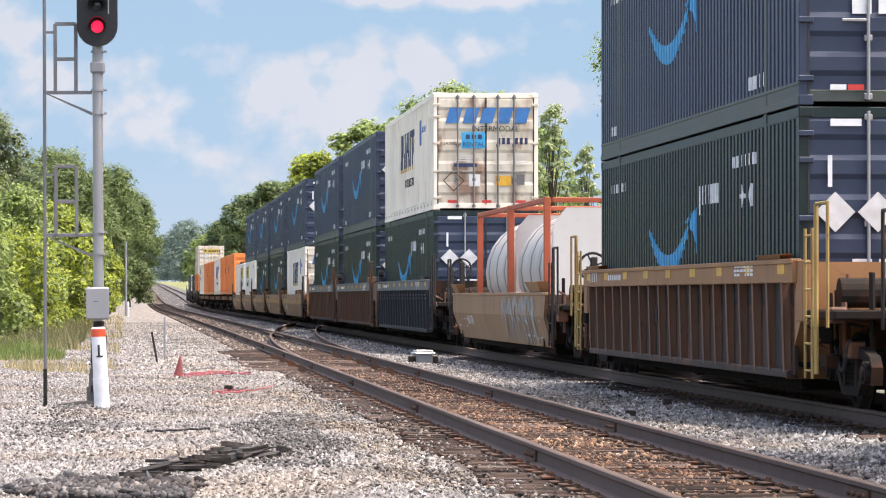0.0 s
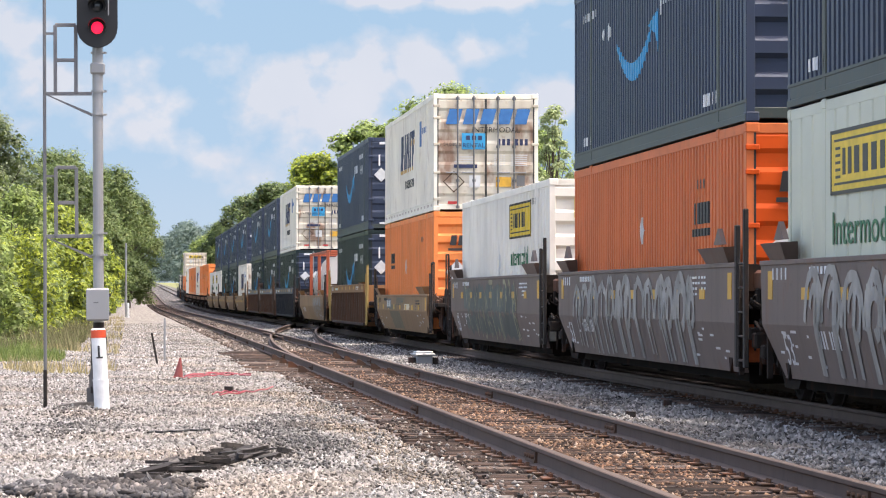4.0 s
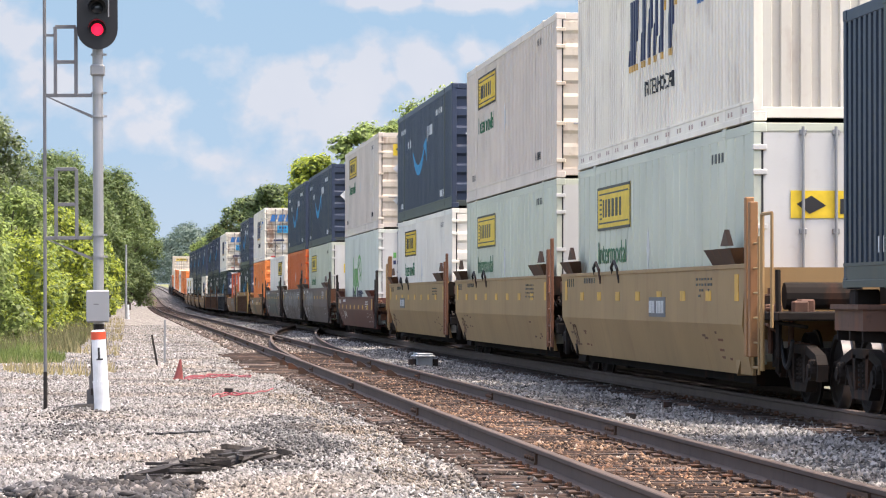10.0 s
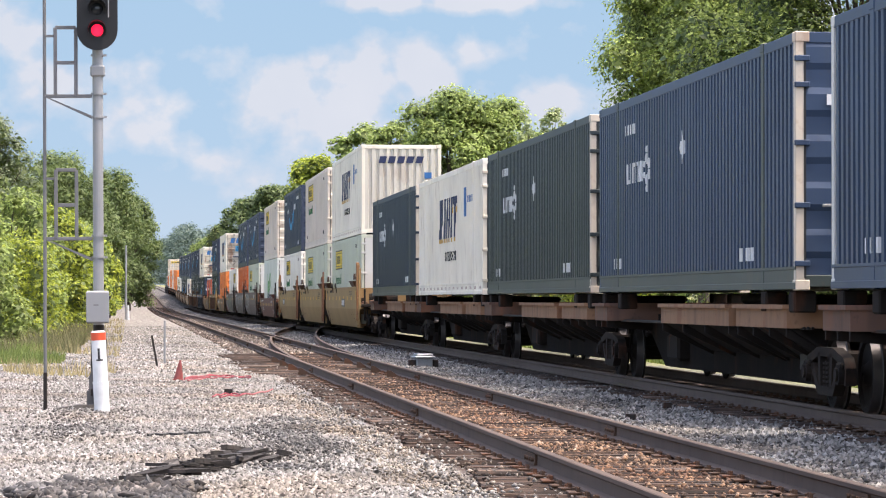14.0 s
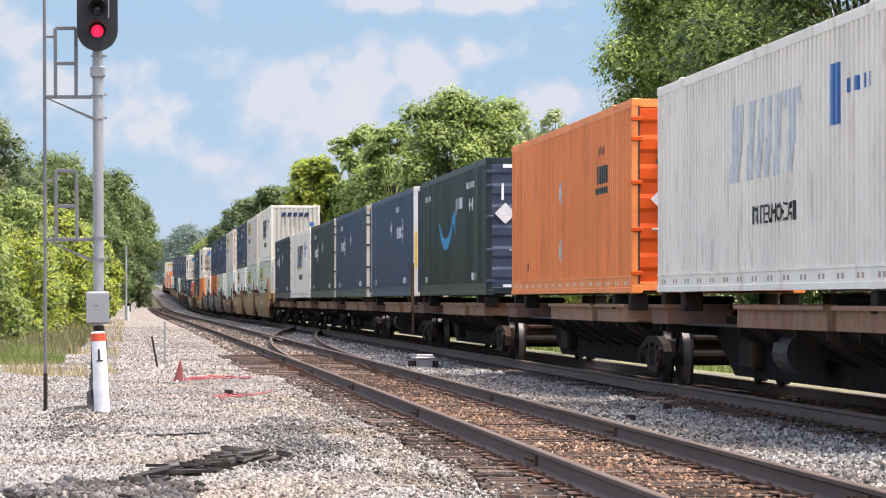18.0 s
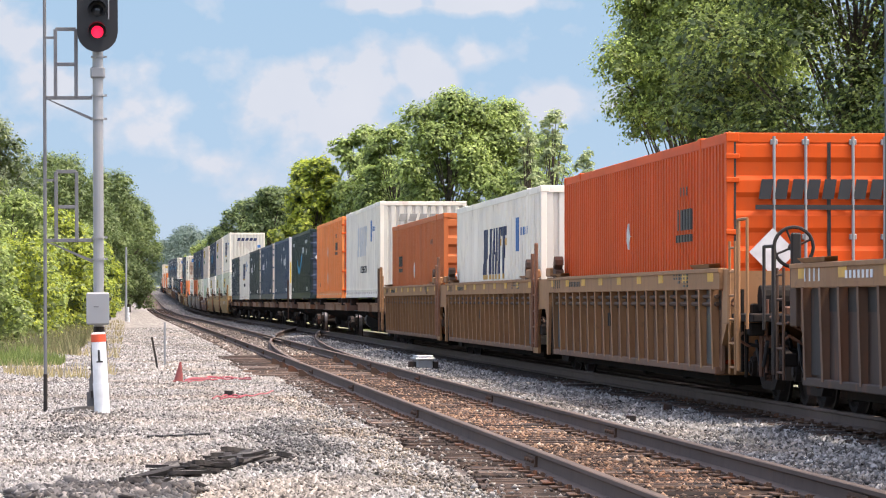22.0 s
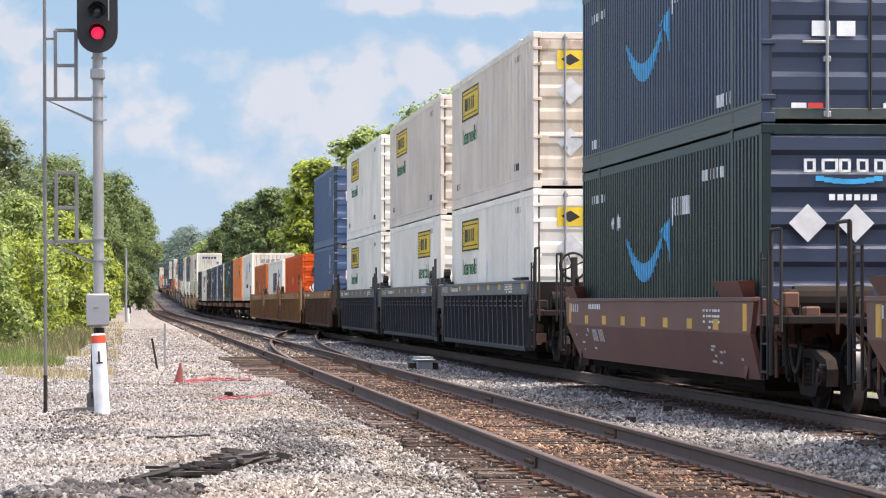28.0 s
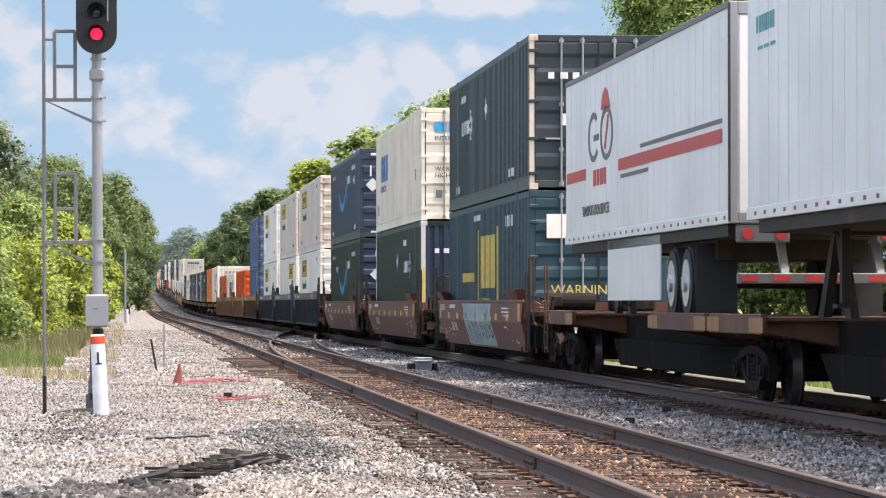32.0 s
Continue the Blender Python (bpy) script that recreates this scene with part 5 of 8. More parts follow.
def tank20(label):
    """A tank held in an orange frame."""
    root = empty("tank_container", label, "tank container", "containers on the train")
    h = 3.03
    for sx in (-1, 1):
        for sy in (-1, 1):
            bm = B()
            bx(bm, sx * 1.22, sx * 1.10, sy * h, sy * (h - 0.12), 0, 2.59, 0.01)
            part("corner_post", bm, M["framer"], root)
    for z in (0.0, 2.47):
        for sx in (-1, 1):
            bm = B()
            bx(bm, sx * 1.22, sx * 1.1, -h + 0.15, h - 0.15, z + 0.02, z + 0.11, 0.01)
            part("frame_rail", bm, M["framer"], root)
        for sy in (-1, 1):
            bm = B()
            bx(bm, -1.06, 1.06, sy * h, sy * (h - 0.12), z + 0.02, z + 0.11, 0.01)
            part("frame_rail", bm, M["framer"], root)
    bm = B()
    prof = [(-2.85, 0.35), (-2.78, 0.75), (-2.55, 1.02), (-2.2, 1.12), (2.2, 1.12), (2.55, 1.02), (2.78, 0.75), (2.85, 0.35)]
    rings = []
    for y, r in prof:
        rings.append([bm.verts.new((r * math.cos(a), y, 1.28 + r * math.sin(a))) for a in [k / 24 * 2 * math.pi for k in range(24)]])
    for a, b in zip(rings, rings[1:]):
        for k in range(24):
            bm.faces.new((a[k], a[(k + 1) % 24], b[(k + 1) % 24], b[k]))
    bm.faces.new(rings[0])
    bm.faces.new(rings[-1][::-1])
    bmesh.ops.recalc_face_normals(bm, faces=bm.faces[:])
    t = part("tank", bm, M["tankgrey"], root, "stained grey-white tank shell")
    for p in t.data.polygons:
        p.use_smooth = True
    for y in (-1.5, 0.0, 1.5):
        bm = B()
        cyl(bm, (0, y - 0.05, 1.28), (0, y + 0.05, 1.28), 1.135, 24)
        part("tank_band", bm, M["galv"], root)
    bm = B()
    prism(bm, [(-0.95, 0.25), (0.95, 0.25), (1.05, 0.5), (1.05, 2.1), (0.8, 2.4), (-0.8, 2.4), (-1.05, 2.1), (-1.05, 0.5)], "y", -h + 0.02, -h + 0.1)
    part("end_plate", bm, M["white"], root, "white end plate")
    return root


def trailer(label, name, mat, mark):
    """A van trailer: box, side skirt, axles with wheels, landing legs, and bumper."""
    L, H = 16.15, 2.75
    root = empty("van_trailer", label, "trailer", "trailers on the train")
    h = L / 2
    bm = B()
    bx(bm, -1.295, 1.295, -h, h, 0.0, H, 0.015)
    part("body", bm, mat, root)
    bm = B()
    for sx in (-1, 1):
        for i in range(27):
            yy = -h + 0.15 + i * 0.61
            bx(bm, sx * 1.300, sx * 1.294, yy - 0.012, yy + 0.012, 0.16, H - 0.12)
    part("panel_seams", bm, mat, root)
    bm = B()
    for sx in (-1, 1):
        bx(bm, sx * 1.312, sx * 1.29, -h, h, 0.0, 0.15, 0.006)
    part("bottom_rail", bm, mat, root)
    bm = B()
    for sx in (-1, 1):
        bx(bm, sx * 1.312, sx * 1.29, -h, h, H - 0.07, H + 0.01, 0.006)
    part("top_rail", bm, M["galvd"], root, "grey top rail")
    bm = B()
    for i in range(26):
        yy = -h + 0.3 + i * 0.61
        bx(bm, -1.317, -1.311, yy - 0.06, yy + 0.06, 0.05, 0.095)
    part("reflectors", bm, plain("dull_red_tape", (0.22, 0.05, 0.04)), root, "red reflector strips")
    bm = B()
    for sx in (-1, 1):
        bx(bm, sx * 1.31, sx * 1.2, -h - 0.03, -h + 0.02, 0, H, 0.008)
    bx(bm, -1.2, 1.2, -h - 0.03, -h + 0.02, H - 0.16, H, 0.008)
    bx(bm, -1.2, 1.2, -h - 0.03, -h + 0.02, 0.0, 0.14, 0.008)
    part("rear_frame", bm, M["galv"], root, "grey rear frame")
    bm = B()
    bx(bm, -1.315, -1.295, -h - 0.035, -h + 0.05, 0.02, H - 0.02)
    part("corner_edge", bm, M["gasket"], root, "dark corner edge")
    for sx in (-1, 1):
        bm = B()
        bx(bm, sx * 1.22, sx * 0.55, -h - 0.02, -h + 0.06, -0.24, -0.02, 0.015)
        lp = part("lamp_housing", bm, M["galvd"], root)
        for k in (0.66, 1.08):
            bm = B()
            cyl(bm, (sx * k, -h - 0.035, -0.13), (sx * k, -h - 0.015, -0.13), 0.075, 14)
            part("tail_lamp", bm, M["red"], lp, "dark red tail lamp")
        bm = B()
        bx(bm, sx * 1.25, sx * 0.70, -h + 2.85, -h + 2.875, -1.18, -0.2)
        part("mud_flap", bm, M["tyre"], root, "black rubber mud flap")
    for sx in (-1, 1):
        bm = B()
        bx(bm, sx * 0.02, sx * 1.18, -h - 0.02, -h + 0.01, 0.15, H - 0.17, 0.004)
        part("door", bm, mat, root)
    bm = B()
    bx(bm, -1.25, 1.25, -h + 0.4, h - 0.5, -0.16, -0.01)
    bx(bm, -1.0, 1.0, -h + 2.6, -h + 6.2, -0.42, -0.16)
    part("chassis", bm, M["iron"], root)
    if mark:
        bm = B()
        prism(bm, [(-1.25, -0.02), (-1.23, -0.02), (-1.23, -0.95), (-1.25, -0.95)], "y", -h + 5.95, -h + 11.3)
        part("side_skirt", bm, mat, root, "white side skirt")
    for ya in (-h + 3.75, -h + 5.0):
        bm = B()
        cyl(bm, (-0.95, ya, -0.72), (0.95, ya, -0.72), 0.07, 8)
        ax = part("axle", bm, M["iron"], root)
        for sx in (-1, 1):
            bm = B()
            bmesh.ops.create_cone(bm, cap_ends=True, segments=28, radius1=0.5, radius2=0.5, depth=0.5, matrix=pose(sx * 0.98, ya, -0.72, 0, 90, 0))
            bmesh.ops.bevel(bm, geom=[e for e in bm.edges if abs(e.verts[0].co.x - e.verts[1].co.x) < 0.01], offset=0.04, segments=2, affect="EDGES")
            w = part("tyre", bm, M["tyre"], ax)
            bm = B()
            cyl(bm, (sx * 1.20, ya, -0.72), (sx * 1.245, ya, -0.72), 0.32, 24)
            cyl(bm, (sx * 1.245, ya, -0.72), (sx * 1.285, ya, -0.72), 0.12, 12)
            part("rim", bm, M["alu"], ax, "bright aluminium rim")
    bm = B()
    for sx in (-1, 1):
        bx(bm, sx * 0.75, sx * 0.65, h - 2.9, h - 2.75, -1.0, -0.1, 0.01)
        bx(bm, sx * 0.82, sx * 0.58, h - 2.95, h - 2.7, -1.05, -1.0)
    part("landing_legs", bm, M["iron"], root)
    bm = B()
    bx(bm, -1.2, 1.2, -h - 0.02, -h + 0.1, -0.75, -0.62, 0.01)
    for x in (-0.6, 0.6):
        prism(bm, [(-h, -0.62), (-h + 0.1, -0.62), (-h + 0.6, -0.02), (-h + 0.45, -0.02)], "x", x - 0.05, x + 0.05)
    part("bumper", bm, M["galvd"], root, "rear bumper bar")
    bm = B()
    for k in range(6):
        bx(bm, -1.15 + k * 0.4, -0.95 + k * 0.4, -h - 0.026, -h - 0.02, -0.72, -0.65)
    part("bumper_stripes", bm, M["red"], root, "red and white stripes")
    if mark:
        bm = B()
        for u0, u1, v0, v1 in ((0.2, 2.6, 1.02, 1.20), (6.4, 15.6, 1.02, 1.20)):
            quad_plate(bm, L, u0, u1, v0, v1, 0.01)
        letters(bm, L, 3.5, 0.88, (0.34, 0.3, 0.34, 0.3), 0.26, 0.08)
        poly_plate(bm, L, [(4.4, 2.05), (5.5, 2.05), (5.2, 2.32), (4.9, 2.4), (4.6, 2.3)])
        poly_plate(bm, L, [(4.75, 1.42), (4.95, 1.42), (5.35, 1.95), (5.15, 1.95)])
        part("side_stripe", bm, M["red"], root, "red stripe and marks")
        bm = B()
        ring_plate(bm, L, 5.05, 1.67, 0.72, 0.43, 0.10)
        ring_plate(bm, L, 3.55, 1.67, 0.66, 0.40, 0.10, 0.9, 5.6)
        quad_plate(bm, L, 3.55, 4.15, 1.60, 1.70)
        quad_plate(bm, L, 8.6, 15.6, 1.27, 1.33)
        quad_plate(bm, L, 6.6, 9.4, 0.90, 0.96)
        part("side_mark", bm, plain("grey_marking_paint", (0.10, 0.10, 0.11)), root, "dark grey letter shapes")
        side_words("TRANSPORTATION SERVICES", 0.24, L, 2.2, 0.42, M["blk"], root, 1.0)
    else:
        bm = B()
        letters(bm, L, 0.6, 2.2, (0.12, 0.12, 0.1, 0.18, 0.1, 0.12, 0.1), 0.2, 0.05)
        letters(bm, L, 0.7, 2.0, (0.3, 0.3, 0.3), 0.04, 0.1)
        part("side_mark", bm, plain("teal_marking_paint", (0.05, 0.30, 0.32)), root, "small teal letter shapes")
    return root


# ---------------------------------------------------------------- cars
def side_frame_mesh():
    """Cast side frame: arched top chord, sagging lower chord, columns, jaws over the axle boxes."""
    bm = B()
    a, c = -0.06, 0.06
    prism(bm, [(-1.12, 0.47), (-0.98, 0.60), (-0.42, 0.70), (0.42, 0.70), (0.98, 0.60), (1.12, 0.47), (0.98, 0.49), (0.40, 0.60), (-0.40, 0.60), (-0.98, 0.49)], "x", a, c)
    prism(bm, [(-0.82, 0.50), (-0.40, 0.17), (0.40, 0.17), (0.82, 0.50), (0.68, 0.52), (0.34, 0.27), (-0.34, 0.27), (-0.68, 0.52)], "x", a, c)
    for s in (-1, 1):
        prism(bm, [(s * 0.24, 0.25), (s * 0.34, 0.25), (s * 0.40, 0.64), (s * 0.26, 0.64)], "x", a, c)
        prism(bm, [(s * 1.12, 0.49), (s * 1.08, 0.49), (s * 1.03, 0.30), (s * 1.10, 0.30)], "x", a, c)
        prism(bm, [(s * 0.70, 0.52), (s * 0.66, 0.50), (s * 0.73, 0.30), (s * 0.77, 0.30)], "x", a, c)
    me = bpy.data.meshes.new("side_frame")
    bm.to_mesh(me)
    bm.free()
    me.materials.append(M["bogie"])
    return me


def axle_box_mesh():
    bm = B()
    cyl(bm, (-0.09, 0, 0), (0.07, 0, 0), 0.115, 14)
    cyl(bm, (-0.115, 0, 0), (-0.09, 0, 0), 0.075, 12)
    bx(bm, -0.08, 0.06, -0.13, 0.13, 0.06, 0.13, 0.02)
    me = bpy.data.meshes.new("axle_box")
    bm.to_mesh(me)
    bm.free()
    me.materials.append(M["bogie"])
    return me


def spring_mesh():
    bm = B()
    for k in range(6):
        cyl(bm, (0, 0, k * 0.05), (0, 0, k * 0.05 + 0.028), 0.062, 10)
    cyl(bm, (0, 0, 0), (0, 0, 0.3), 0.04, 8)
    me = bpy.data.meshes.new("spring")
    bm.to_mesh(me)
    bm.free()
    me.materials.append(M["bogie"])
    return me


def wheelset_mesh():
    """Two flanged wheels with dished plates and polished treads on one axle."""
    n, verts, faces, mats = 24, [], [], []
    for s in (-1, 1):
        prof = [(0.66, 0.02), (0.66, 0.446), (0.69, 0.446), (0.70, 0.42), (0.80, 0.412), (0.80, 0.36), (0.765, 0.345), (0.755, 0.15), (0.80, 0.11), (0.83, 0.10), (0.83, 0.02)]
        o = len(verts)
        for x, r in prof:
            verts += [(s * x, r * math.cos(2 * math.pi * k / n), r * math.sin(2 * math.pi * k / n)) for k in range(n)]
        for j in range(len(prof) - 1):
            for k in range(n):
                a, b = o + j * n + k, o + j * n + (k + 1) % n
                faces.append((a, b, b + n, a + n) if s > 0 else (a, a + n, b + n, b))
                mats.append(1 if j in (2, 3) else 0)
    o = len(verts)
    for x in (-0.7, 0.7):
        verts += [(x, 0.085 * math.cos(2 * math.pi * k / 10), 0.085 * math.sin(2 * math.pi * k / 10)) for k in range(10)]
    for k in range(10):
        faces.append((o + k, o + (k + 1) % 10, o + 10 + (k + 1) % 10, o + 10 + k))
        mats.append(0)
    me = mesh_of("wheelset", verts, faces)
    me.materials.append(M["wheel"])
    me.materials.append(plain("polished_wheel_tread", (0.14, 0.13, 0.125), 0.35, 0.7))
    me.polygons.foreach_set("material_index", mats)
    me.shade_smooth()
    me.set_sharp_from_angle(angle=radians(30))
    return me


FRAME, BOX, SPRING, WHEELS = side_frame_mesh(), axle_box_mesh(), spring_mesh(), wheelset_mesh()


def truck(parent, y, wheels=True):
    """A two-axle bogie under its car."""
    bm = B()
    bx(bm, -1.0, 1.0, -0.2, 0.2, 0.44, 0.66, 0.03)
    bx(bm, -0.5, 0.5, -0.32, 0.32, 0.62, 0.72, 0.03)
    for s in (-1, 1):
        bx(bm, -0.95, 0.95, s * 0.36, s * 0.44, 0.38, 0.46, 0.01)
    t = part("bogie", bm, M["bogie"], parent, "dark iron bogie")
    t.matrix_basis = pose(0, y, 0)
    for sx in (-1, 1):
        part("side_frame", FRAME, None, t).matrix_basis = pose(sx * 1.0, 0, 0)
        for yy in (-0.89, 0.89):
            part("axle_box", BOX, None, t).matrix_basis = pose(sx * 1.02, yy, 0.42, 0, 0, 0 if sx < 0 else 180)
        for yy in (-0.10, 0.10):
            part("spring", SPRING, None, t).matrix_basis = pose(sx * 1.0, yy, 0.26)
    for yy in (-0.89, 0.89):
        part("wheelset", WHEELS, None, t, "worn steel wheels").matrix_basis = pose(0, yy, 0.42)
    return t


def end_clutter(root, e0, s, seed, mat, depth=1.5):
    """Pipes, rods, valves and brackets packed into the end of a car."""
    rng = random.Random(seed)
    for k in range(5):
        bm = B()
        x, y = -rng.uniform(0.9, 1.44), e0 + s * rng.uniform(0.15, depth)
        z = rng.uniform(0.3, 0.6)
        cyl(bm, (x, y, z), (x, y + s * rng.uniform(-0.1, 0.1), z + rng.uniform(0.5, 1.1)), rng.uniform(0.018, 0.04), 6)
        if k % 2:
            cyl(bm, (x, y, z + 0.4), (x + 0.3, y + s * 0.2, z + 0.35), 0.022, 6)
        part("brake_pipe", bm, mat if k % 3 == 0 else M["bogie"], root)
    for k in range(5):
        bm = B()
        x, y, z = -rng.uniform(0.9, 1.38), e0 + s * rng.uniform(0.2, depth), rng.uniform(0.5, 1.3)
        bx(bm, x - 0.09, x + 0.09, y - rng.uniform(0.05, 0.16), y + 0.1, z - rng.uniform(0.06, 0.14), z + 0.08, 0.02)
        part("valve_case", bm, M["bogie"] if k % 2 else mat, root)
    for k in range(3):
        bm = B()
        y, z = e0 + s * rng.uniform(0.2, depth), rng.uniform(0.7, 1.35)
        cyl(bm, (-1.42, y, z), (-1.42, y + s * rng.uniform(0.3, 0.5), z + rng.uniform(-0.1, 0.1)), 0.016, 6)
        cyl(bm, (-1.42, y, z), (-1.25, y, z - 0.1), 0.016, 6)
        part("grab_iron", bm, mat, root)
    bm = B()
    pts = [(-1.15, e0 + s * (0.6 + 0.12 * k), 0.75 - 0.32 * math.sin(k / 6 * math.pi)) for k in range(7)]
    tube(bm, pts, 0.024)
    part("air_hose", bm, M["tyre"], root)


def ladder(bm, x, y, z0, z1, w=0.4, along="y"):
    for d in (-w / 2, w / 2):
        cyl(bm, (x, y + d, z0), (x, y + d, z1), 0.018, 6)
    n = int((z1 - z0) / 0.3)
    for i in range(n + 1):
        z = z0 + 0.08 + i * (z1 - z0 - 0.16) / max(1, n)
        cyl(bm, (x, y - w / 2, z), (x, y + w / 2, z), 0.014, 6)


def brake_wheel(bm, x, y, z, r=0.28):
    n = 20
    for k in range(n):
        a, b = k / n * 2 * math.pi, (k + 1) / n * 2 * math.pi
        cyl(bm, (x + r * math.cos(a), y, z + r * math.sin(a)), (x + r * math.cos(b), y, z + r * math.sin(b)), 0.022, 6)
    for k in range(4):
        a = k * math.pi / 2 + 0.4
        cyl(bm, (x, y, z), (x + r * math.cos(a), y, z + r * math.sin(a)), 0.015, 5)
    cyl(bm, (x, y - 0.12, z), (x, y + 0.12, z), 0.05, 8)


def coupler(root, y, s):
    bm = B()
    bx(bm, -0.12, 0.12, y, y + s * 0.75, 0.78, 0.98, 0.03)
    prism(bm, [(-0.2, 0), (0.2, 0), (0.24, 0.25), (0.05, 0.32), (-0.18, 0.3)], "z", 0.74, 1.02)
    for v in bm.verts[-10:]:
        v.co.y = y + s * (0.7 + v.co.y)
    part("coupler", bm, M["rust"], root)


def car_end(root, s, h, mat, tall, wheel=False, rim=1.62, seed=1):
    """Platform, ladder, rails and coupler beyond one end of a car."""
    e0, e1 = s * h, s * (h + 1.75)
    bm = B()
    bx(bm, -1.40, 1.40, e0, e1, 0.98, 1.08, 0.015)
    bx(bm, -0.35, 0.35, e0, e1, 0.66, 0.98, 0.02)
    part("end_platform", bm, M["bogie"], root)
    bm = B()
    prism(bm, [(e0 - s * 0.9, 0.3), (e0 + s * 0.02, 1.0), (e0 + s * 0.02, rim - 0.02), (e0 - s * 0.1, rim - 0.02), (e0 - s * 1.0, 0.5)], "x", -1.4, 1.4)
    part("end_bulkhead", bm, mat if mat is not M["blackcar"] else M["bogie"], root)
    bm = B()
    cyl(bm, (-1.1, e0 + s * 0.55, 1.26), (-0.2, e0 + s * 0.55, 1.26), 0.16, 14)
    part("brake_cylinder", bm, M["bogie"], root)
    bm = B()
    bx(bm, 0.1, 0.9, e0 + s * 0.2, e0 + s * 0.8, 1.08, 1.42, 0.04)
    part("air_reservoir", bm, M["bogie"], root)
    end_clutter(root, e0, s, seed * 3 + (s > 0), M["spine"])
    lm = (M["wornyel"] if seed == 41 else mat) if mat in (M["yellowcar"], M["tan"]) else M["iron"]
    for sx in (-1, 1):
        bm = B()
        ladder(bm, sx * 1.47, e0 + s * 0.75, 0.35, tall - 0.35, 0.38)
        part("ladder", bm, M["rust"] if seed == 54 else lm, root)
        bm = B()
        cyl(bm, (sx * 1.47, e0 + s * 1.15, 0.4), (sx * 1.47, e0 + s * 1.15, tall - 0.1), 0.028, 6)
        cyl(bm, (sx * 1.47, e0 + s * 1.15, tall - 0.1), (sx * 1.47, e1, tall - 0.1), 0.02, 6)
        cyl(bm, (sx * 1.47, e1, tall - 0.1), (sx * 1.47, e1, 0.9), 0.02, 6)
        part("hand_rail", bm, lm, root)
        bm = B()
        bx(bm, sx * 1.45, sx * 1.36, e0 - s * 0.05, e0 + s * 0.30, 0.95, rim, 0.01)
        part("corner_plate", bm, mat, root)
        if mat is M["tan"]:
            for d in (0.25, 0.50):
                bm = B()
                bx(bm, sx * 1.52, sx * 1.42, e0 + s * d, e0 + s * (d + 0.13), 0.55, 2.42 if d < 0.3 else 2.36, 0.012)
                part("guide_post", bm, M["yellowcar"], root, "tan upright guide post")
    if wheel:
        bm = B()
        brake_wheel(bm, -0.75, e0 + s * 0.9, tall - 0.42, 0.24)
        bx(bm, -0.81, -0.69, e0 + s * 0.98, e0 + s * 1.08, 1.05, tall - 0.25, 0.02)
        part("brake_wheel", bm, M["iron"], root, "dark spoked brake wheel")
    coupler(root, e1, s)
    bm = B()
    tube(bm, [(-0.45, e1, 0.85), (-0.43, e1 + s * 0.16, 0.80), (-0.38, e1 + s * 0.28, 0.62), (-0.32, e1 + s * 0.38, 0.46)], 0.028)
    part("air_hose", bm, M["tyre"], root)


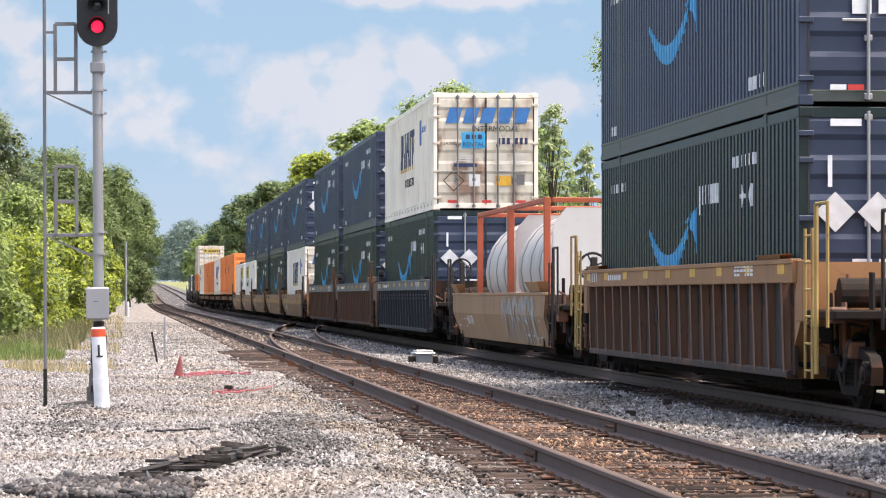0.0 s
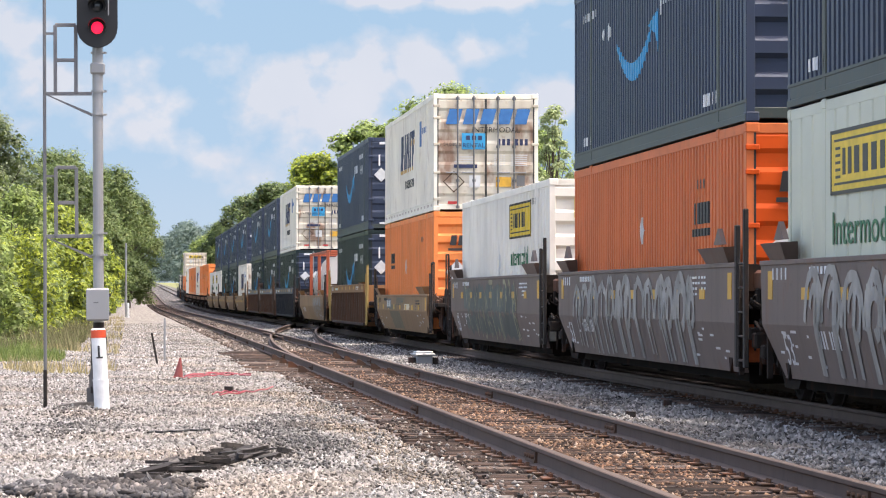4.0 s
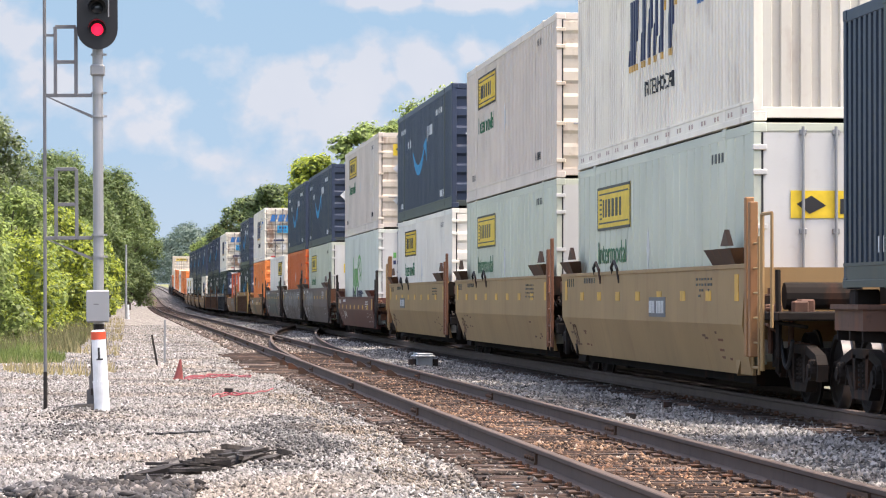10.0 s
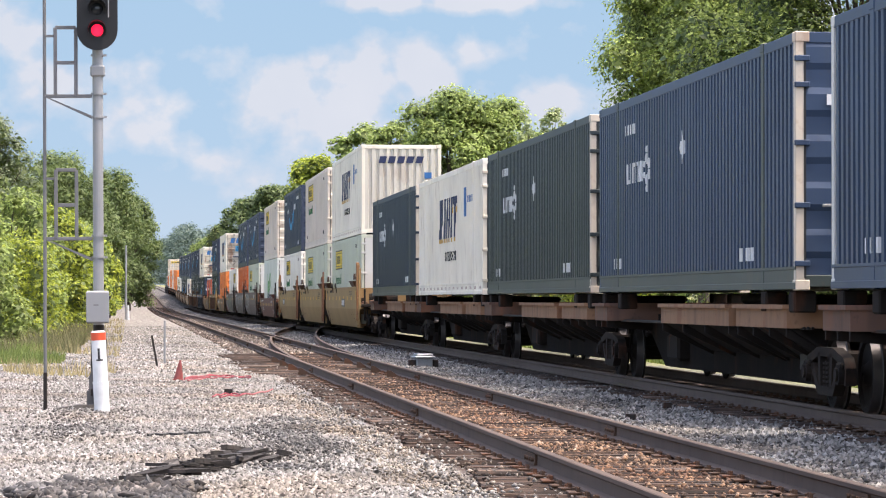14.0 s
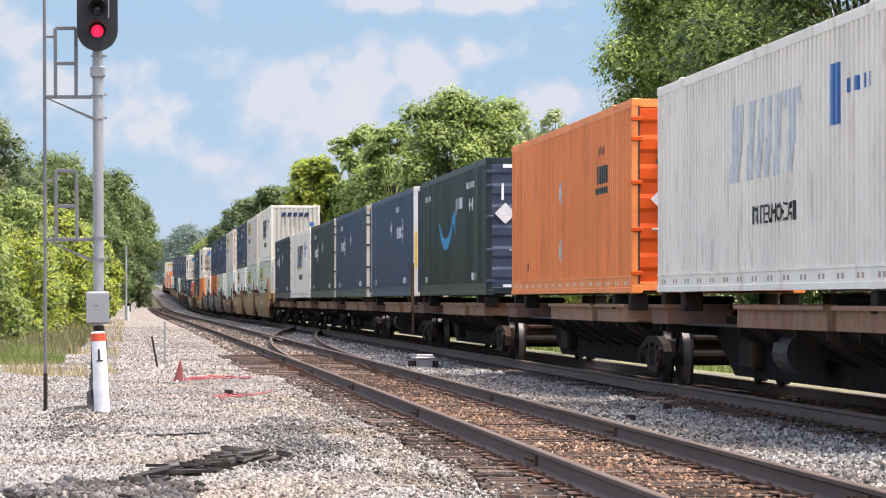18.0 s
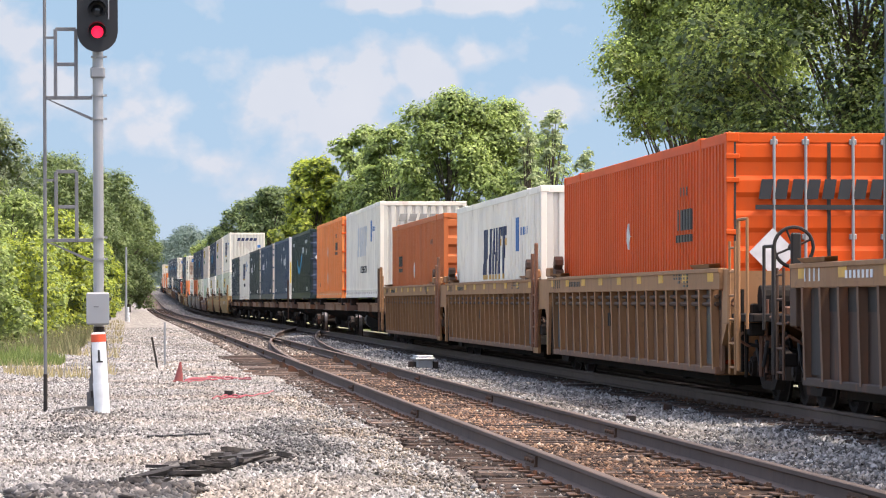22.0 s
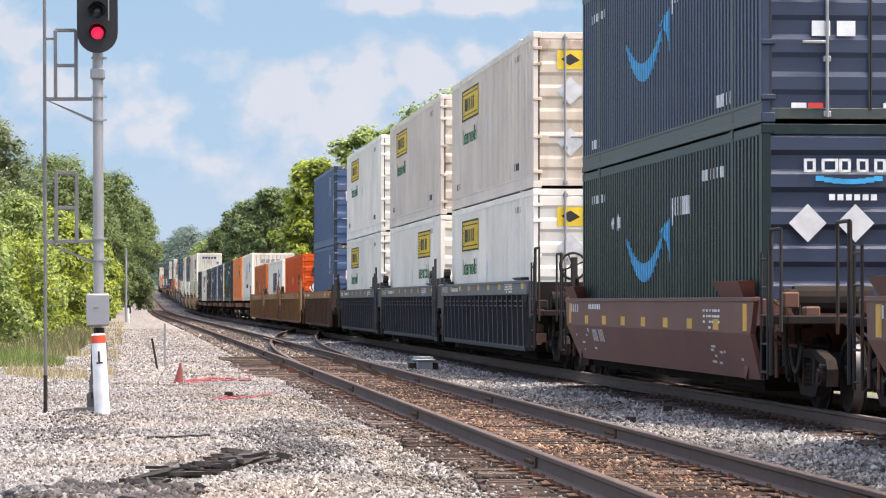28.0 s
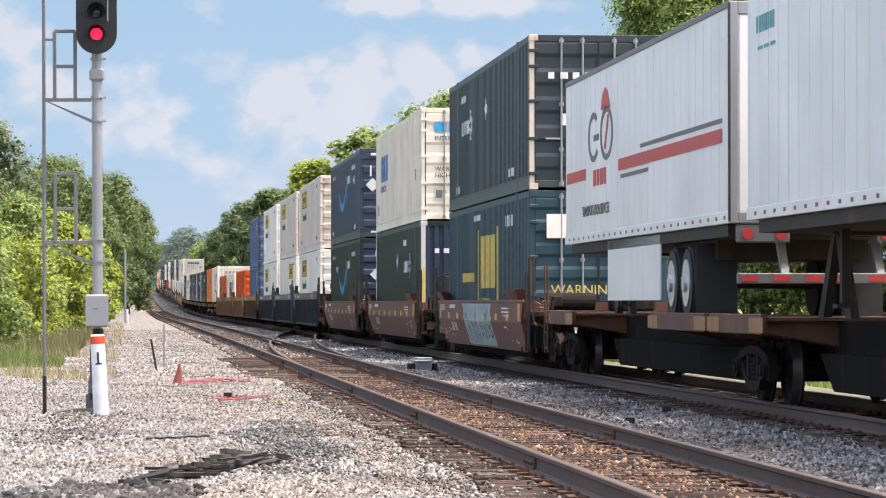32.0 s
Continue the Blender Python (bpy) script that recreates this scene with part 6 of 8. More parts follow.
def joint_end(root, s, h, mat, posts=True):
    """The narrow joint between two wells of one car, with guide posts and a step ladder."""
    e0 = s * h
    bm = B()
    bx(bm, -1.2, 1.2, e0, e0 + s * 1.25, 0.62, 1.30, 0.03)
    prism(bm, [(e0 - s * 0.9, 0.3), (e0 + s * 0.02, 1.3), (e0 + s * 0.02, 1.62), (e0 - s * 0.1, 1.62), (e0 - s * 1.0, 0.5)], "x", -1.4, 1.4)
    prism(bm, [(-1.46, 0.3), (-1.40, 0.3), (-1.40, 1.62), (-1.46, 1.62)], "y", e0 + s * 0.02, e0 + s * 0.10)
    prism(bm, [(1.46, 0.3), (1.40, 0.3), (1.40, 1.62), (1.46, 1.62)], "y", e0 + s * 0.02, e0 + s * 0.10)
    part("joint_frame", bm, M["bogie"], root)
    bm = B()
    bx(bm, -1.30, -0.6, e0 + s * 0.15, e0 + s * 0.70, 1.30, 1.55, 0.04)
    part("brake_cylinder", bm, M["spine"], root)
    end_clutter(root, e0, s, 5 + (s > 0), M["bogie"], 1.1)
    ribbed = mat in (M["yellowcar"], M["blackcar"], M["browncar"])
    if ribbed:
        for sx in (-1, 1):
            # rim claw and rest block where a container is guided in
            bm = B()
            yc = e0 - s * 0.75
            prism(bm, [(yc - 0.20, 1.62), (yc + 0.16, 1.62), (yc + 0.20, 1.80), (yc + 0.10, 1.96), (yc - 0.02, 1.99), (yc - 0.13, 1.93), (yc - 0.15, 1.84), (yc - 0.02, 1.86), (yc + 0.02, 1.78), (yc - 0.18, 1.74)], "x", sx * 1.52, sx * 1.38)
            part("guide_claw", bm, M["rust"] if mat is not M["blackcar"] else M["iron"], root, "worn cast guide claw")
            bm = B()
            bx(bm, sx * 1.56, sx * 1.36, e0 - s * 0.45, e0 + s * 0.15, 1.645, 1.80, 0.02)
            part("rest_block", bm, mat, root)
            if s < 0:
                bm = B()
                a = e0 + s * 0.12
                prism(bm, [(a + s * u, z) for u, z in ((0, 1.61), (2.32, 1.61), (2.32, 1.15), (2.18, 0.30), (2.02, 0.30), (1.96, 0.95), (1.80, 1.09), (0.92, 1.09), (0.76, 0.95), (0.70, 0.30), (0, 0.30))], "x", sx * 1.49, sx * 1.44)
                part("end_bracket", bm, mat, root, "arched end bracket over the wheels")
    if posts and s < 0:
        pm = M["postred"] if mat in (M["tan"], M["yellowcar"]) else (M["blackcar"] if mat is M["blackcar"] else M["iron"] if mat is M["greycar"] else M["rust"])
        for sx in (-1, 1):
            for d in (0.30, 0.85):
                bm = B()
                bx(bm, sx * 1.56, sx * 1.505, e0 + s * d, e0 + s * (d + 0.12), 0.4, 2.08 if d < 0.4 else 2.26, 0.01)
                part("guide_post", bm, pm, root, "upright guide post")
            bm = B()
            ladder(bm, sx * 1.53, e0 + s * 0.65, 0.4, 1.7, 0.45)
            part("step_ladder", bm, pm, root)


def well_car(label, mat, kind="smooth", L=L53, front="car", rear="car", rail_mat=None, graffiti=None, seed=1, wheel=False, marks=True, tall=2.3, plate=None):
    """One well platform: two deep side sills, floor beams, end decks, bogies."""
    root = empty("well_car", label, "railway car", "cars of the train")
    rng = random.Random(seed)
    hl = L / 2 + 0.35
    low_rim = mat in (M["maroon"], M["tangrey"])
    top, low = (1.27 if low_rim else 1.62), 0.32
    bend = 0.86 if low_rim else 0.92
    rail_mat = rail_mat or mat
    for sx in (-1, 1):
        bm = B()
        if kind == "smooth":
            prof = [(sx * 1.50, top), (sx * 1.50, bend), (sx * 1.36, low), (sx * 1.31, low), (sx * 1.44, bend), (sx * 1.44, top)]
            va, vb = [], []
            for k, (x, z) in enumerate(prof):
                cut = max(0.0, (bend + 0.06 - z) / (bend - 0.16))
                va.append(bm.verts.new((x, -hl - 0.25 * (z > 0.95) + 0.12 * cut, z)))
                vb.append(bm.verts.new((x, hl + 0.25 - 0.95 * cut, z)))
            n = len(prof)
            for i in range(n):
                bm.faces.new((va[i], vb[i], vb[(i + 1) % n], va[(i + 1) % n]))
            bm.faces.new(va)
            bm.faces.new(vb[::-1])
            bx(bm, sx * 1.515, sx * 1.42, -hl - 0.25, hl + 0.25, top - 0.035, top + 0.02, 0.006)
            bmesh.ops.recalc_face_normals(bm, faces=bm.faces[:])
            part("side_sill", bm, mat, root)
        else:
            bx(bm, sx * 1.50, sx * 1.44, -hl - 0.3, hl + 0.3, 1.37, top, 0.01)
            bx(bm, sx * 1.52, sx * 1.40, -hl - 0.3, hl + 0.3, top - 0.04, top + 0.015, 0.006)
            part("top_chord", bm, rail_mat, root)
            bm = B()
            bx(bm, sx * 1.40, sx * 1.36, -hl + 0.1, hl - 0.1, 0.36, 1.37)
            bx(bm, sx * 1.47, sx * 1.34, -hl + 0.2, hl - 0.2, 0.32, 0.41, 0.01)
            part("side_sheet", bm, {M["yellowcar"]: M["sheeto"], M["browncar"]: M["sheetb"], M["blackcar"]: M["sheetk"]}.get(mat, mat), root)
            nr = 19 if L > 14 else 16
            for k in range(nr):
                yy = -hl + 0.35 + k * (2 * hl - 0.7) / (nr - 1)
                bm = B()
                prism(bm, [(1.40 * sx, 1.38), (1.50 * sx, 1.38), (1.47 * sx, 0.38), (1.40 * sx, 0.38)], "y", yy - 0.035, yy + 0.035)
                prism(bm, [(1.495 * sx, 1.38), (1.505 * sx, 1.38), (1.475 * sx, 0.38), (1.465 * sx, 0.38)], "y", yy - 0.05, yy + 0.05)
                part("rib", bm, mat, root)
            for sy in (-1, 1) if sx < 0 else ():
                bm = B()
                bx(bm, sx * 1.415, sx * 1.395, sy * (hl - 0.42), sy * (hl - 1.15), 0.44, 1.36)
                part("end_panel", bm, M["plainboxk"] if mat is M["yellowcar"] else M["iron"], root, "dark panel near the end of the side")
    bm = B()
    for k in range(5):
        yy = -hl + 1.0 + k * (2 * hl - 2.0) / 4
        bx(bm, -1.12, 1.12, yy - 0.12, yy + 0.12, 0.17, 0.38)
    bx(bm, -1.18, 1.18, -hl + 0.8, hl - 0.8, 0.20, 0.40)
    # floor coloured black for the shade beneath the car
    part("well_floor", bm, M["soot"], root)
    guide_mat = M["rust"] if mat is M["tan"] else rail_mat
    # flared guides on the rim
    for sy in (-1, 1):
        for sx in (-1, 1):
            bm = B()
            w = (0.95 if sy < 0 else 0.6) if kind == "smooth" else 0.75
            gx, gz = (1.60, 0.21) if kind == "smooth" else (1.54, 0.07)
            y0 = sy * (hl - 0.25) - sy * w
            vs = [bm.verts.new(p) for p in ((sx * 1.50, y0 - w + 0.2, top + 0.02), (sx * 1.50, y0 + w - 0.1, top + 0.02), (sx * gx, y0 + w, top + gz), (sx * gx, y0 - w, top + gz),
                                            (sx * 1.36, y0 - w + 0.2, top + 0.02), (sx * 1.36, y0 + w - 0.1, top + 0.02), (sx * 1.40, y0 + w, top + gz + 0.01), (sx * 1.40, y0 - w, top + gz + 0.01))]
            for f in ((0, 1, 2, 3), (4, 5, 6, 7), (0, 1, 5, 4), (3, 2, 6, 7), (0, 3, 7, 4), (1, 2, 6, 5)):
                bm.faces.new([vs[i] for i in f])
            if mat in (M["tan"], M["greycar"]):
                prism(bm, [(y0 - 0.3, top + 0.25), (y0 + 0.3, top + 0.25), (y0, top + 0.45)], "x", sx * 1.50, sx * 1.44)
            bmesh.ops.recalc_face_normals(bm, faces=bm.faces[:])
            part("container_guide", bm, guide_mat, root)
    if marks:
        for k in range(9):
            bm = B()
            yy = -hl + 0.35 + k * (2 * hl - 0.7) / 8
            z = (0.89 if low_rim else 1.20) if kind == "smooth" else 1.47
            hgt = (0.32 if k in (0, 8) else 0.13) if kind == "smooth" else 0.11
            wide = 0.13 if hgt > 0.2 else 0.20
            bx(bm, -1.506, -1.499, yy - wide, yy + wide, z, z + hgt)
            part("reflector", bm, M["reflect"], root, "yellow reflector patch")
        bm = B()
        for k in range(6):
            yy = -hl + 2.1 + k * 0.22
            for j in range(rng.randint(2, 4)):
                z = top - 0.16 - j * 0.07 if kind == "smooth" else 1.56 - j * 0.05
                bx(bm, -1.507, -1.499, yy, yy + rng.uniform(0.06, 0.16), z, z + 0.03)
        for k in range(7):
            yy = hl - 3.9 + k * 0.2
            bx(bm, -1.507, -1.499, yy, yy + 0.09, top - 0.15 if kind == "smooth" else 1.46, top - 0.07 if kind == "smooth" else 1.54)
        for k in range(4):
            yy = hl - 1.3 + k * 0.25
            bx(bm, -1.507, -1.499, yy, yy + 0.05, top - 0.20 if kind == "smooth" else 1.44, top - 0.07 if kind == "smooth" else 1.58)
        part("car_writing", bm, M["wht"] if mat in (M["maroon"], M["greycar"], M["blackcar"], M["browncar"]) else M["blk"], root, "small worn writing")
    if mat is M["tan"]:
        for yy in (2.2, 4.2):
            bm = B()
            tube(bm, [(-1.50, yy - 0.34, top - 0.16), (-1.53, yy - 0.32, top + 0.05), (-1.53, yy, top + 0.17), (-1.53, yy + 0.30, top + 0.08), (-1.50, yy + 0.34, top - 0.02)], 0.022)
            part("rim_handle", bm, M["iron"], root, "bent dark rim handle")
    if plate:
        bm = B()
        pz = 0.91 if low_rim else 0.98
        bx(bm, -1.508, -1.499, hl - plate, hl - plate + 1.45, pz, pz + 0.27)
        pl = part("number_plate", bm, M["blackrail"], root, "dark number panel")
        bm = B()
        for k in range(10):
            if k != 5:
                yy = hl - plate + 0.12 + k * 0.135
                bx(bm, -1.513, -1.507, yy, yy + 0.09, pz + 0.05, pz + 0.22)
        part("small_mark", bm, M["placard"], pl, "faded white bars")
    if mat is M["blackcar"] and rail_mat is M["blackrail"]:
        for z in (1.25, 1.16):
            bm = B()
            cyl(bm, (-1.45, -hl + 0.2, z), (-1.45, hl - 0.2, z), 0.016, 8)
            part("brake_pipe", bm, M["blackcar"], root, "grey pipe under the chord")
    if kind != "smooth" and mat is not M["blackcar"]:
        for z, r in () if mat is M["browncar"] else ((1.285, 0.026), (1.19, 0.030)):
            bm = B()
            cyl(bm, (-1.435, -hl + 0.2, z), (-1.435, hl - 0.2, z), r, 8)
            part("brake_pipe", bm, M["rust"], root, "rusty pipe under the chord")
        # dark strip set here in place of the shade below the chord
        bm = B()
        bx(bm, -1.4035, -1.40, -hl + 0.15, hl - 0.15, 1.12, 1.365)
        part("top_recess", bm, M["iron"], root, "dark strip painted as the shade under the chord")
        bm = B()
        bx(bm, -1.425, -1.40, 1.5, 2.1, 0.85, 1.05)
        part("plate", bm, M["iron"], root)
    def skin(z, off=0.006):
        return -1.50 - off if z >= bend else -1.36 - 0.14 * (z - low) / (bend - low) - off

    def strokes(bm, pts, w, off=0.007):
        """A sprayed line along (y, z) points on the side."""
        vs = []
        for k, (y, z) in enumerate(pts):
            a, c = pts[max(0, k - 1)], pts[min(len(pts) - 1, k + 1)]
            d = Vector((c[0] - a[0], c[1] - a[1]))
            d = d.normalized() if d.length else Vector((1, 0))
            p, q = (y - d.y * w / 2, z + d.x * w / 2), (y + d.y * w / 2, z - d.x * w / 2)
            p, q = [(u, max(low + 0.03, min(top - 0.05, v))) for u, v in (p, q)]
            vs.append((bm.verts.new((skin(p[1], off), p[0], p[1])), bm.verts.new((skin(q[1], off), q[0], q[1]))))
        for (a, b), (c, d) in zip(vs, vs[1:]):
            bm.faces.new((a, b, d, c))
    def blot(ya, yb, za, zb, lean, mat, label, off=0.005):
        """A ragged patch of other paint on the side."""
        bm = B()
        zs = [za + (zb - za) * k / 6 for k in range(7)]
        edges = [(ya + lean * (z - za) + rng.uniform(-0.12, 0.12), yb + lean * (z - za) + rng.uniform(-0.12, 0.12)) for z in zs]
        for (a, b), (c, d), z0, z1 in zip(edges, edges[1:], zs, zs[1:]):
            bm.faces.new([bm.verts.new((skin(z, off), y, z)) for y, z in ((a, z0), (b, z0), (d, z1), (c, z1))])
        part("paint_patch", bm, mat, root, label)

    if seed == 42:
        blot(-0.2, 3.1, low + 0.05, bend - 0.02, 1.1, M["olive"], "olive-grey touched-up patch")
        blot(1.4, 4.4, bend + 0.02, bend + 0.16, 0.5, M["olive"], "olive-grey touched-up patch")
        blot(-1.2, 1.2, bend + 0.20, top - 0.06, -0.3, M["olive"], "olive-grey touched-up patch", 0.0045)
        blot(-3.1, -1.5, bend + 0.03, bend + 0.18, -0.5, M["tapew"], "pale worn tag", 0.004)
        bm = B()
        strokes(bm, [(1.3, top - 0.24), (-0.4, top - 0.24), (-0.5, top - 0.16), (-1.2, top - 0.16), (-1.4, top - 0.07)], 0.022, 0.008)
        for y in (4.3, 3.6):
            strokes(bm, [(y, bend + 0.05), (y - 0.1, bend + 0.2), (y - 0.35, bend + 0.26), (y - 0.5, bend + 0.16), (y - 0.45, bend + 0.05)], 0.035, 0.008)
        strokes(bm, [(3.7, bend - 0.04), (3.5, 0.6), (3.55, 0.45)], 0.05, 0.008)
        part("graffiti", bm, M["graft"], root, "thin dark sprayed scrawls")
    if kind == "smooth":
        bm = B()
        if mat in (M["maroon"], M["greycar"], M["tangrey"]) and not plate:
            for k in range(9):
                if k != 4:
                    yy = hl - 2.9 - k * 0.14
                    strokes(bm, [(yy, bend - 0.05), (yy, bend - 0.24)], 0.085, 0.005)
        for k in range(16):
            yy, zz = rng.choice((-1, 1)) * rng.uniform(hl - 3.2, hl - 0.8), bend - rng.uniform(0.05, 0.45)
            strokes(bm, [(yy, zz), (yy + rng.uniform(0.1, 0.35), zz)], 0.03, 0.005)
        part("small_mark", bm, M["placard"] if mat is not M["tan"] else M["spine"], root, "worn rows of small marks")["kind"] = "stuff"
        if mat in (M["greycar"], M["tan"]) and front:
            ang = math.atan2(0.14, bend - low)
            m = Matrix.Translation((skin(0.48, 0.008), hl - 0.95, 0.48)) @ Matrix.Rotation(-ang, 4, "Y") @ Matrix(((0, 0, -1, 0), (-1, 0, 0, 0), (0, 1, 0, 0), (0, 0, 0, 1)))
            words("53", 0.50, M["placard"] if mat is M["greycar"] else M["spine"], root, m, "lettering", "large stencilled number 53")
    if graffiti:
        gm, y0, y1 = graffiti
        fill, edge = B(), B()
        outline = M["grafc"] if gm is M["smear"] else gm
        filled = gm is not M["grafw"]
        if gm is M["grafb"]:
            outline, cells = M["graft"], 14
            zs = [low + 0.04 + (bend - low - 0.04) * k / 6 for k in range(7)] + [bend + (top - 0.05 - bend) * k / 6 for k in range(1, 7)]
            rag = [rng.uniform(-0.06, 0.14) + (0.12 if z > bend else 0.0) for z in zs]
            for k in range(cells):
                for j in range(len(zs) - 1):
                    q = []
                    for u, v in ((k, j), (k + 1, j), (k + 1, j + 1), (k, j + 1)):
                        y = y0 + (y1 - y0) * u / cells + (zs[v] - bend) * 0.5 + (rag[v] if u == cells else -rag[v] if u == 0 else 0)
                        q.append(fill.verts.new((skin(zs[v], 0.006), y, zs[v])))
                    fill.faces.new(q)
        if gm is M["smear"]:
            # a murky field with jagged pale strokes over it
            cells = 40
            tops = [top - 0.10 - 0.25 * abs(rng.gauss(0, 0.4)) for _ in range(cells + 1)]
            lows = [low + 0.08 + 0.2 * abs(rng.gauss(0, 0.5)) for _ in range(cells + 1)]
            for k in range(cells):
                for a, b in zip((0, 0.25, 0.5, 0.75), (0.25, 0.5, 0.75, 1.0)):
                    q = []
                    for u, v in ((k, a), (k + 1, a), (k + 1, b), (k, b)):
                        z = lows[u] + (tops[u] - lows[u]) * v
                        q.append(fill.verts.new((skin(z, 0.0055), y0 + (y1 - y0) * u / cells + 0.25 * (z - bend), z)))
                    fill.faces.new(q)
            for k in range(34):
                ya, za = rng.uniform(y0, y1), rng.uniform(0.5, top - 0.12)
                pts = [(ya, za)]
                for _ in range(rng.randint(3, 6)):
                    ya, za = ya + rng.uniform(-0.22, 0.28), min(top - 0.1, max(low + 0.08, za + rng.choice((-1, 1)) * rng.uniform(0.08, 0.40)))
                    pts.append((ya, za))
                strokes(edge, pts, rng.uniform(0.04, 0.10), 0.009)
        elif gm is M["grafb"]:
            # thin upright strokes above, bold slanting letters below
            for k in range(15):
                ya = y0 + (y1 - y0) * (k + rng.uniform(0.1, 0.9)) / 15 + 0.15
                strokes(edge, [(ya + 0.02, top - 0.07), (ya, bend + 0.12 + rng.uniform(0, 0.15))], rng.uniform(0.015, 0.03), 0.009)
            for k in range(13):
                ya = y0 + (y1 - y0) * (k + rng.uniform(0.25, 0.75)) / 13
                zt = bend - rng.uniform(0.02, 0.12)
                strokes(edge, [(ya, zt), (ya - 0.18, (zt + low) / 2), (ya - 0.42, low + rng.uniform(0.06, 0.3))], rng.uniform(0.025, 0.075), 0.009)
                if k % 2:
                    strokes(edge, [(ya + 0.05, zt), (ya - 0.20, zt - 0.06), (ya - 0.12, zt - 0.22)], 0.07, 0.0095)
        yy = y1 if gm is M["grafw"] else y0
        while yy > y0:
            w = rng.uniform(0.75, 1.25)
            t0, t1, tilt = rng.uniform(0.30, 0.42), top - rng.uniform(0.06, 0.22), rng.uniform(-0.18, 0.18)
            n = 9
            ups, downs = [], []
            for k in range(n + 1):
                f = k / n
                bulge = math.sin(math.pi * f) ** 0.45
                mid = (t0 + t1) / 2
                ups.append((yy - w * f + tilt, mid + (t1 - mid) * bulge * rng.uniform(0.86, 1.0)))
                downs.append((yy - w * f - tilt, mid - (mid - t0) * bulge * rng.uniform(0.86, 1.0)))
            if filled and gm is not M["grafb"]:
                for k in range(n):
                    levels = [0, 0.25, 0.5, 0.75, 1.0]
                    for a, b in zip(levels, levels[1:]):
                        q = []
                        for u, v in ((k, a), (k + 1, a), (k + 1, b), (k, b)):
                            y = downs[u][0] + (ups[u][0] - downs[u][0]) * v
                            z = downs[u][1] + (ups[u][1] - downs[u][1]) * v
                            q.append(fill.verts.new((skin(z, 0.0055 if z > bend + 0.1 else 0.007), y, z)))
                        fill.faces.new(q)
            lw = rng.uniform(0.05, 0.09) if filled else rng.uniform(0.10, 0.17)
            strokes(edge, ups, lw, 0.009)
            if filled:
                strokes(edge, downs, lw, 0.009)
            # inner letter strokes: stems, bowls and drips
            for k in range(rng.randint(1, 2) if filled else 2):
                ya = yy - w * rng.uniform(0.12, 0.85)
                strokes(edge, [(ya, t1 - 0.1), (ya + tilt * 0.4, bend + 0.02), (ya + tilt * 0.7, bend - 0.12), (ya + tilt, t0 + 0.02)], lw * rng.uniform(0.8, 1.3), 0.010)
            if rng.random() < 0.7:
                cy, cz, rr2 = yy - w * 0.5, (t0 + t1) / 2 + 0.15, w * 0.26
                strokes(edge, [(cy + rr2 * math.cos(a * 0.6), cz + rr2 * 0.9 * math.sin(a * 0.6)) for a in range(9)], lw * 0.9, 0.0105)
            yy -= w * rng.uniform(0.86, 1.0)
        if filled:
            part("graffiti", fill, M["graft"] if gm is M["smear"] else gm, root, "faded sprayed letter shapes")
        else:
            fill.free()
        part("graffiti", edge, outline, root, "faded spray-painted strokes")
    for s, kd in ((1, front), (-1, rear)):
        if kd == "car":
            car_end(root, s, hl + (0.0 if kind == "smooth" else 0.3), M["rust"] if mat in (M["greycar"], M["tangrey"]) else (M["rust"] if mat is M["browncar"] and seed > 50 else M["yellowcar"] if mat is M["browncar"] else mat), tall if not low_rim else tall - 0.15, wheel=(s > 0) == wheel, rim=top, seed=seed)
            truck(root, s * (L / 2 + 1.55))
        elif kd == "joint":
            joint_end(root, s, hl, mat)
            if s < 0:
                truck(root, -(L / 2 + 1.65))
    return root


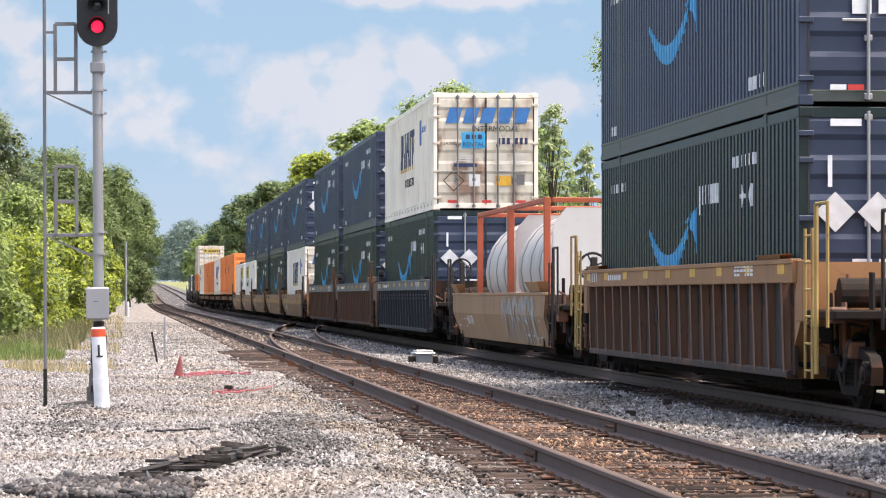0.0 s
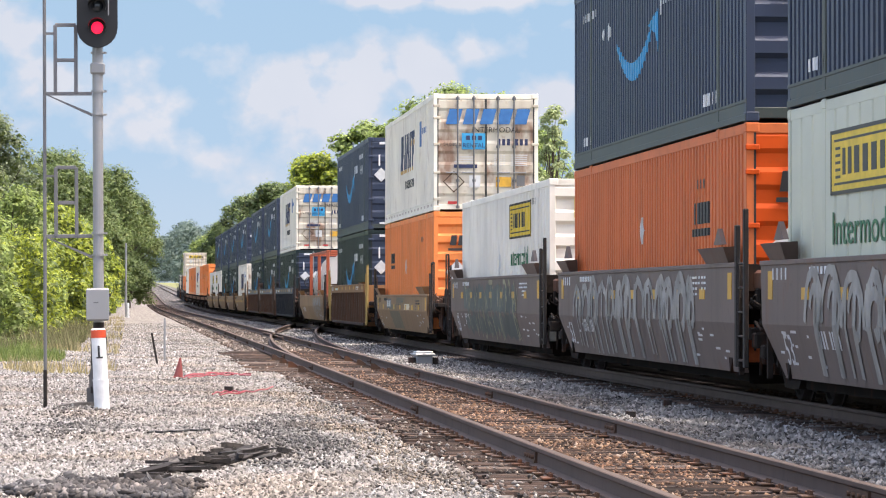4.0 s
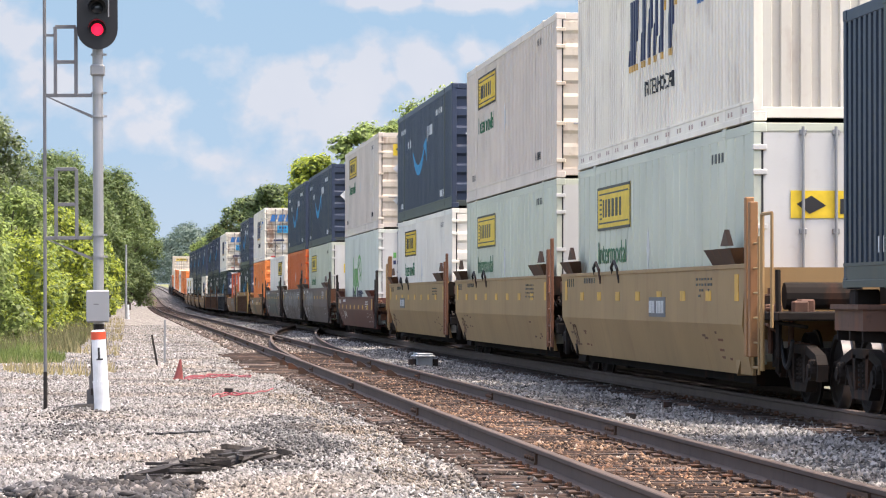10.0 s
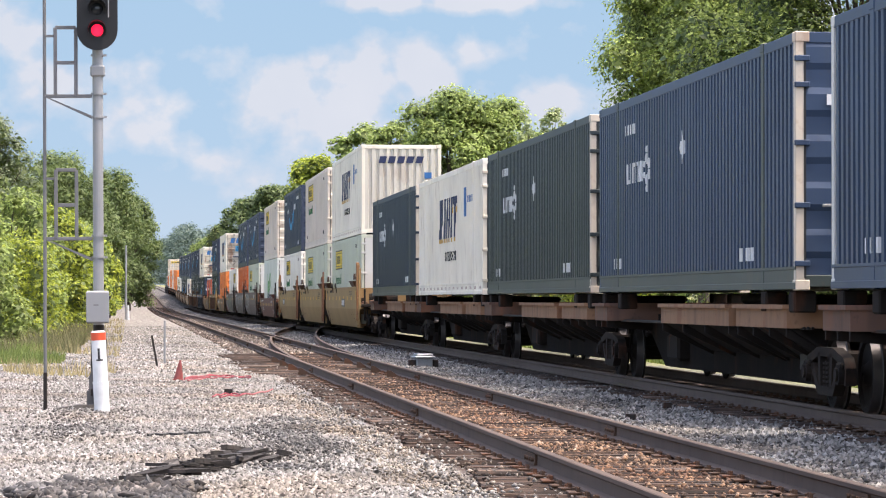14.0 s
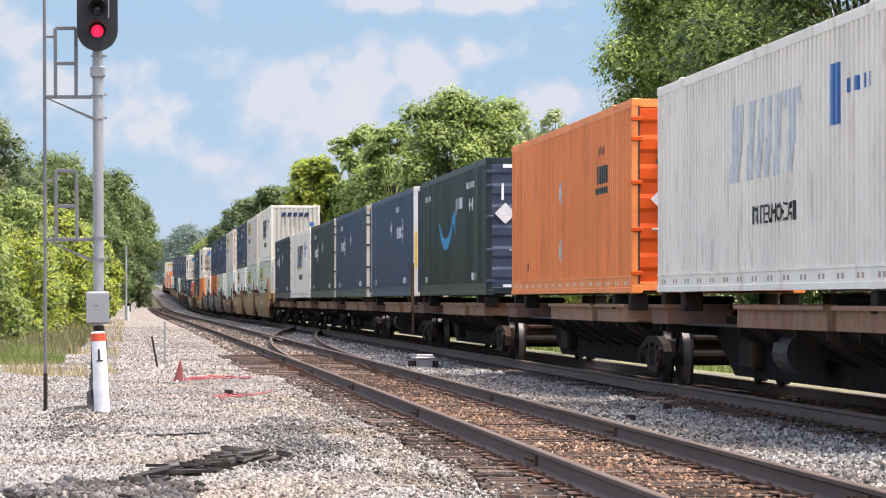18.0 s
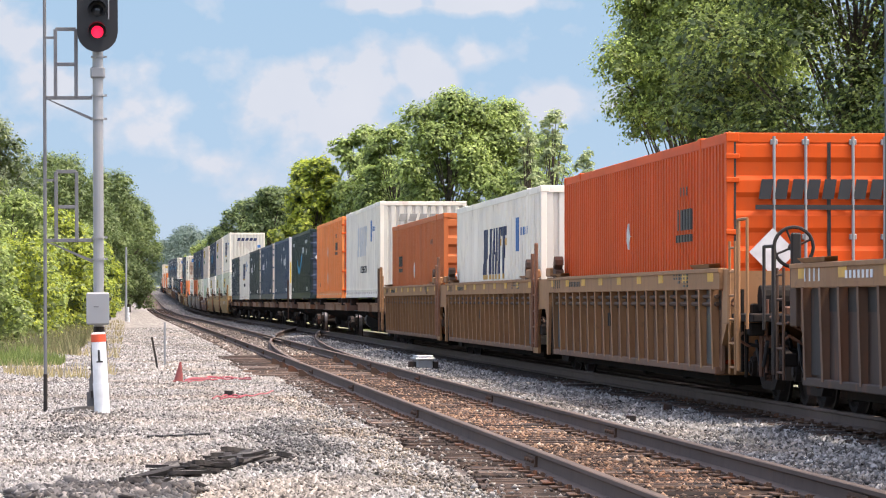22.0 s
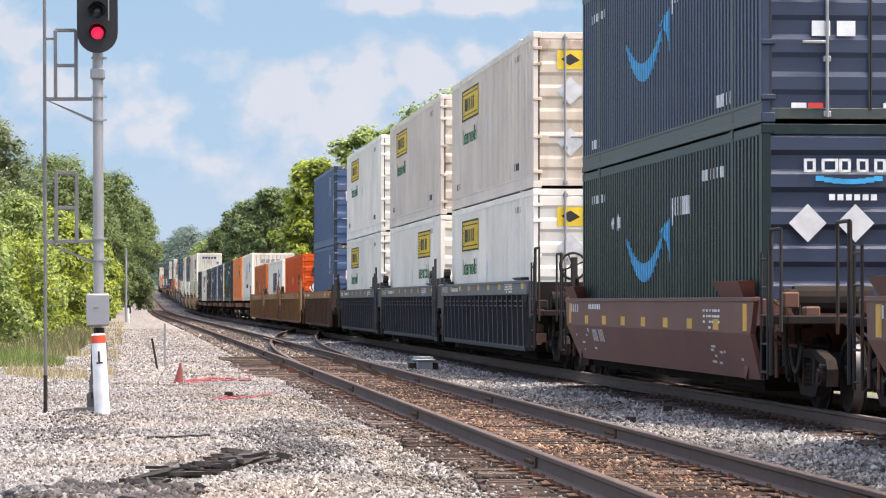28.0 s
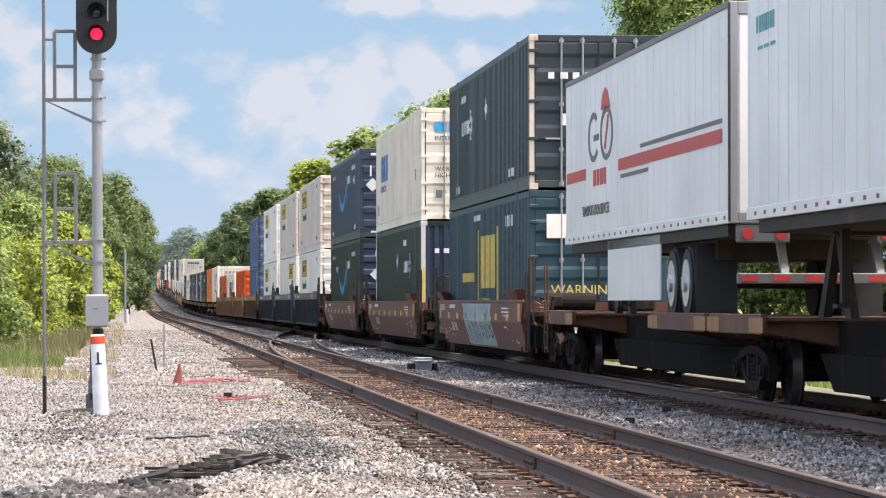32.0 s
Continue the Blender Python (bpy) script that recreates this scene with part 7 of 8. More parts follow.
def spine_car(label, front=False, rear=True, L=L53, tank=False):
    """A skeleton car: one deep centre sill with outrigger trays that carry a single container."""
    root = empty("spine_car", label, "railway car", "cars of the train")
    h = L / 2
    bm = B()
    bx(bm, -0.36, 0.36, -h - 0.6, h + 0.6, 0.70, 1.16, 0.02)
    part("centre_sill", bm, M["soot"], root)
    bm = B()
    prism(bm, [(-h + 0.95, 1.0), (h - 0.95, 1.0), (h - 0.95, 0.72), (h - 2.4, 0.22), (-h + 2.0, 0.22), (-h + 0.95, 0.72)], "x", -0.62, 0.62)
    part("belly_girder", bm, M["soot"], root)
    bm = B()
    bx(bm, -0.70, 0.70, -5.6, -1.2, 1.165, 1.29, 0.05)
    part("top_plate", bm, M["bogie"], root)
    for sx in (-1, 1):
        # one saddle over the bogie at the front, one long tray drawn in to the sill ahead of it
        for yf, y1, y0, yr, long in ((h + 0.85, h + 0.25, h - 1.15, h - 1.75, False), (4.6, 1.45, -4.0, -4.05, True), (-4.06, -4.10, -7.4, -7.75, True)):
            out = 1.34 if y0 != -7.4 else 1.27
            bm = B()
            pts = [(sx * 0.55, yr), (sx * out, y0), (sx * out, y1), (sx * 0.55, yf)]
            for z0, z1, d in ((0.90, 1.14, 0.0), (1.12, 1.17, 0.05)):
                ring = [[bm.verts.new((px + sx * d, py, z)) for px, py in pts] + [bm.verts.new((px - sx * 0.05, py, z)) for px, py in pts[::-1]] for z in (z0, z1)]
                n = len(ring[0])
                for k in range(n):
                    bm.faces.new((ring[0][k], ring[0][(k + 1) % n], ring[1][(k + 1) % n], ring[1][k]))
                bm.faces.new(ring[1])
                bm.faces.new(ring[0][::-1])
            bmesh.ops.recalc_face_normals(bm, faces=bm.faces[:])
            sd = part("saddle", bm, M["tray"] if long else M["spine"], root, "rust-tan container saddle")
            if long:
                bm = B()
                prism(bm, [(sx * (out - 0.04), 0.90), (sx * 0.66, 0.52), (sx * 0.64, 0.56), (sx * (out - 0.08), 0.94)], "y", y0, y1)
                part("belly_plate", bm, M["bogie"], sd)
            for k in range(4 if long else 3):
                yy = y0 + 0.08 + k * (y1 - y0 - 0.16) / (3 if long else 2)
                bm = B()
                prism(bm, [(sx * 0.36, 0.34 if long else 0.72), (sx * (out - 0.01), 0.80), (sx * (out - 0.01), 1.08), (sx * 0.36, 1.12)], "y", yy - 0.03, yy + 0.03)
                part("gusset", bm, M["bogie"], sd)
        for y in (-h + 0.35, h - 0.35, -6.0, 6.0):
            bm = B()
            bx(bm, sx * 1.28, sx * 1.02, y - 0.16, y + 0.16, 1.08, 1.325, 0.02)
            part("pedestal", bm, M["bogie"], root)
    bm = B()
    for d in (0.5, 0.62, 0.74):
        cyl(bm, (-0.8 - d * 0.4, -h + 0.5, 0.9), (-0.8 - d * 0.4, h - 0.5, 0.9), 0.02, 5)
    part("brake_pipe", bm, M["iron"], root)
    bm = B()
    bx(bm, -0.80, 0.80, 3.4, 4.4, 0.34, 0.72, 0.04)
    part("brake_cylinder", bm, M["bogie"], root)
    bm = B()
    bx(bm, -0.75, 0.75, -6.3, -5.5, 0.36, 0.72, 0.04)
    part("brake_rigging", bm, M["iron"], root)
    if tank:
        bm = B()
        cyl(bm, (-1.0, -1.2, 0.62), (-1.0, -0.3, 0.62), 0.24, 16)
        part("air_reservoir", bm, M["iron"], root)
    if front:
        truck(root, h + 0.3)
        coupler(root, h + 1.0, 1)
    truck(root, -h - 0.45)
    if rear == "end":
        bm = B()
        for sx in (-1, 1):
            ladder(bm, sx * 1.38, -h - 0.75, 0.35, 2.2, 0.4)
            cyl(bm, (sx * 1.38, -h - 0.3, 0.9), (sx * 1.38, -h - 0.3, 2.2), 0.02, 6)
        bx(bm, -1.35, 1.35, -h - 1.2, -h - 0.2, 1.0, 1.1, 0.01)
        part("end_ladder", bm, M["rust"], root)
        coupler(root, -h - 1.2, -1)
    return root


def trailer_car(label, first):
    """A low skeleton flat with wheel pans and a hitch for a road trailer."""
    root = empty("trailer_flat_car", label, "railway car", "cars of the train")
    h = L53 / 2
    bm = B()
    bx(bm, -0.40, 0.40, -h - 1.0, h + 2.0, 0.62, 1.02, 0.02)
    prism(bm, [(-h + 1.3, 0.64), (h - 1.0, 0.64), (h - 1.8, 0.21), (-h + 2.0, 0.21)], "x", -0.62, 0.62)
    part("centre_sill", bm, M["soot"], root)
    for y0, y1 in ((-h + 1.6, -h + 6.2), (h - 1.2, h + 2.4)):
        bm = B()
        for sx in (-1, 1):
            bx(bm, sx * 1.36, sx * 1.28, y0, y1, 0.86, 1.10, 0.01)
            for k in range(5):
                yy = y0 + 0.2 + k * (y1 - y0 - 0.4) / 4
                prism(bm, [(sx * 0.3, 0.7), (sx * 1.28, 0.88), (sx * 1.28, 1.04), (sx * 0.3, 1.0)], "y", yy - 0.05, yy + 0.05)
        bx(bm, -1.28, 1.28, y0, y1, 1.02, 1.06)
        part("wheel_pan", bm, M["spine"], root, "rusty wheel pan")
        bm = B()
        for yy in (y0 + 0.3, y1 - 0.3):
            bx(bm, -1.368, -1.36, yy - 0.45, yy + 0.45, 0.88, 1.06)
        part("edge_patch", bm, M["yellowcar"], root, "worn yellow edge patch")
    bm = B()
    for sx in (-1, 1):
        prism(bm, [(h - 2.2, 1.05), (h - 1.9, 1.05), (h - 1.3, 2.05), (h - 1.5, 2.05)], "x", sx * 0.5, sx * 0.4)
        prism(bm, [(h - 0.6, 1.05), (h - 0.3, 1.05), (h - 1.1, 2.05), (h - 1.3, 2.05)], "x", sx * 0.5, sx * 0.4)
    bx(bm, -0.6, 0.6, h - 1.7, h - 0.9, 2.02, 2.12, 0.02)
    part("hitch", bm, M["iron"], root)
    truck(root, -h - 0.2)
    if first:
        truck(root, h + 1.2)
        coupler(root, h + 2.0, 1)
        bm = B()
        for sx in (-1, 1):
            ladder(bm, sx * 1.38, h + 2.1, 0.35, 1.9, 0.4)
        part("end_ladder", bm, M["rust"], root)
    return root


# ---------------------------------------------------------------- the train
WZ, SZ = 0.44, 1.33


def load(sL, boxes, car, L=L53, base=WZ):
    """Sets a car at the front edge sL of its load, and its containers on it."""
    mid = sL - L / 2
    on_train(car, mid, 0.0)
    z = base
    for c in boxes:
        on_train(c, mid, z)
        z += CH + 0.012


CACHE = {}


def again(key, make):
    """Builds a kind once; later calls copy it with all its parts."""
    if key not in CACHE:
        CACHE[key] = make()
        return CACHE[key]
    return copy_thing(CACHE[key], Matrix())


def slatebox_top():
    return again("slatebox_top", lambda: az("navy-black corrugated container with cyan curved arrow, doors at rear", "doors", M["az"], 1))


def slatebox_low():
    return again("slatebox_low", lambda: az("dark green corrugated container with cyan curved arrow in a well", "doors", M["azg"], 2, "low"))


def slatebox_ribs():
    return again("slatebox_ribs", lambda: az("navy-black corrugated container with ribbed rear wall and placards", "ribs", M["az"], 1))


def slatebox_low_ribs():
    return again("slatebox_low_ribs", lambda: az("dark green container with ribbed dark rear wall and white letters", "ribs", M["azg"], 1, "low"))


def chalkbox_doors():
    return again("chalkbox_doors", lambda: chalkbox("chalk white container with navy slanted letters and stained doors", "doors"))


def chalkbox_folds():
    return again("chalkbox_folds", lambda: chalkbox("chalk white container with rust-streaked folded rear wall", "folds"))


def orange_box():
    return again("orange", lambda: orange("faded orange corrugated container with black letter marks", "doors"))


def orange_ribs():
    return again("orange_ribs", lambda: orange("orange corrugated container with ribbed rear end and black marks", "ribs", near_mark=True))


def creambox_box():
    return again("creambox", lambda: creambox("cream white corrugated container with yellow sign panel", M["creambox"], "doors"))


def creambox_late():
    return again("creambox_late", lambda: creambox("cream white container with yellow panel near its rear end", M["creambox"], "ribs", 9.7, 1.92))


def creambox_dirty():
    return again("creambox_dirty", lambda: creambox("dusty pinkish white corrugated container with brown-streaked doors", M["creamboxpink"], "doors", rear_mat=M["creamboxdirty"]))


def creambox_reefer():
    return again("creambox_reefer", lambda: creambox("smooth white panelled reefer container with yellow sign panel", M["reefer"], "doors", 2.4, 1.86, True, rear_mat=M["white"]))


def plainbox_blue():
    return again("plainbox_b", lambda: plainbox("slate blue corrugated container with white diamond mark", M["plainboxb"]))


def plainbox_slate():
    return again("plainbox_s", lambda: plainbox("dark slate corrugated container with white diamond mark", M["plainbox"]))


def plainbox_grey():
    return again("plainbox_k", lambda: plainbox("charcoal corrugated container with white diamond mark", M["plainboxk"]))


def plainbox_white_posts():
    return plainbox("slate blue container with white rear corner post", M["plainboxb"], "white", 10.4)


BLACKRAIL = "black well car platform with grey top chord and upright ribs"
# far front of the train
load(400.0, [plainbox_grey()], well_car("black well car at the front of the train", M["blackcar"], "ribbed", seed=2, marks=False))
load(366.0, [orange_box(), creambox_dirty()], well_car("dark well car under orange and white containers", M["blackcar"], "ribbed", seed=3, marks=False))
spine_root = again("spine", lambda: spine_car("rust-brown skeleton spine car platform"))
for k, (s, c) in enumerate(((344.5, creambox_box), (327.0, orange_box), (309.5, orange_box), (292.0, chalkbox_folds), (274.5, orange_box), (257.0, orange_ribs))):
    load(s, [c()], spine_root if k == 0 else again("spine", None), base=SZ)
TG = "dusty tan well car platform with sloped ends"
for k, (s, low, up) in enumerate(((237.0, creambox_late, None), (219.0, creambox_box, slatebox_top), (200.5, slatebox_low, slatebox_top), (181.6, slatebox_low, slatebox_top), (162.4, chalkbox_doors, slatebox_top))):
    car = well_car(TG, M["tangrey"], "smooth", front="joint" if k else "car", rear="joint" if k < 4 else "car", seed=10 + k)
    load(s, [low()] + ([up()] if up else []), car)
for k, (s, low, up) in enumerate(((138.76, slatebox_low, slatebox_top), (119.99, slatebox_low, slatebox_top), (100.13, slatebox_low, chalkbox_doors))):
    car = well_car("dark brown ribbed well car with grey top chord", M["browncar"] if k < 2 else M["blackcar"], "ribbed", front="joint" if k else "car", rear="joint" if k < 2 else "car", rail_mat=M["blackrail"], seed=20 + k)
    load(s, [low(), up()], car)
# tank containers
car = well_car("graffitied dusty tan well car carrying tanks", M["tangrey"], "smooth", seed=31, graffiti=(M["grafw"], -6.5, -1.5), marks=False)
on_train(car, 68.0, 0)
tk = tank20("white tank container in an orange steel frame")
on_train(tk, 70.95, WZ)
on_train(copy_thing(tk, Matrix()), 64.85, WZ)

load(53.59, [slatebox_low(), slatebox_top()], well_car("rusty brown ribbed well car with ochre top chord", M["browncar"], "ribbed", rail_mat=M["yellowcar"], seed=41, wheel=True))
load(30.30, [orange_ribs(), chalkbox_doors()], well_car("dusty tan well car with yellow reflector patches", M["tangrey"], "smooth", seed=42, wheel=True, plate=5.3))
load(6.75, [creambox_late()], well_car("grey-brown well car covered in dark graffiti", M["greycar"], "smooth", rear="joint", seed=43, graffiti=(M["smear"], -4.5, 5.5)))
load(-12.91, [orange("faded red-orange corrugated container with black letter marks", "doors", body=M["orange4"]), slatebox_ribs()], well_car("grey-brown well car with large pale graffiti letters", M["greycar"], "smooth", front="joint", rear="joint", seed=44, graffiti=(M["grafw"], -5.5, 6.5)))
load(-31.71, [creambox_reefer(), slatebox_ribs()], well_car("grey-brown graffitied well car with rusted end", M["greycar"], "smooth", front="joint", seed=45, graffiti=(M["grafw"], 1.5, 6.0), wheel=None))
load(-55.78, [tiger("smooth white reefer container with green and navy letters"), creambox_dirty()],
     well_car("maroon well car with yellow reflector patches", M["maroon"], "smooth", seed=46, wheel=True))
load(-79.60, [creambox_box(), slatebox_ribs()], well_car("tan well car platform with black number plate", M["tan"], "smooth", rear="joint", seed=47, plate=5.2))
load(-99.32, [creambox_reefer(), creambox_dirty()], well_car("tan well car platform with faded marks", M["tan"], "smooth", front="joint", rear="joint", seed=48))
load(-118.43, [creambox_reefer(), chalkbox_folds()], well_car("tan well car platform with ladder and brake wheel", M["tan"], "smooth", front="joint", seed=49, plate=11.0, wheel=None))
for s, c, r, f in ((-139.79, plainbox_slate, True, True), (-156.85, chalkbox_doors, True, False), (-174.08, plainbox_grey, True, False), (-191.30, plainbox_blue, True, False), (-209.43, plainbox_white_posts, "end", False),
                   (-228.04, slatebox_low, True, True), (-249.09, orange_box, True, False)):
    load(s, [c()], again("spine%s%s" % (r, f), lambda: spine_car("rust-brown skeleton spine car platform", f, r, tank=(r == "end"))), base=SZ)
load(-267.77, [chalkbox("chalk white container with faded letters and rust-streaked rear", "folds", True)], again("spineendFalse", lambda: spine_car("rust-brown skeleton spine car end platform", False, "end", tank=True)), base=SZ)
OC = "ochre-brown ribbed well car platform with pipe rail"
load(-288.75, [orange("weathered red-orange container with ribbed rear end", "ribs", near_mark=True, body=M["orange3"])], well_car(OC, M["yellowcar"], "ribbed", rear="joint", seed=51, wheel=True))
load(-308.30, [chalkbox_folds()], well_car(OC, M["yellowcar"], "ribbed", front="joint", rear="joint", seed=52))
load(-327.87, [orange("bright orange corrugated container with lettered rear doors", "doors", True)], well_car(OC, M["yellowcar"], "ribbed", front="joint", seed=53))
b45 = blue45("steel blue corrugated container with lighter rear doors")
car = well_car("rusty brown ribbed well car with ochre top chord", M["browncar"], "ribbed", L=17.0, rail_mat=M["yellowcar"], seed=54, wheel=None, tall=1.95)
on_train(car, -358.4, 0.0)
on_train(b45, -359.91, WZ)
on_train(copy_thing(b45, Matrix()), -359.91, WZ + CH + 0.012)
for k, (s, low, up) in enumerate(((-374.37, creambox_box, creambox_box), (-394.16, creambox_late, creambox_dirty), (-413.37, creambox_box, creambox_dirty))):
    load(s, [low(), up()], well_car(BLACKRAIL, M["blackcar"], "ribbed", front="joint" if k else "car", rear="joint" if k < 2 else "car", rail_mat=M["blackrail"], seed=60 + k))
load(-436.56, [slatebox_low_ribs(), slatebox_top()], well_car("maroon well car with sloped ends", M["maroon"], "smooth", seed=71, wheel=None))
load(-459.99, [plainbox("dark green container with white corner posts and folded rear wall", M["azg"], "white", 10.6), csx("rust-streaked cream container with blue letter blocks")],
     well_car("maroon well car with white worn writing", M["maroon"], "smooth", seed=72, wheel=False))
load(-484.0, [csxb("teal blue container with yellow block letters and warning words"), plainbox_grey()],
     well_car("maroon well car with pale aqua graffiti", M["maroon"], "smooth", seed=73, graffiti=(M["grafb"], -3.0, 2.4), wheel=True))
car = trailer_car("rusty skeleton flat car with trailer hitch", True)
on_train(car, -505.53 - L53 / 2, 0)
on_train(trailer("white van trailer with grey and red marks and stripe", "a", M["trailer"], True), -505.53 - L53 / 2, 2.22)
car = trailer_car("rusty skeleton flat car under a white trailer", False)
on_train(car, -522.9 - L53 / 2, 0)
on_train(trailer("plain white van trailer with small teal marks", "b", M["trailer"], False), -522.9 - L53 / 2, 2.22)


# ---------------------------------------------------------------- signal mast
def signal_mast():
    x, y = -0.473, 42.0
    z0 = ground_z(x, y)
    root = empty("railway_signal", "grey steel signal mast with black two-lamp head showing red", "railway signal", "", pose(x, y, z0, 0, -0.35, 0))
    px = y / F

    def up(p):
        return 1.23 + (530 - p) * px - z0
    bm = B()
    cyl(bm, (0, 0, 0), (0, 0, up(80)), 0.064, 20)
    part("mast", bm, M["galv"], root)
    for p in (168, 209, 418, 456, 100):
        bm = B()
        cyl(bm, (0, 0, up(p) - 0.012), (0, 0, up(p) + 0.012), 0.083, 20)
        bx(bm, 0.075, 0.11, -0.03, 0.03, up(p) - 0.012, up(p) + 0.012)
        part("band", bm, M["galv"], root)
    bm = B()
    bx(bm, -0.09, 0.09, -0.09, 0.09, up(138), up(118), 0.02)
    part("mast_clamp", bm, M["galv"], root)
    # lamp head: an oblong target with two lenses
    bm = B()
    hw, zb, zt = 0.248, up(93), up(93) + 1.12
    pts = []
    for k in range(13):
        a = math.pi + k / 12 * math.pi
        pts.append((hw * math.cos(a), zb + hw + hw * math.sin(a)))
    for k in range(13):
        a = k / 12 * math.pi
        pts.append((hw * math.cos(a), zt - hw + hw * math.sin(a)))
    prism(bm, pts, "y", -0.20, -0.16)
    head = part("target", bm, M["housing"], root, "black oblong target plate")
    bm = B()
    prism(bm, [(a * 0.7, zb + (b - zb) * 0.94 + 0.03) for a, b in pts], "y", -0.16, 0.06)
    part("lamp_case", bm, M["housing"], root)
    for zz, mat in ((up(58), M["redlamp"]), (up(58) + 0.26, M["lens"]), (up(58) + 0.52, M["lens"])):
        bm = B()
        bmesh.ops.create_uvsphere(bm, u_segments=18, v_segments=10, radius=0.074, matrix=Matrix.Translation((0.0, -0.20, zz)) @ Matrix.Diagonal((1, 0.35, 1, 1)))
        part("lens", bm, mat, head, "glowing red lens" if mat is M["redlamp"] else "dark unlit lens")
        bm = B()
        n = 12
        ring0 = [bm.verts.new((0.11 * math.cos(a), -0.20, zz + 0.11 * math.sin(a))) for a in [math.pi * (-0.15 + 1.3 * k / n) for k in range(n + 1)]]
        ring1 = [bm.verts.new((0.11 * math.cos(a), -0.42 + 0.06 * abs(k - n / 2) / n * 2, zz + 0.11 * math.sin(a))) for k, a in enumerate([math.pi * (-0.15 + 1.3 * k / n) for k in range(n + 1)])]
        for a in range(n):
            bm.faces.new((ring0[a], ring0[a + 1], ring1[a + 1], ring1[a]))
        part("visor", bm, M["housing"], head)
    bm = B()
    bx(bm, 0.13, 0.145, -0.22, -0.20, up(86) + 0.35, zt - 0.05)
    part("cable", bm, M["galv"], root)
    # relay box
    bm = B()
    bx(bm, -0.145, 0.125, -0.22, -0.075, up(572), up(515), 0.012)
    bx(bm, -0.15, 0.13, -0.235, -0.22, up(570), up(517), 0.006)
    box = part("relay_box", bm, M["galv"], root, "grey steel relay box")
    for p in (527, 560):
        bm = B()
        cyl(bm, (0.135, -0.2, up(p) - 0.02), (0.135, -0.2, up(p) + 0.02), 0.012, 8)
        part("hinge", bm, M["iron"], box)
    bm = B()
    bx(bm, -0.06, 0.0, -0.24, -0.235, up(541), up(539))
    part("latch", bm, M["galvd"], box)
    # base
    bm = B()
    cyl(bm, (0, 0, -0.2), (0, 0, up(600)), 0.10, 16)
    cyl(bm, (0, 0, 0.18), (0, 0, 0.26), 0.13, 16)
    part("mast_base", bm, M["iron"], root)
    bm = B()
    prism(bm, [(-0.15, -0.1), (0.02, -0.1), (0.02, up(628)), (-0.045, up(622)), (-0.07, up(640)), (-0.12, up(668)), (-0.12, up(690)), (-0.15, up(690))], "y", -0.08, 0.08)
    part("base_cover", bm, plain("dark_grey_painted_steel", (0.075, 0.075, 0.08), 0.6), root, "dark grey tapered base cover")
    bm = B()
    prism(bm, [(-0.66, -0.3), (0.06, -0.3), (0.06, 0.06), (0.0, 0.075), (-0.25, 0.07), (-0.5, 0.035), (-0.66, -0.02)], "y", -0.12, 0.3)
    part("footing", bm, plain("stained_concrete", (0.15, 0.135, 0.12), 0.9, 0, 8, 0.5), root)
    # ladder side frame with two cage panels and a thin pole
    bm = B()
    lx = (78 - 172) * px
    cyl(bm, (lx, 0, -0.05), (lx + 0.01, 0, up(-140)), 0.021, 10)
    part("side_pole", bm, M["galvd"], root)
    bm = B()
    cyl(bm, (lx, 0, -0.05), (lx + 0.001, 0, up(658)), 0.025, 10)
    part("pole_sleeve", bm, M["iron"], root, "rusty dark foot of the side pole")
    bm = B()
    cyl(bm, (0, 0, up(600)), (0, 0, up(575)), 0.068, 16)
    part("mast_sleeve", bm, M["iron"], root, "dark band on the mast")
    for top in (51, 302):
        bm = B()
        t = 0.022
        xa, xb = (98 - 172) * px, (134 - 172) * px
        za, zb2, zc = up(top), up(top + 62), up(top + 121)
        for xx in (xa, xb):
            bx(bm, xx - t, xx + t, -t, t, zc, za, 0.004)
        for zz in (za, zb2, zc):
            bx(bm, xa, xb, -t + 0.004, t - 0.004, zz - t, zz + t, 0.004)
        bx(bm, lx, -0.07, -t + 0.006, t - 0.006, zc - t, zc + t, 0.004)
        prism(bm, [(lx + 0.03, zc - 0.02), (lx + 0.06, zc - 0.02), (-0.07, zc - 0.24), (-0.07, zc - 0.28)], "y", -0.02, 0.02)
        bx(bm, lx, xa, -0.012, 0.012, za - 0.12, za - 0.09)
        part("cage_panel", bm, M["galvd"], root)
    return root


signal_mast()


def marker_post():
    x, y = -0.43, 41.4
    z0 = ground_z(x, y)
    root = empty("marker_post", "white plastic marker post with orange-red band", "marker post", "", pose(x, y, z0, 0, -3.0, 0))
    bm = B()
    cyl(bm, (0, 0, -0.15), (0, 0, 0.36), 0.093, 24)
    cyl(bm, (0, 0, 0.34), (0, 0, 0.36), 0.098, 24)
    cyl(bm, (0, 0, 0.36), (0, 0, 0.90), 0.088, 24)
    part("tube", bm, M["wht"], root)
    bm = B()
    cyl(bm, (0, 0, 0.86), (0, 0, 0.955), 0.0905, 24)
    part("band", bm, plain("orange_red_tape", (0.62, 0.08, 0.03)), root, "orange-red band")
    bm = B()
    cyl(bm, (0, 0, 0.95), (0, 0, 0.975), 0.089, 24, 0.07)
    part("cap", bm, M["wht"], root)
    words("1", 0.21, M["blk"], root, Matrix.Translation((-0.070, -0.096, 0.62)) @ pose(0, 0, 0, 90, 0, 0) @ Matrix.Diagonal((1.25, 1, 1, 1)), "numeral")
    bm = B()
    bx(bm, -0.038, 0.042, -0.0965, -0.0925, 0.612, 0.632)
    part("numeral_foot", bm, M["blk"], root)
    return root


marker_post()


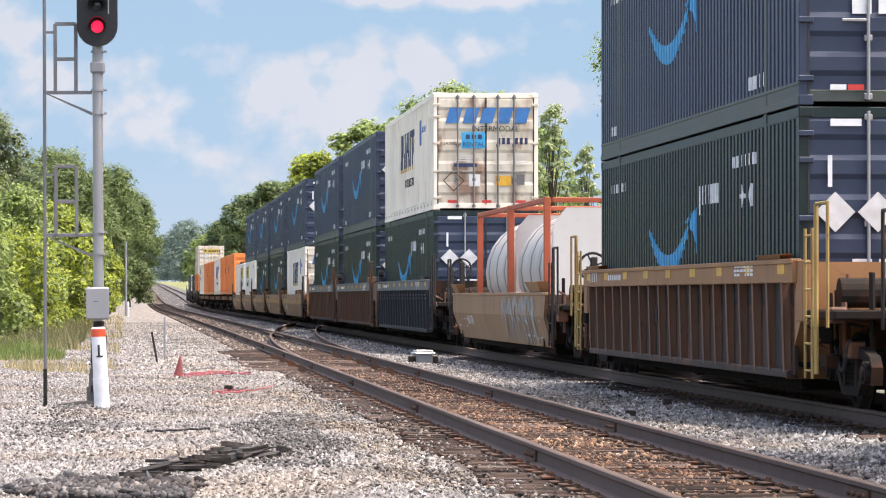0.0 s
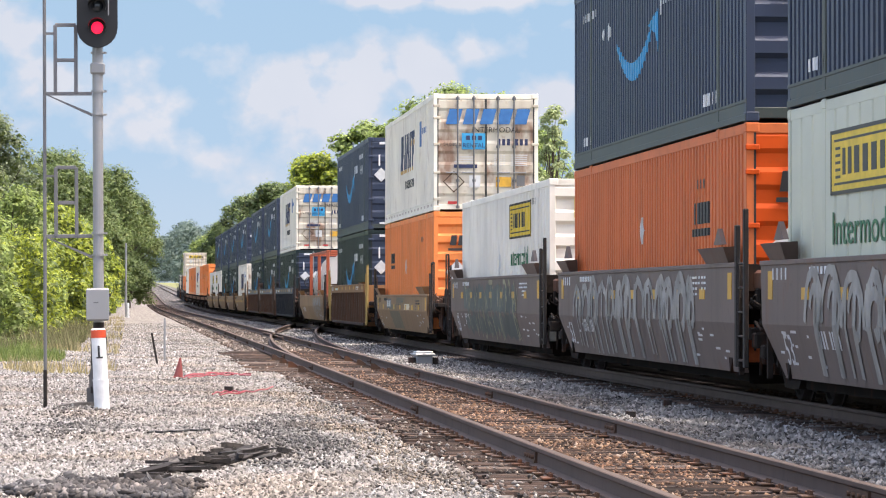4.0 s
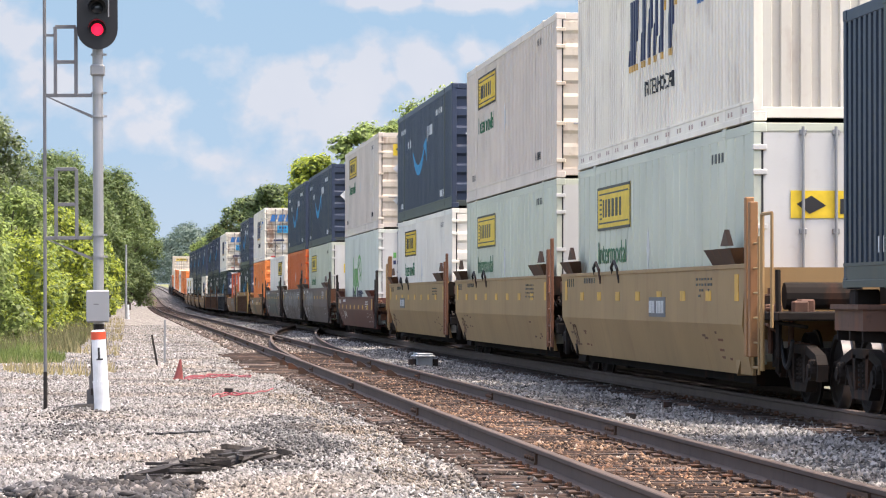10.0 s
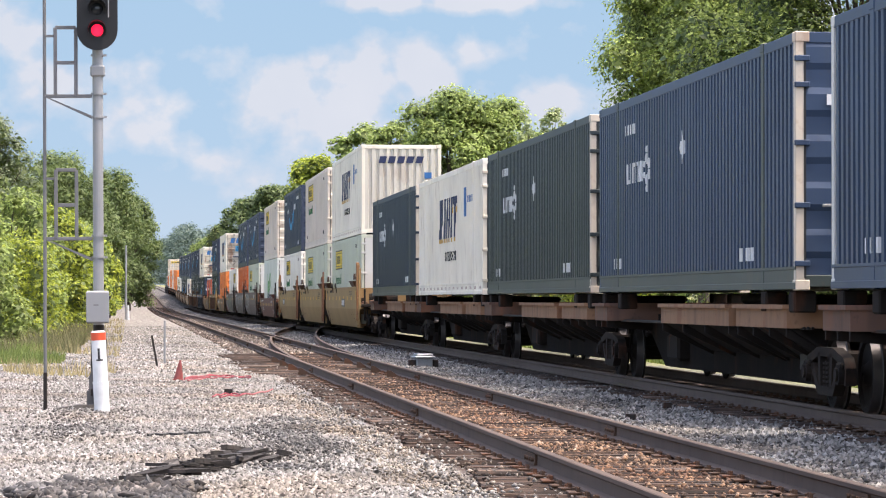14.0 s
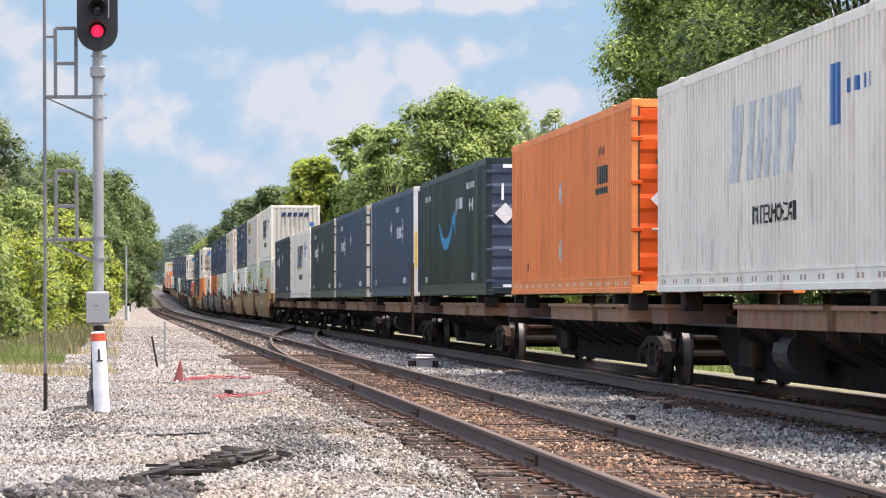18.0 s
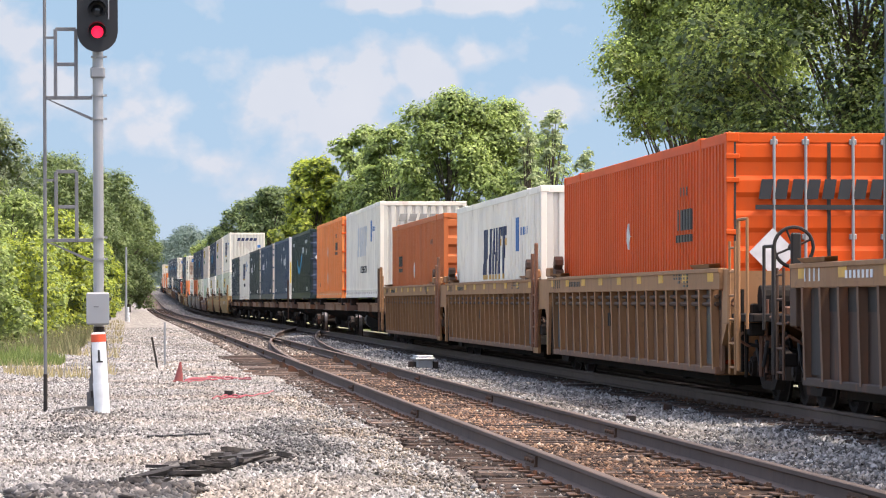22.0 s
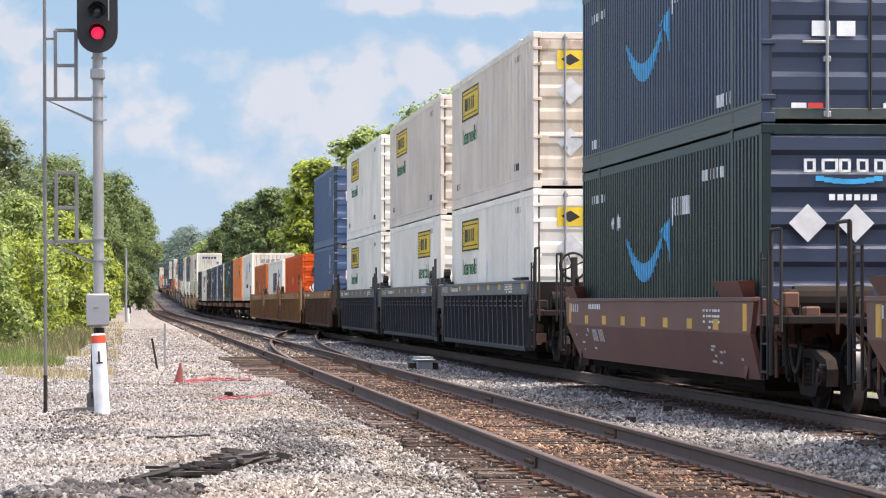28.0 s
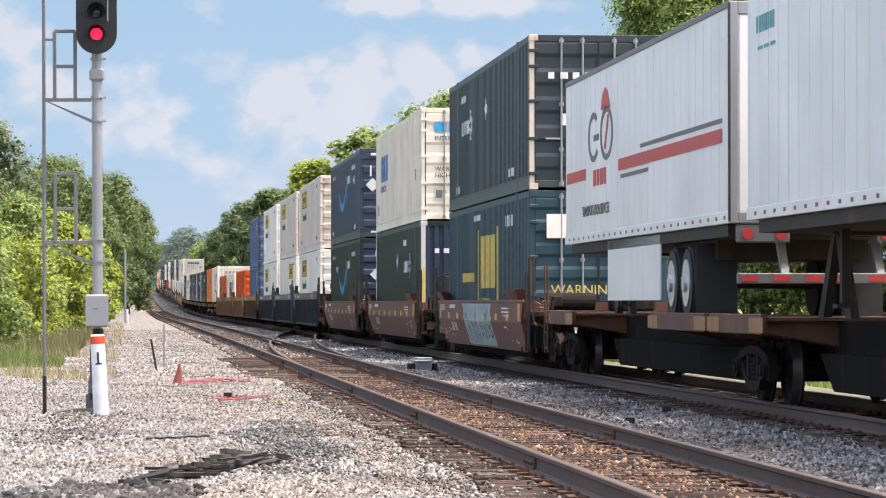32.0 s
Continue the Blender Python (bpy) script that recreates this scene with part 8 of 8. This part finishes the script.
def cone():
    x, y = 0.70, 60.0
    z0 = ground_z(x, y)
    root = empty("traffic_cone", "faded red plastic cone on gravel", "traffic cone", "", pose(x, y, z0, 0, 6, 0))
    m = plain("faded_red_plastic", (0.22, 0.045, 0.04), 0.6)
    bm = B()
    cyl(bm, (0, 0, 0.02), (0, 0, 0.36), 0.085, 18, 0.016)
    part("cone_body", bm, m, root)
    bm = B()
    bx(bm, -0.1, 0.1, -0.1, 0.1, 0, 0.025, 0.006)
    part("cone_foot", bm, m, root)


cone()


def stake(x, y, h, lean, mat, label):
    z0 = ground_z(x, y)
    bm = B()
    bx(bm, -0.022, 0.022, -0.012, 0.012, -0.1, h, 0.003)
    ob = part("stake", bm, mat)
    ob.matrix_basis = pose(x, y, z0, 0, lean, 0)
    tagged(ob, label, "stake")


stake(0.40, 72.0, 0.66, -10, M["iron"], "thin dark steel stake leaning in the gravel")
stake(0.57, 74.0, 0.95, 0, M["galv"], "thin pale wire marker standing in gravel")


def far_post(x, y, h, w, mat, name, label):
    z0 = ground_z(x, y)
    bm = B()
    cyl(bm, (0, 0, -0.1), (0, 0, h), w, 10, w * 0.8)
    ob = part(name, bm, mat)
    ob.matrix_basis = pose(x, y, z0)
    tagged(ob, label, name.replace("_", " "))


far_post(-0.85, 240.0, 5.2, 0.09, M["galv"], "utility_pole", "grey pole standing at the edge of the bushes")
far_post(-0.68, 235.0, 1.0, 0.09, M["wht"], "marker_post", "short white marker post by the verge")


def tin_box():
    x, y = 6.12, 73.5
    z0 = ground_z(x, y)
    root = empty("switch_box", "pale grey metal case between the tracks", "equipment box", "", pose(x, y, z0 - 0.02, 0, 0, 8))
    bm = B()
    bx(bm, -0.17, 0.17, -0.2, 0.2, 0, 0.24, 0.015)
    part("case", bm, M["galv"], root)
    bm = B()
    bx(bm, -0.22, 0.22, -0.24, 0.24, 0.24, 0.28, 0.012)
    bx(bm, -0.18, 0.18, -0.2, 0.2, 0.28, 0.33, 0.012)
    part("lid", bm, M["alu"], root, "bright metal lid")
    bm = B()
    for sx in (-1, 1):
        bx(bm, sx * 0.17, sx * 0.32, -0.08, 0.08, 0.02, 0.20, 0.01)
    part("cable_gland", bm, M["iron"], root)


tin_box()


def cable(name, pts, r, mat, label):
    bm = B()
    prev = None
    for x, y, dz in pts:
        q = Vector((x, y, ground_z(x, y) + r + dz))
        if prev is not None:
            cyl(bm, prev, q, r, 6)
        prev = q
    tagged(part(name, bm, mat), label, "cable")


RED_C = plain("faded_red_cable", (0.32, 0.045, 0.06), 0.6)
for x0, y0, x1, y1, bow, seed in ((0.80, 59.5, 2.05, 62.5, 1.3, 1), (0.82, 60.5, 2.0, 61.0, 2.2, 2), (0.85, 58.6, 1.7, 61.2, 0.6, 6), (1.15, 48.3, 2.1, 53.5, -0.9, 3), (1.05, 48.6, 1.55, 49.6, 0.7, 4)):
    rr = random.Random(seed)
    cable("ground_cable", [(x0 + (x1 - x0) * k / 16, y0 + (y1 - y0) * k / 16 + bow * math.sin(k / 16 * math.pi) + rr.uniform(-0.08, 0.08), 0.018 + 0.02 * math.sin(k * 0.7) ** 2) for k in range(17)], 0.011, RED_C,
          "faded red cable lying loose on the gravel")
for x0, y0, x1, y1, seed in ((0.95, 64.5, 1.5, 67.0, 7), (0.10, 35.2, 0.75, 35.8, 8)):
    rr = random.Random(seed)
    cable("ground_cable", [(x0 + (x1 - x0) * k / 9, y0 + (y1 - y0) * k / 9 + rr.uniform(-0.15, 0.15), 0.015) for k in range(10)], 0.012, M["tyre"], "thin black cable lying on the gravel")


def slab(x, y, pts, h, mat, name, label, rz=0, tilt=3, up=0.0):
    bm = B()
    prism(bm, pts, "z", 0, h)
    ob = part(name, bm, mat)
    ob.matrix_basis = pose(x, y, ground_z(x, y) + 0.005 + up, tilt * 0.6, tilt, rz)
    tagged(ob, label, "debris")


def rotten_wood():
    m, n, l, b = nodes_of("rotten_tie_wood")
    info = n.new("ShaderNodeObjectInfo")
    col = ramp(n, l, info.outputs["Random"], [(0.0, (0.012, 0.010, 0.010)), (0.5, (0.030, 0.024, 0.021)), (0.85, (0.065, 0.055, 0.049)), (1.0, (0.12, 0.11, 0.10))])
    grain = noise_of(n, l, 1.0, 7, (45.0, 5.0, 20.0), shift=True)
    col = mix(n, l, ramp(n, l, grain, [(0.40, (1, 1, 1)), (0.62, (0, 0, 0))]), col, (0.012, 0.010, 0.009))
    l.new(col, b.inputs["Base Color"])
    b.inputs["Roughness"].default_value = 0.9
    bump(n, l, grain, 0.8, 0.01, b)
    return m


DARKWOOD = rotten_wood()
rr = random.Random(9)
for k in range(96):
    f = rr.random() ** 0.85
    x, y = 0.02 + 1.02 * f + rr.gauss(0, 0.10), 25.2 + 5.6 * f + rr.gauss(0, 0.45)
    w, d = rr.uniform(0.012, 0.048), rr.uniform(0.08, 0.28) * (1.5 if k % 9 == 0 else 0.8)
    pts = [(-w * rr.uniform(0.2, 0.7), -d), (w * rr.uniform(0.0, 0.6), -d * rr.uniform(0.7, 1)), (w, -d * rr.uniform(0.0, 0.5)), (w * rr.uniform(0.6, 1), d * rr.uniform(0.2, 0.7)), (w * rr.uniform(-0.4, 0.5), d), (-w * rr.uniform(0.5, 1), d * rr.uniform(0.3, 0.8)),
           (-w, d * rr.uniform(-0.5, 0.2))]
    slab(x, y, pts, rr.uniform(0.008, 0.045), DARKWOOD, "wood_scrap", "dark rotten splinter of tie wood on gravel", rr.gauss(-52, 30), rr.uniform(-22, 22), rr.uniform(0.0, 0.08) * math.sin(math.pi * (0.15 + 0.7 * f)))
for x, y in ((1.32, 50.4), (7.0, 45.0), (5.9, 40.8)):
    slab(x, y, [(-0.06, -0.05), (0.05, -0.06), (0.07, 0.03), (0.0, 0.07), (-0.06, 0.04)], 0.09, M["iron"], "lump", "dark lump lying on the ballast")

# ---------------------------------------------------------------- trees
# verge thicket along the west side
TH = "dense yellow-green thicket along the gravel"
rr = random.Random(21)
for k in range(34):
    y = 100 + k * 6.2 + rr.uniform(-2, 2)
    x = -2.4 - rr.uniform(0.3, 1.4) - (0.6 if y < 130 else 0) - rr.uniform(0, 1.2) * (k % 2)
    h = rr.uniform(3.6, 5.4) * (1 + (y - 100) * 0.0012)
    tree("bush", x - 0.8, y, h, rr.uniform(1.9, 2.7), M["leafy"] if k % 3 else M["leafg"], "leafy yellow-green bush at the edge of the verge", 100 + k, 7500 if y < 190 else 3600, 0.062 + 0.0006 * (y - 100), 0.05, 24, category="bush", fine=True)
for k in range(14):
    y = 92 + k * 9 + rr.uniform(-2, 2)
    tree("bush", -7.2 - rr.uniform(0, 3.5), y, rr.uniform(4.5, 6.5), rr.uniform(2.6, 3.4), M["leafy"] if k % 4 else M["leafg"], "tall leafy bush behind the verge", 200 + k, 5500, 0.095, 0.05, 26, category="bush", fine=True)
for k, (x, y, h, r, mt) in enumerate(((-10.5, 235, 14.6, 4.2, "leafo"), (-15, 225, 13, 5, "leafg"), (-8.0, 335, 16.3, 5.0, "leafd"), (-3.4, 360, 15.2, 4.6, "leafd"), (-13.5, 330, 16.0, 6, "leafd"),
                                      (-1.0, 375, 12.8, 3.7, "leafd"), (-3.0, 420, 15, 4.2, "leafd"), (-6.5, 300, 13.5, 4.5, "leafd"), (-3.4, 310, 10.5, 3.0, "leafd"), (-3.6, 470, 14, 4, "leafd"), (-4, 530, 13, 4, "leafd"))):
    tree("tree", x, y, h, r, M[mt], "dark green broadleaf tree beside the line", 300 + k, 20000, 0.115, 0.08, 46, fine=True)
# east side, behind the train
for k, (x, y, h, r, mt, n) in enumerate(((19.5, 92, 14.5, 5.2, "leafn", 26000), (24.0, 84, 16.5, 6.2, "leafn", 19000), (18.75, 113, 13.6, 3.7, "leafm", 26000), (21.4, 118, 12.8, 3.3, "leafn", 9000), (27, 98, 15, 6.0, "leafn", 3500),
                                         (15.8, 174, 12.6, 3.4, "leafg", 14000), (18.6, 176, 12.3, 3.4, "leafg", 12000), (13.6, 182, 11.4, 2.4, "leafg", 8000), (18, 160, 8.2, 3.0, "leafg", 9000),
                                         (17.1, 150, 10.2, 0.8, "leafp", 1400), (18.45, 152, 10.7, 1.15, "leafp", 2300), (19.75, 150, 8.8, 0.9, "leafp", 1700), (20.2, 133, 6.6, 2.2, "leafg", 6000), (17.6, 128, 4.8, 2.0, "leafy", 5000),
                                         (16.4, 255, 15.0, 3.4, "leafg", 9000), (13.3, 256, 12.6, 3.5, "leafy", 13000), (19, 250, 12, 3.5, "leafg", 7000), (14.8, 290, 14.0, 3.6, "leafy", 11000), (12.6, 330, 12.8, 3.2, "leafd", 10000),
                                         (16.3, 390, 14.8, 3.6, "leafd", 9000), (13.0, 420, 14.0, 3.6, "leafd", 9000), (17.5, 480, 16, 4.5, "leafd", 8000), (11.8, 500, 11.5, 3.2, "leafd", 8000), (13, 580, 11, 4, "leafg", 7000),
                                         (12.2, 660, 10.5, 3.5, "leafg", 7000), (13.5, 760, 11, 4, "leafg", 6000), (14.8, 215, 10.5, 3.0, "leafg", 9000), (25, 215, 12.5, 4, "leafg", 8000), (22, 300, 13, 4, "leafg", 7000))):
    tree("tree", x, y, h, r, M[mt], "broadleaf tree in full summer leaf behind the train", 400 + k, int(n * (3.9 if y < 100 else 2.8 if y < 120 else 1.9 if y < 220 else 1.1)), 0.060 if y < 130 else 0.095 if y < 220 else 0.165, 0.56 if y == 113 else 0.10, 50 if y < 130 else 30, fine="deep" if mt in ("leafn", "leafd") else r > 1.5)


def far_wood(name, spots, count, size, seed, mat, label):
    root = tagged(new(name), label, "woodland", kind="stuff")
    cs, rs = [], []
    r2 = random.Random(seed)
    for x, y, h, r in spots:
        z = ground_z(x, y)
        for k in range(9):
            cs.append((x + r2.uniform(-r, r) * 0.8, y + r2.uniform(-r, r), z + h * (0.15 + 0.75 * k / 8)))
            rs.append(r * r2.uniform(0.35, 0.6))
    o = leaves("crowns", cs, rs, count, size, mat, root, seed)
    o["kind"] = "stuff"


far_wood("far_woods", [(-5.5 + (k % 3) * -6, 620 + k * 60, 15 + (k % 4) * 1.5, 5.5) for k in range(14)], 34000, 0.45, 77, M["leafb"], "hazy line of far trees beside the tracks")
far_wood("far_woods", [(15 + (k % 3) * 6, 820 + k * 70, 15 + (k % 4) * 1.5, 6) for k in range(14)], 34000, 0.45, 78, M["leafb"], "hazy line of far trees beyond the train")
far_wood("far_woods", [(-60 + k * 9, 2450 + (k % 3) * 40, 33 + (k % 4) * 4, 14) for k in range(22)], 40000, 1.1, 79, M["leafb"], "wooded rise closing the end of the line")


def blades(name, count, place, h, mat, label, seed):
    rng = np.random.default_rng(seed)
    x, y, z = place(rng, count)
    count = len(x)
    a = rng.random(count) * 2 * math.pi
    hh = h * (0.4 + 0.9 * rng.random(count))
    w = 0.008 + 0.012 * rng.random(count)
    lx, ly = (rng.random(count) - 0.5) * hh * 0.9, (rng.random(count) - 0.5) * hh * 0.9
    co = np.stack([np.stack([x - np.cos(a) * w, y - np.sin(a) * w, z - 0.02], 1), np.stack([x + np.cos(a) * w, y + np.sin(a) * w, z - 0.02], 1),
                   np.stack([x + lx, y + ly, z + hh], 1)], 1)
    me = bpy.data.meshes.new(name)
    me.vertices.add(count * 3)
    me.vertices.foreach_set("co", co.reshape(-1).astype(np.float32))
    me.loops.add(count * 3)
    me.loops.foreach_set("vertex_index", np.arange(count * 3, dtype=np.int32))
    me.polygons.add(count)
    me.polygons.foreach_set("loop_start", (np.arange(count) * 3).astype(np.int32))
    me.update(calc_edges=True)
    me.materials.append(mat)
    return tagged(new(name, me), label, "grass", kind="stuff")


blades("verge_grass", 50000, strip(-9.0, -1.6, 74, 130, 1.3, lambda x, y, r: x + 0.9 * np.sin(y * 0.31) < -1.9 - 0.012 * (100 - y).clip(0)), 0.24, M["grass"], "uncut green grass along the verge", 61)
blades("dry_grass", 7000, strip(-2.6, -0.4, 62, 230, 1.5, lambda x, y, r: np.sin(x * 3.1 + y * 0.7) + np.sin(y * 0.23) > 0.9), 0.28, M["straw"], "dry straw-coloured grass tufts in gravel", 62)
blades("tall_weeds", 8000, strip(-4.6, -1.5, 84, 150, 1.3, lambda x, y, r: np.sin(x * 2.3 + y * 0.41) + np.sin(y * 0.37 + x) > 0.1), 0.55, M["weed"], "olive seeding weeds in front of the bushes", 64)
blades("verge_grass", 40000, strip(12.6, 24, 40, 200, 1.4), 0.30, M["grass"], "lit green grass on the far side of the train", 63)

# ---------------------------------------------------------------- sky backdrop
def backdrop():
    """A far curved sheet of summer sky with heaped clouds."""
    R = 4300.0
    verts, faces = [], []
    na, nz = 40, 12
    for j in range(nz + 1):
        for i in range(na + 1):
            a = radians(-30 + 70 * i / na)
            verts.append((R * math.sin(a), R * math.cos(a), -60 + 1900 * j / nz))
    for j in range(nz):
        for i in range(na):
            q = j * (na + 1) + i
            faces.append((q, q + na + 1, q + na + 2, q + 1))
    me = mesh_of("backdrop", verts, faces)
    m = bpy.data.materials.new("summer_sky")
    m.use_nodes = True
    n, l = m.node_tree.nodes, m.node_tree.links
    n.remove(n["Principled BSDF"])
    em = n.new("ShaderNodeEmission")
    tc = n.new("ShaderNodeTexCoord")
    sep = n.new("ShaderNodeSeparateXYZ")
    l.new(tc.outputs["Object"], sep.inputs[0])
    mr = n.new("ShaderNodeMapRange")
    mr.inputs[1].default_value, mr.inputs[2].default_value = 0, 420
    l.new(sep.outputs[2], mr.inputs[0])
    base = ramp(n, l, mr.outputs[0], [(0.0, (0.60, 0.73, 0.89)), (0.45, (0.465, 0.66, 0.885)), (1.0, (0.41, 0.625, 0.87))])
    total = None

    def cloud(px, py, rx, ry, weight):
        nonlocal total
        ang = math.atan((784 - 244.6) / F)
        ax = R * math.sin(math.atan((px - 784) / F) + ang)
        az2 = 1.23 + (530 - py) / F * R
        mp = n.new("ShaderNodeMapping")
        mp.inputs["Location"].default_value = (-ax * F / R / rx, 0, -az2 * F / R / ry)
        mp.inputs["Scale"].default_value = (F / R / rx, 0, F / R / ry)
        l.new(tc.outputs["Object"], mp.inputs[0])
        ln = n.new("ShaderNodeVectorMath")
        ln.operation = "LENGTH"
        l.new(mp.outputs[0], ln.inputs[0])
        r = n.new("ShaderNodeMapRange")
        r.inputs[1].default_value, r.inputs[2].default_value, r.inputs[3].default_value, r.inputs[4].default_value = 0.35, 1.25, weight, 0
        l.new(ln.outputs[1], r.inputs[0])
        if total is None:
            total = r.outputs[0]
        else:
            mx = n.new("ShaderNodeMath")
            mx.operation = "MAXIMUM"
            l.new(total, mx.inputs[0])
            l.new(r.outputs[0], mx.inputs[1])
            total = mx.outputs[0]

    for c in ((630, 165, 105, 100, 1.0), (500, 185, 120, 85, 0.95), (560, 240, 150, 90, 0.8), (745, 120, 70, 65, 0.9), (845, 92, 80, 36, 0.75), (690, 190, 80, 80, 0.7), (390, 108, 75, 48, 0.6), (300, 100, 70, 40, 0.4),
              (255, 215, 120, 80, 0.6), (320, 255, 60, 50, 0.55), (395, 290, 75, 36, 0.65), (480, 300, 90, 60, 0.6), (25, 55, 80, 75, 0.75), (110, 170, 130, 90, 0.55), (800, 0, 230, 26, 1.0), (980, 180, 130, 60, 0.75),
              (1400, 100, 250, 160, 0.6), (700, 320, 220, 70, 0.5)):
        cloud(*c)
    puff = noise_of(n, l, 0.016, 9, (1, 1, 1.2))
    soft = noise_of(n, l, 0.0035, 5)
    ad = n.new("ShaderNodeMath")
    ad.operation = "MULTIPLY_ADD"
    l.new(total, ad.inputs[0])
    ad.inputs[1].default_value = 0.42
    l.new(puff, ad.inputs[2])
    ad2 = n.new("ShaderNodeMath")
    ad2.operation = "MULTIPLY_ADD"
    l.new(soft, ad2.inputs[0])
    ad2.inputs[1].default_value = 0.35
    l.new(ad.outputs[0], ad2.inputs[2])
    cov = ramp(n, l, ad2.outputs[0], [(0.76, (0, 0, 0)), (0.92, (0.45,) * 3), (1.16, (0.85,) * 3)])
    white = mix(n, l, noise_of(n, l, 0.006, 6), (0.68, 0.735, 0.86), (0.86, 0.88, 0.95))
    sky_col = mix(n, l, cov, base, white)
    l.new(sky_col, em.inputs[0])
    em.inputs[1].default_value = 0.262
    l.new(em.outputs[0], n["Material Output"].inputs[0])
    me.materials.append(m)
    tagged(new("backdrop", me), "pale blue summer sky with heaped white clouds", "sky", kind="structure")


backdrop()

# ---------------------------------------------------------------- tracks and ballast
add_joint_bars(build_track(NEAR, "near railway track on dark wooden ties", 17.0, 300), NEAR)
build_crossover()
build_track(0.0, "railway track under the train", 28.0, 70)

rocks("gravel", 90000, strip(-2.6, 2.72, 19.5, 66, 1.7, lambda x, y, r: x < 2.68 + 0.07 * np.sin(y * 0.7) * np.sin(y * 0.27)), (0.009, 0.026), M["stone"], "pale crushed limestone gravel", 1)
rocks("tie_end_ballast", 6000, strip(2.74, 3.35, 18, 75, 1.5, lambda x, y, r: r.random(len(x)) < np.interp(x, (2.74, 2.9, 3.35), (0.7, 0.4, 0.1)) * (0.5 + 0.5 * np.sin(y * 0.9 + np.sin(y * 2.3))).clip(0.15, 1), 0.03), (0.010, 0.03), M["stoneb"], "brown-grey stones spilled among the tie ends", 5, True)
rocks("sandy_gravel", 6500, strip(1.7, 2.7, 25, 52, 1.0, lambda x, y, r: np.abs(x - 2.35 - 0.12 * np.sin(y * 0.6)) < 0.42 * r.random(len(x)), 0.012), (0.009, 0.026), M["stonew"], "sandy beige gravel along the tie ends", 25, True)
rocks("pale_spill", 2000, strip(2.3, 3.2, 20, 60, 1.5, lambda x, y, r: r.random(len(x)) < np.interp(x, (2.3, 2.6, 3.2), (1, 0.55, 0.05)), 0.04), (0.010, 0.028), M["stone"], "pale gravel spilled onto the tie ends", 15, True)
rocks("dark_stones", 5000, strip(0.95, 2.2, 28, 41, 1.0, lambda x, y, r: np.abs(x - 1.25 - (y - 27) * 0.042 - 0.2 * np.sin(y)) < 0.50 * r.random(len(x)) + 0.06, 0.015), (0.010, 0.027), M["stoneg"], "dark grey stones heaped beside the ties", 8, True)
rocks("dark_stones", 7000, strip(-1.1, 0.6, 23.6, 26.6, 1.0, lambda x, y, r: np.hypot((x + 0.25) / 0.75, (y - 24.6) / 1.5) + 0.12 * np.sin(x * 9 + y * 3) < 0.55 + 0.45 * r.random(len(x)), 0.02), (0.014, 0.052), M["stonek"], "dark grey stones in front of the splintered wood", 9, True)
rocks("dark_stones", 1800, strip(-1.7, 0.1, 34, 43, 1.0, lambda x, y, r: np.abs(x + 0.75 - 0.05 * (y - 38)) < 0.75 * r.random(len(x)), 0.008), (0.010, 0.026), M["stoneg"], "grey stones trodden round the foot of the signal", 19, True)
rocks("far_gravel", 60000, strip(-3.2, 2.7, 62, 180, 1.7), (0.014, 0.038), M["stone"], "pale gravel shoulder further along", 6)
rocks("far_ballast", 22000, strip(5.0, 7.5, 78, 200, 1.6), (0.022, 0.055), M["stonem"], "grey ballast further along the line", 7)
rocks("ballast", 50000, strip(5.0, 8.05, 23, 80, 1.6, lambda x, y, r: (x < 7.35) | (r.random(len(x)) < 0.55)), (0.013, 0.042), M["stonem"], "grey crushed ballast between the tracks", 2)
# the sunlit strip along the rail is put in as paler stones
rocks("pale_ballast", 30000, strip(4.98, 6.5, 23, 84, 1.5, lambda x, y, r: r.random(len(x)) < np.interp(x + 0.25 * np.sin(y * 0.5) + 0.15 * np.sin(y * 1.3), (5.0, 5.9, 6.5), (1, 0.8, 0.0)), 0.02), (0.013, 0.038), M["stone"], "crushed limestone coloured paler as the sunlit strip beside the rail", 12, True)
rocks("stained_ballast", 36000, strip(3.36, 4.76, 18, 95, 1.35, lambda x, y, r: r.random(len(x)) < np.interp(y, (18, 24, 29, 42, 52, 95), (0.08, 0.16, 0.75, 0.70, 0.22, 0.4)), 0.018), (0.010, 0.034), M["stonerust"], "rust-stained ballast between the rails", 3, True)
rocks("brown_ballast", 12000, strip(2.7, 5.2, 90, 240, 1.5, None, 0.02), (0.02, 0.06), M["stoneb"], "brown ballast further along the near track", 13)


# ---------------------------------------------------------------- movement
def motions():
    """The whole train rolls away along the line at an even pace."""
    times = [0, 2, 4, 6, 8, 10, 12, 14, 16, 18, 20, 22, 24, 26, 28, 30, 32]
    for thing, s, up in TRAVEL:
        walk(thing, [(t, on_line(s + run(t), up)) for t in times])


motions()
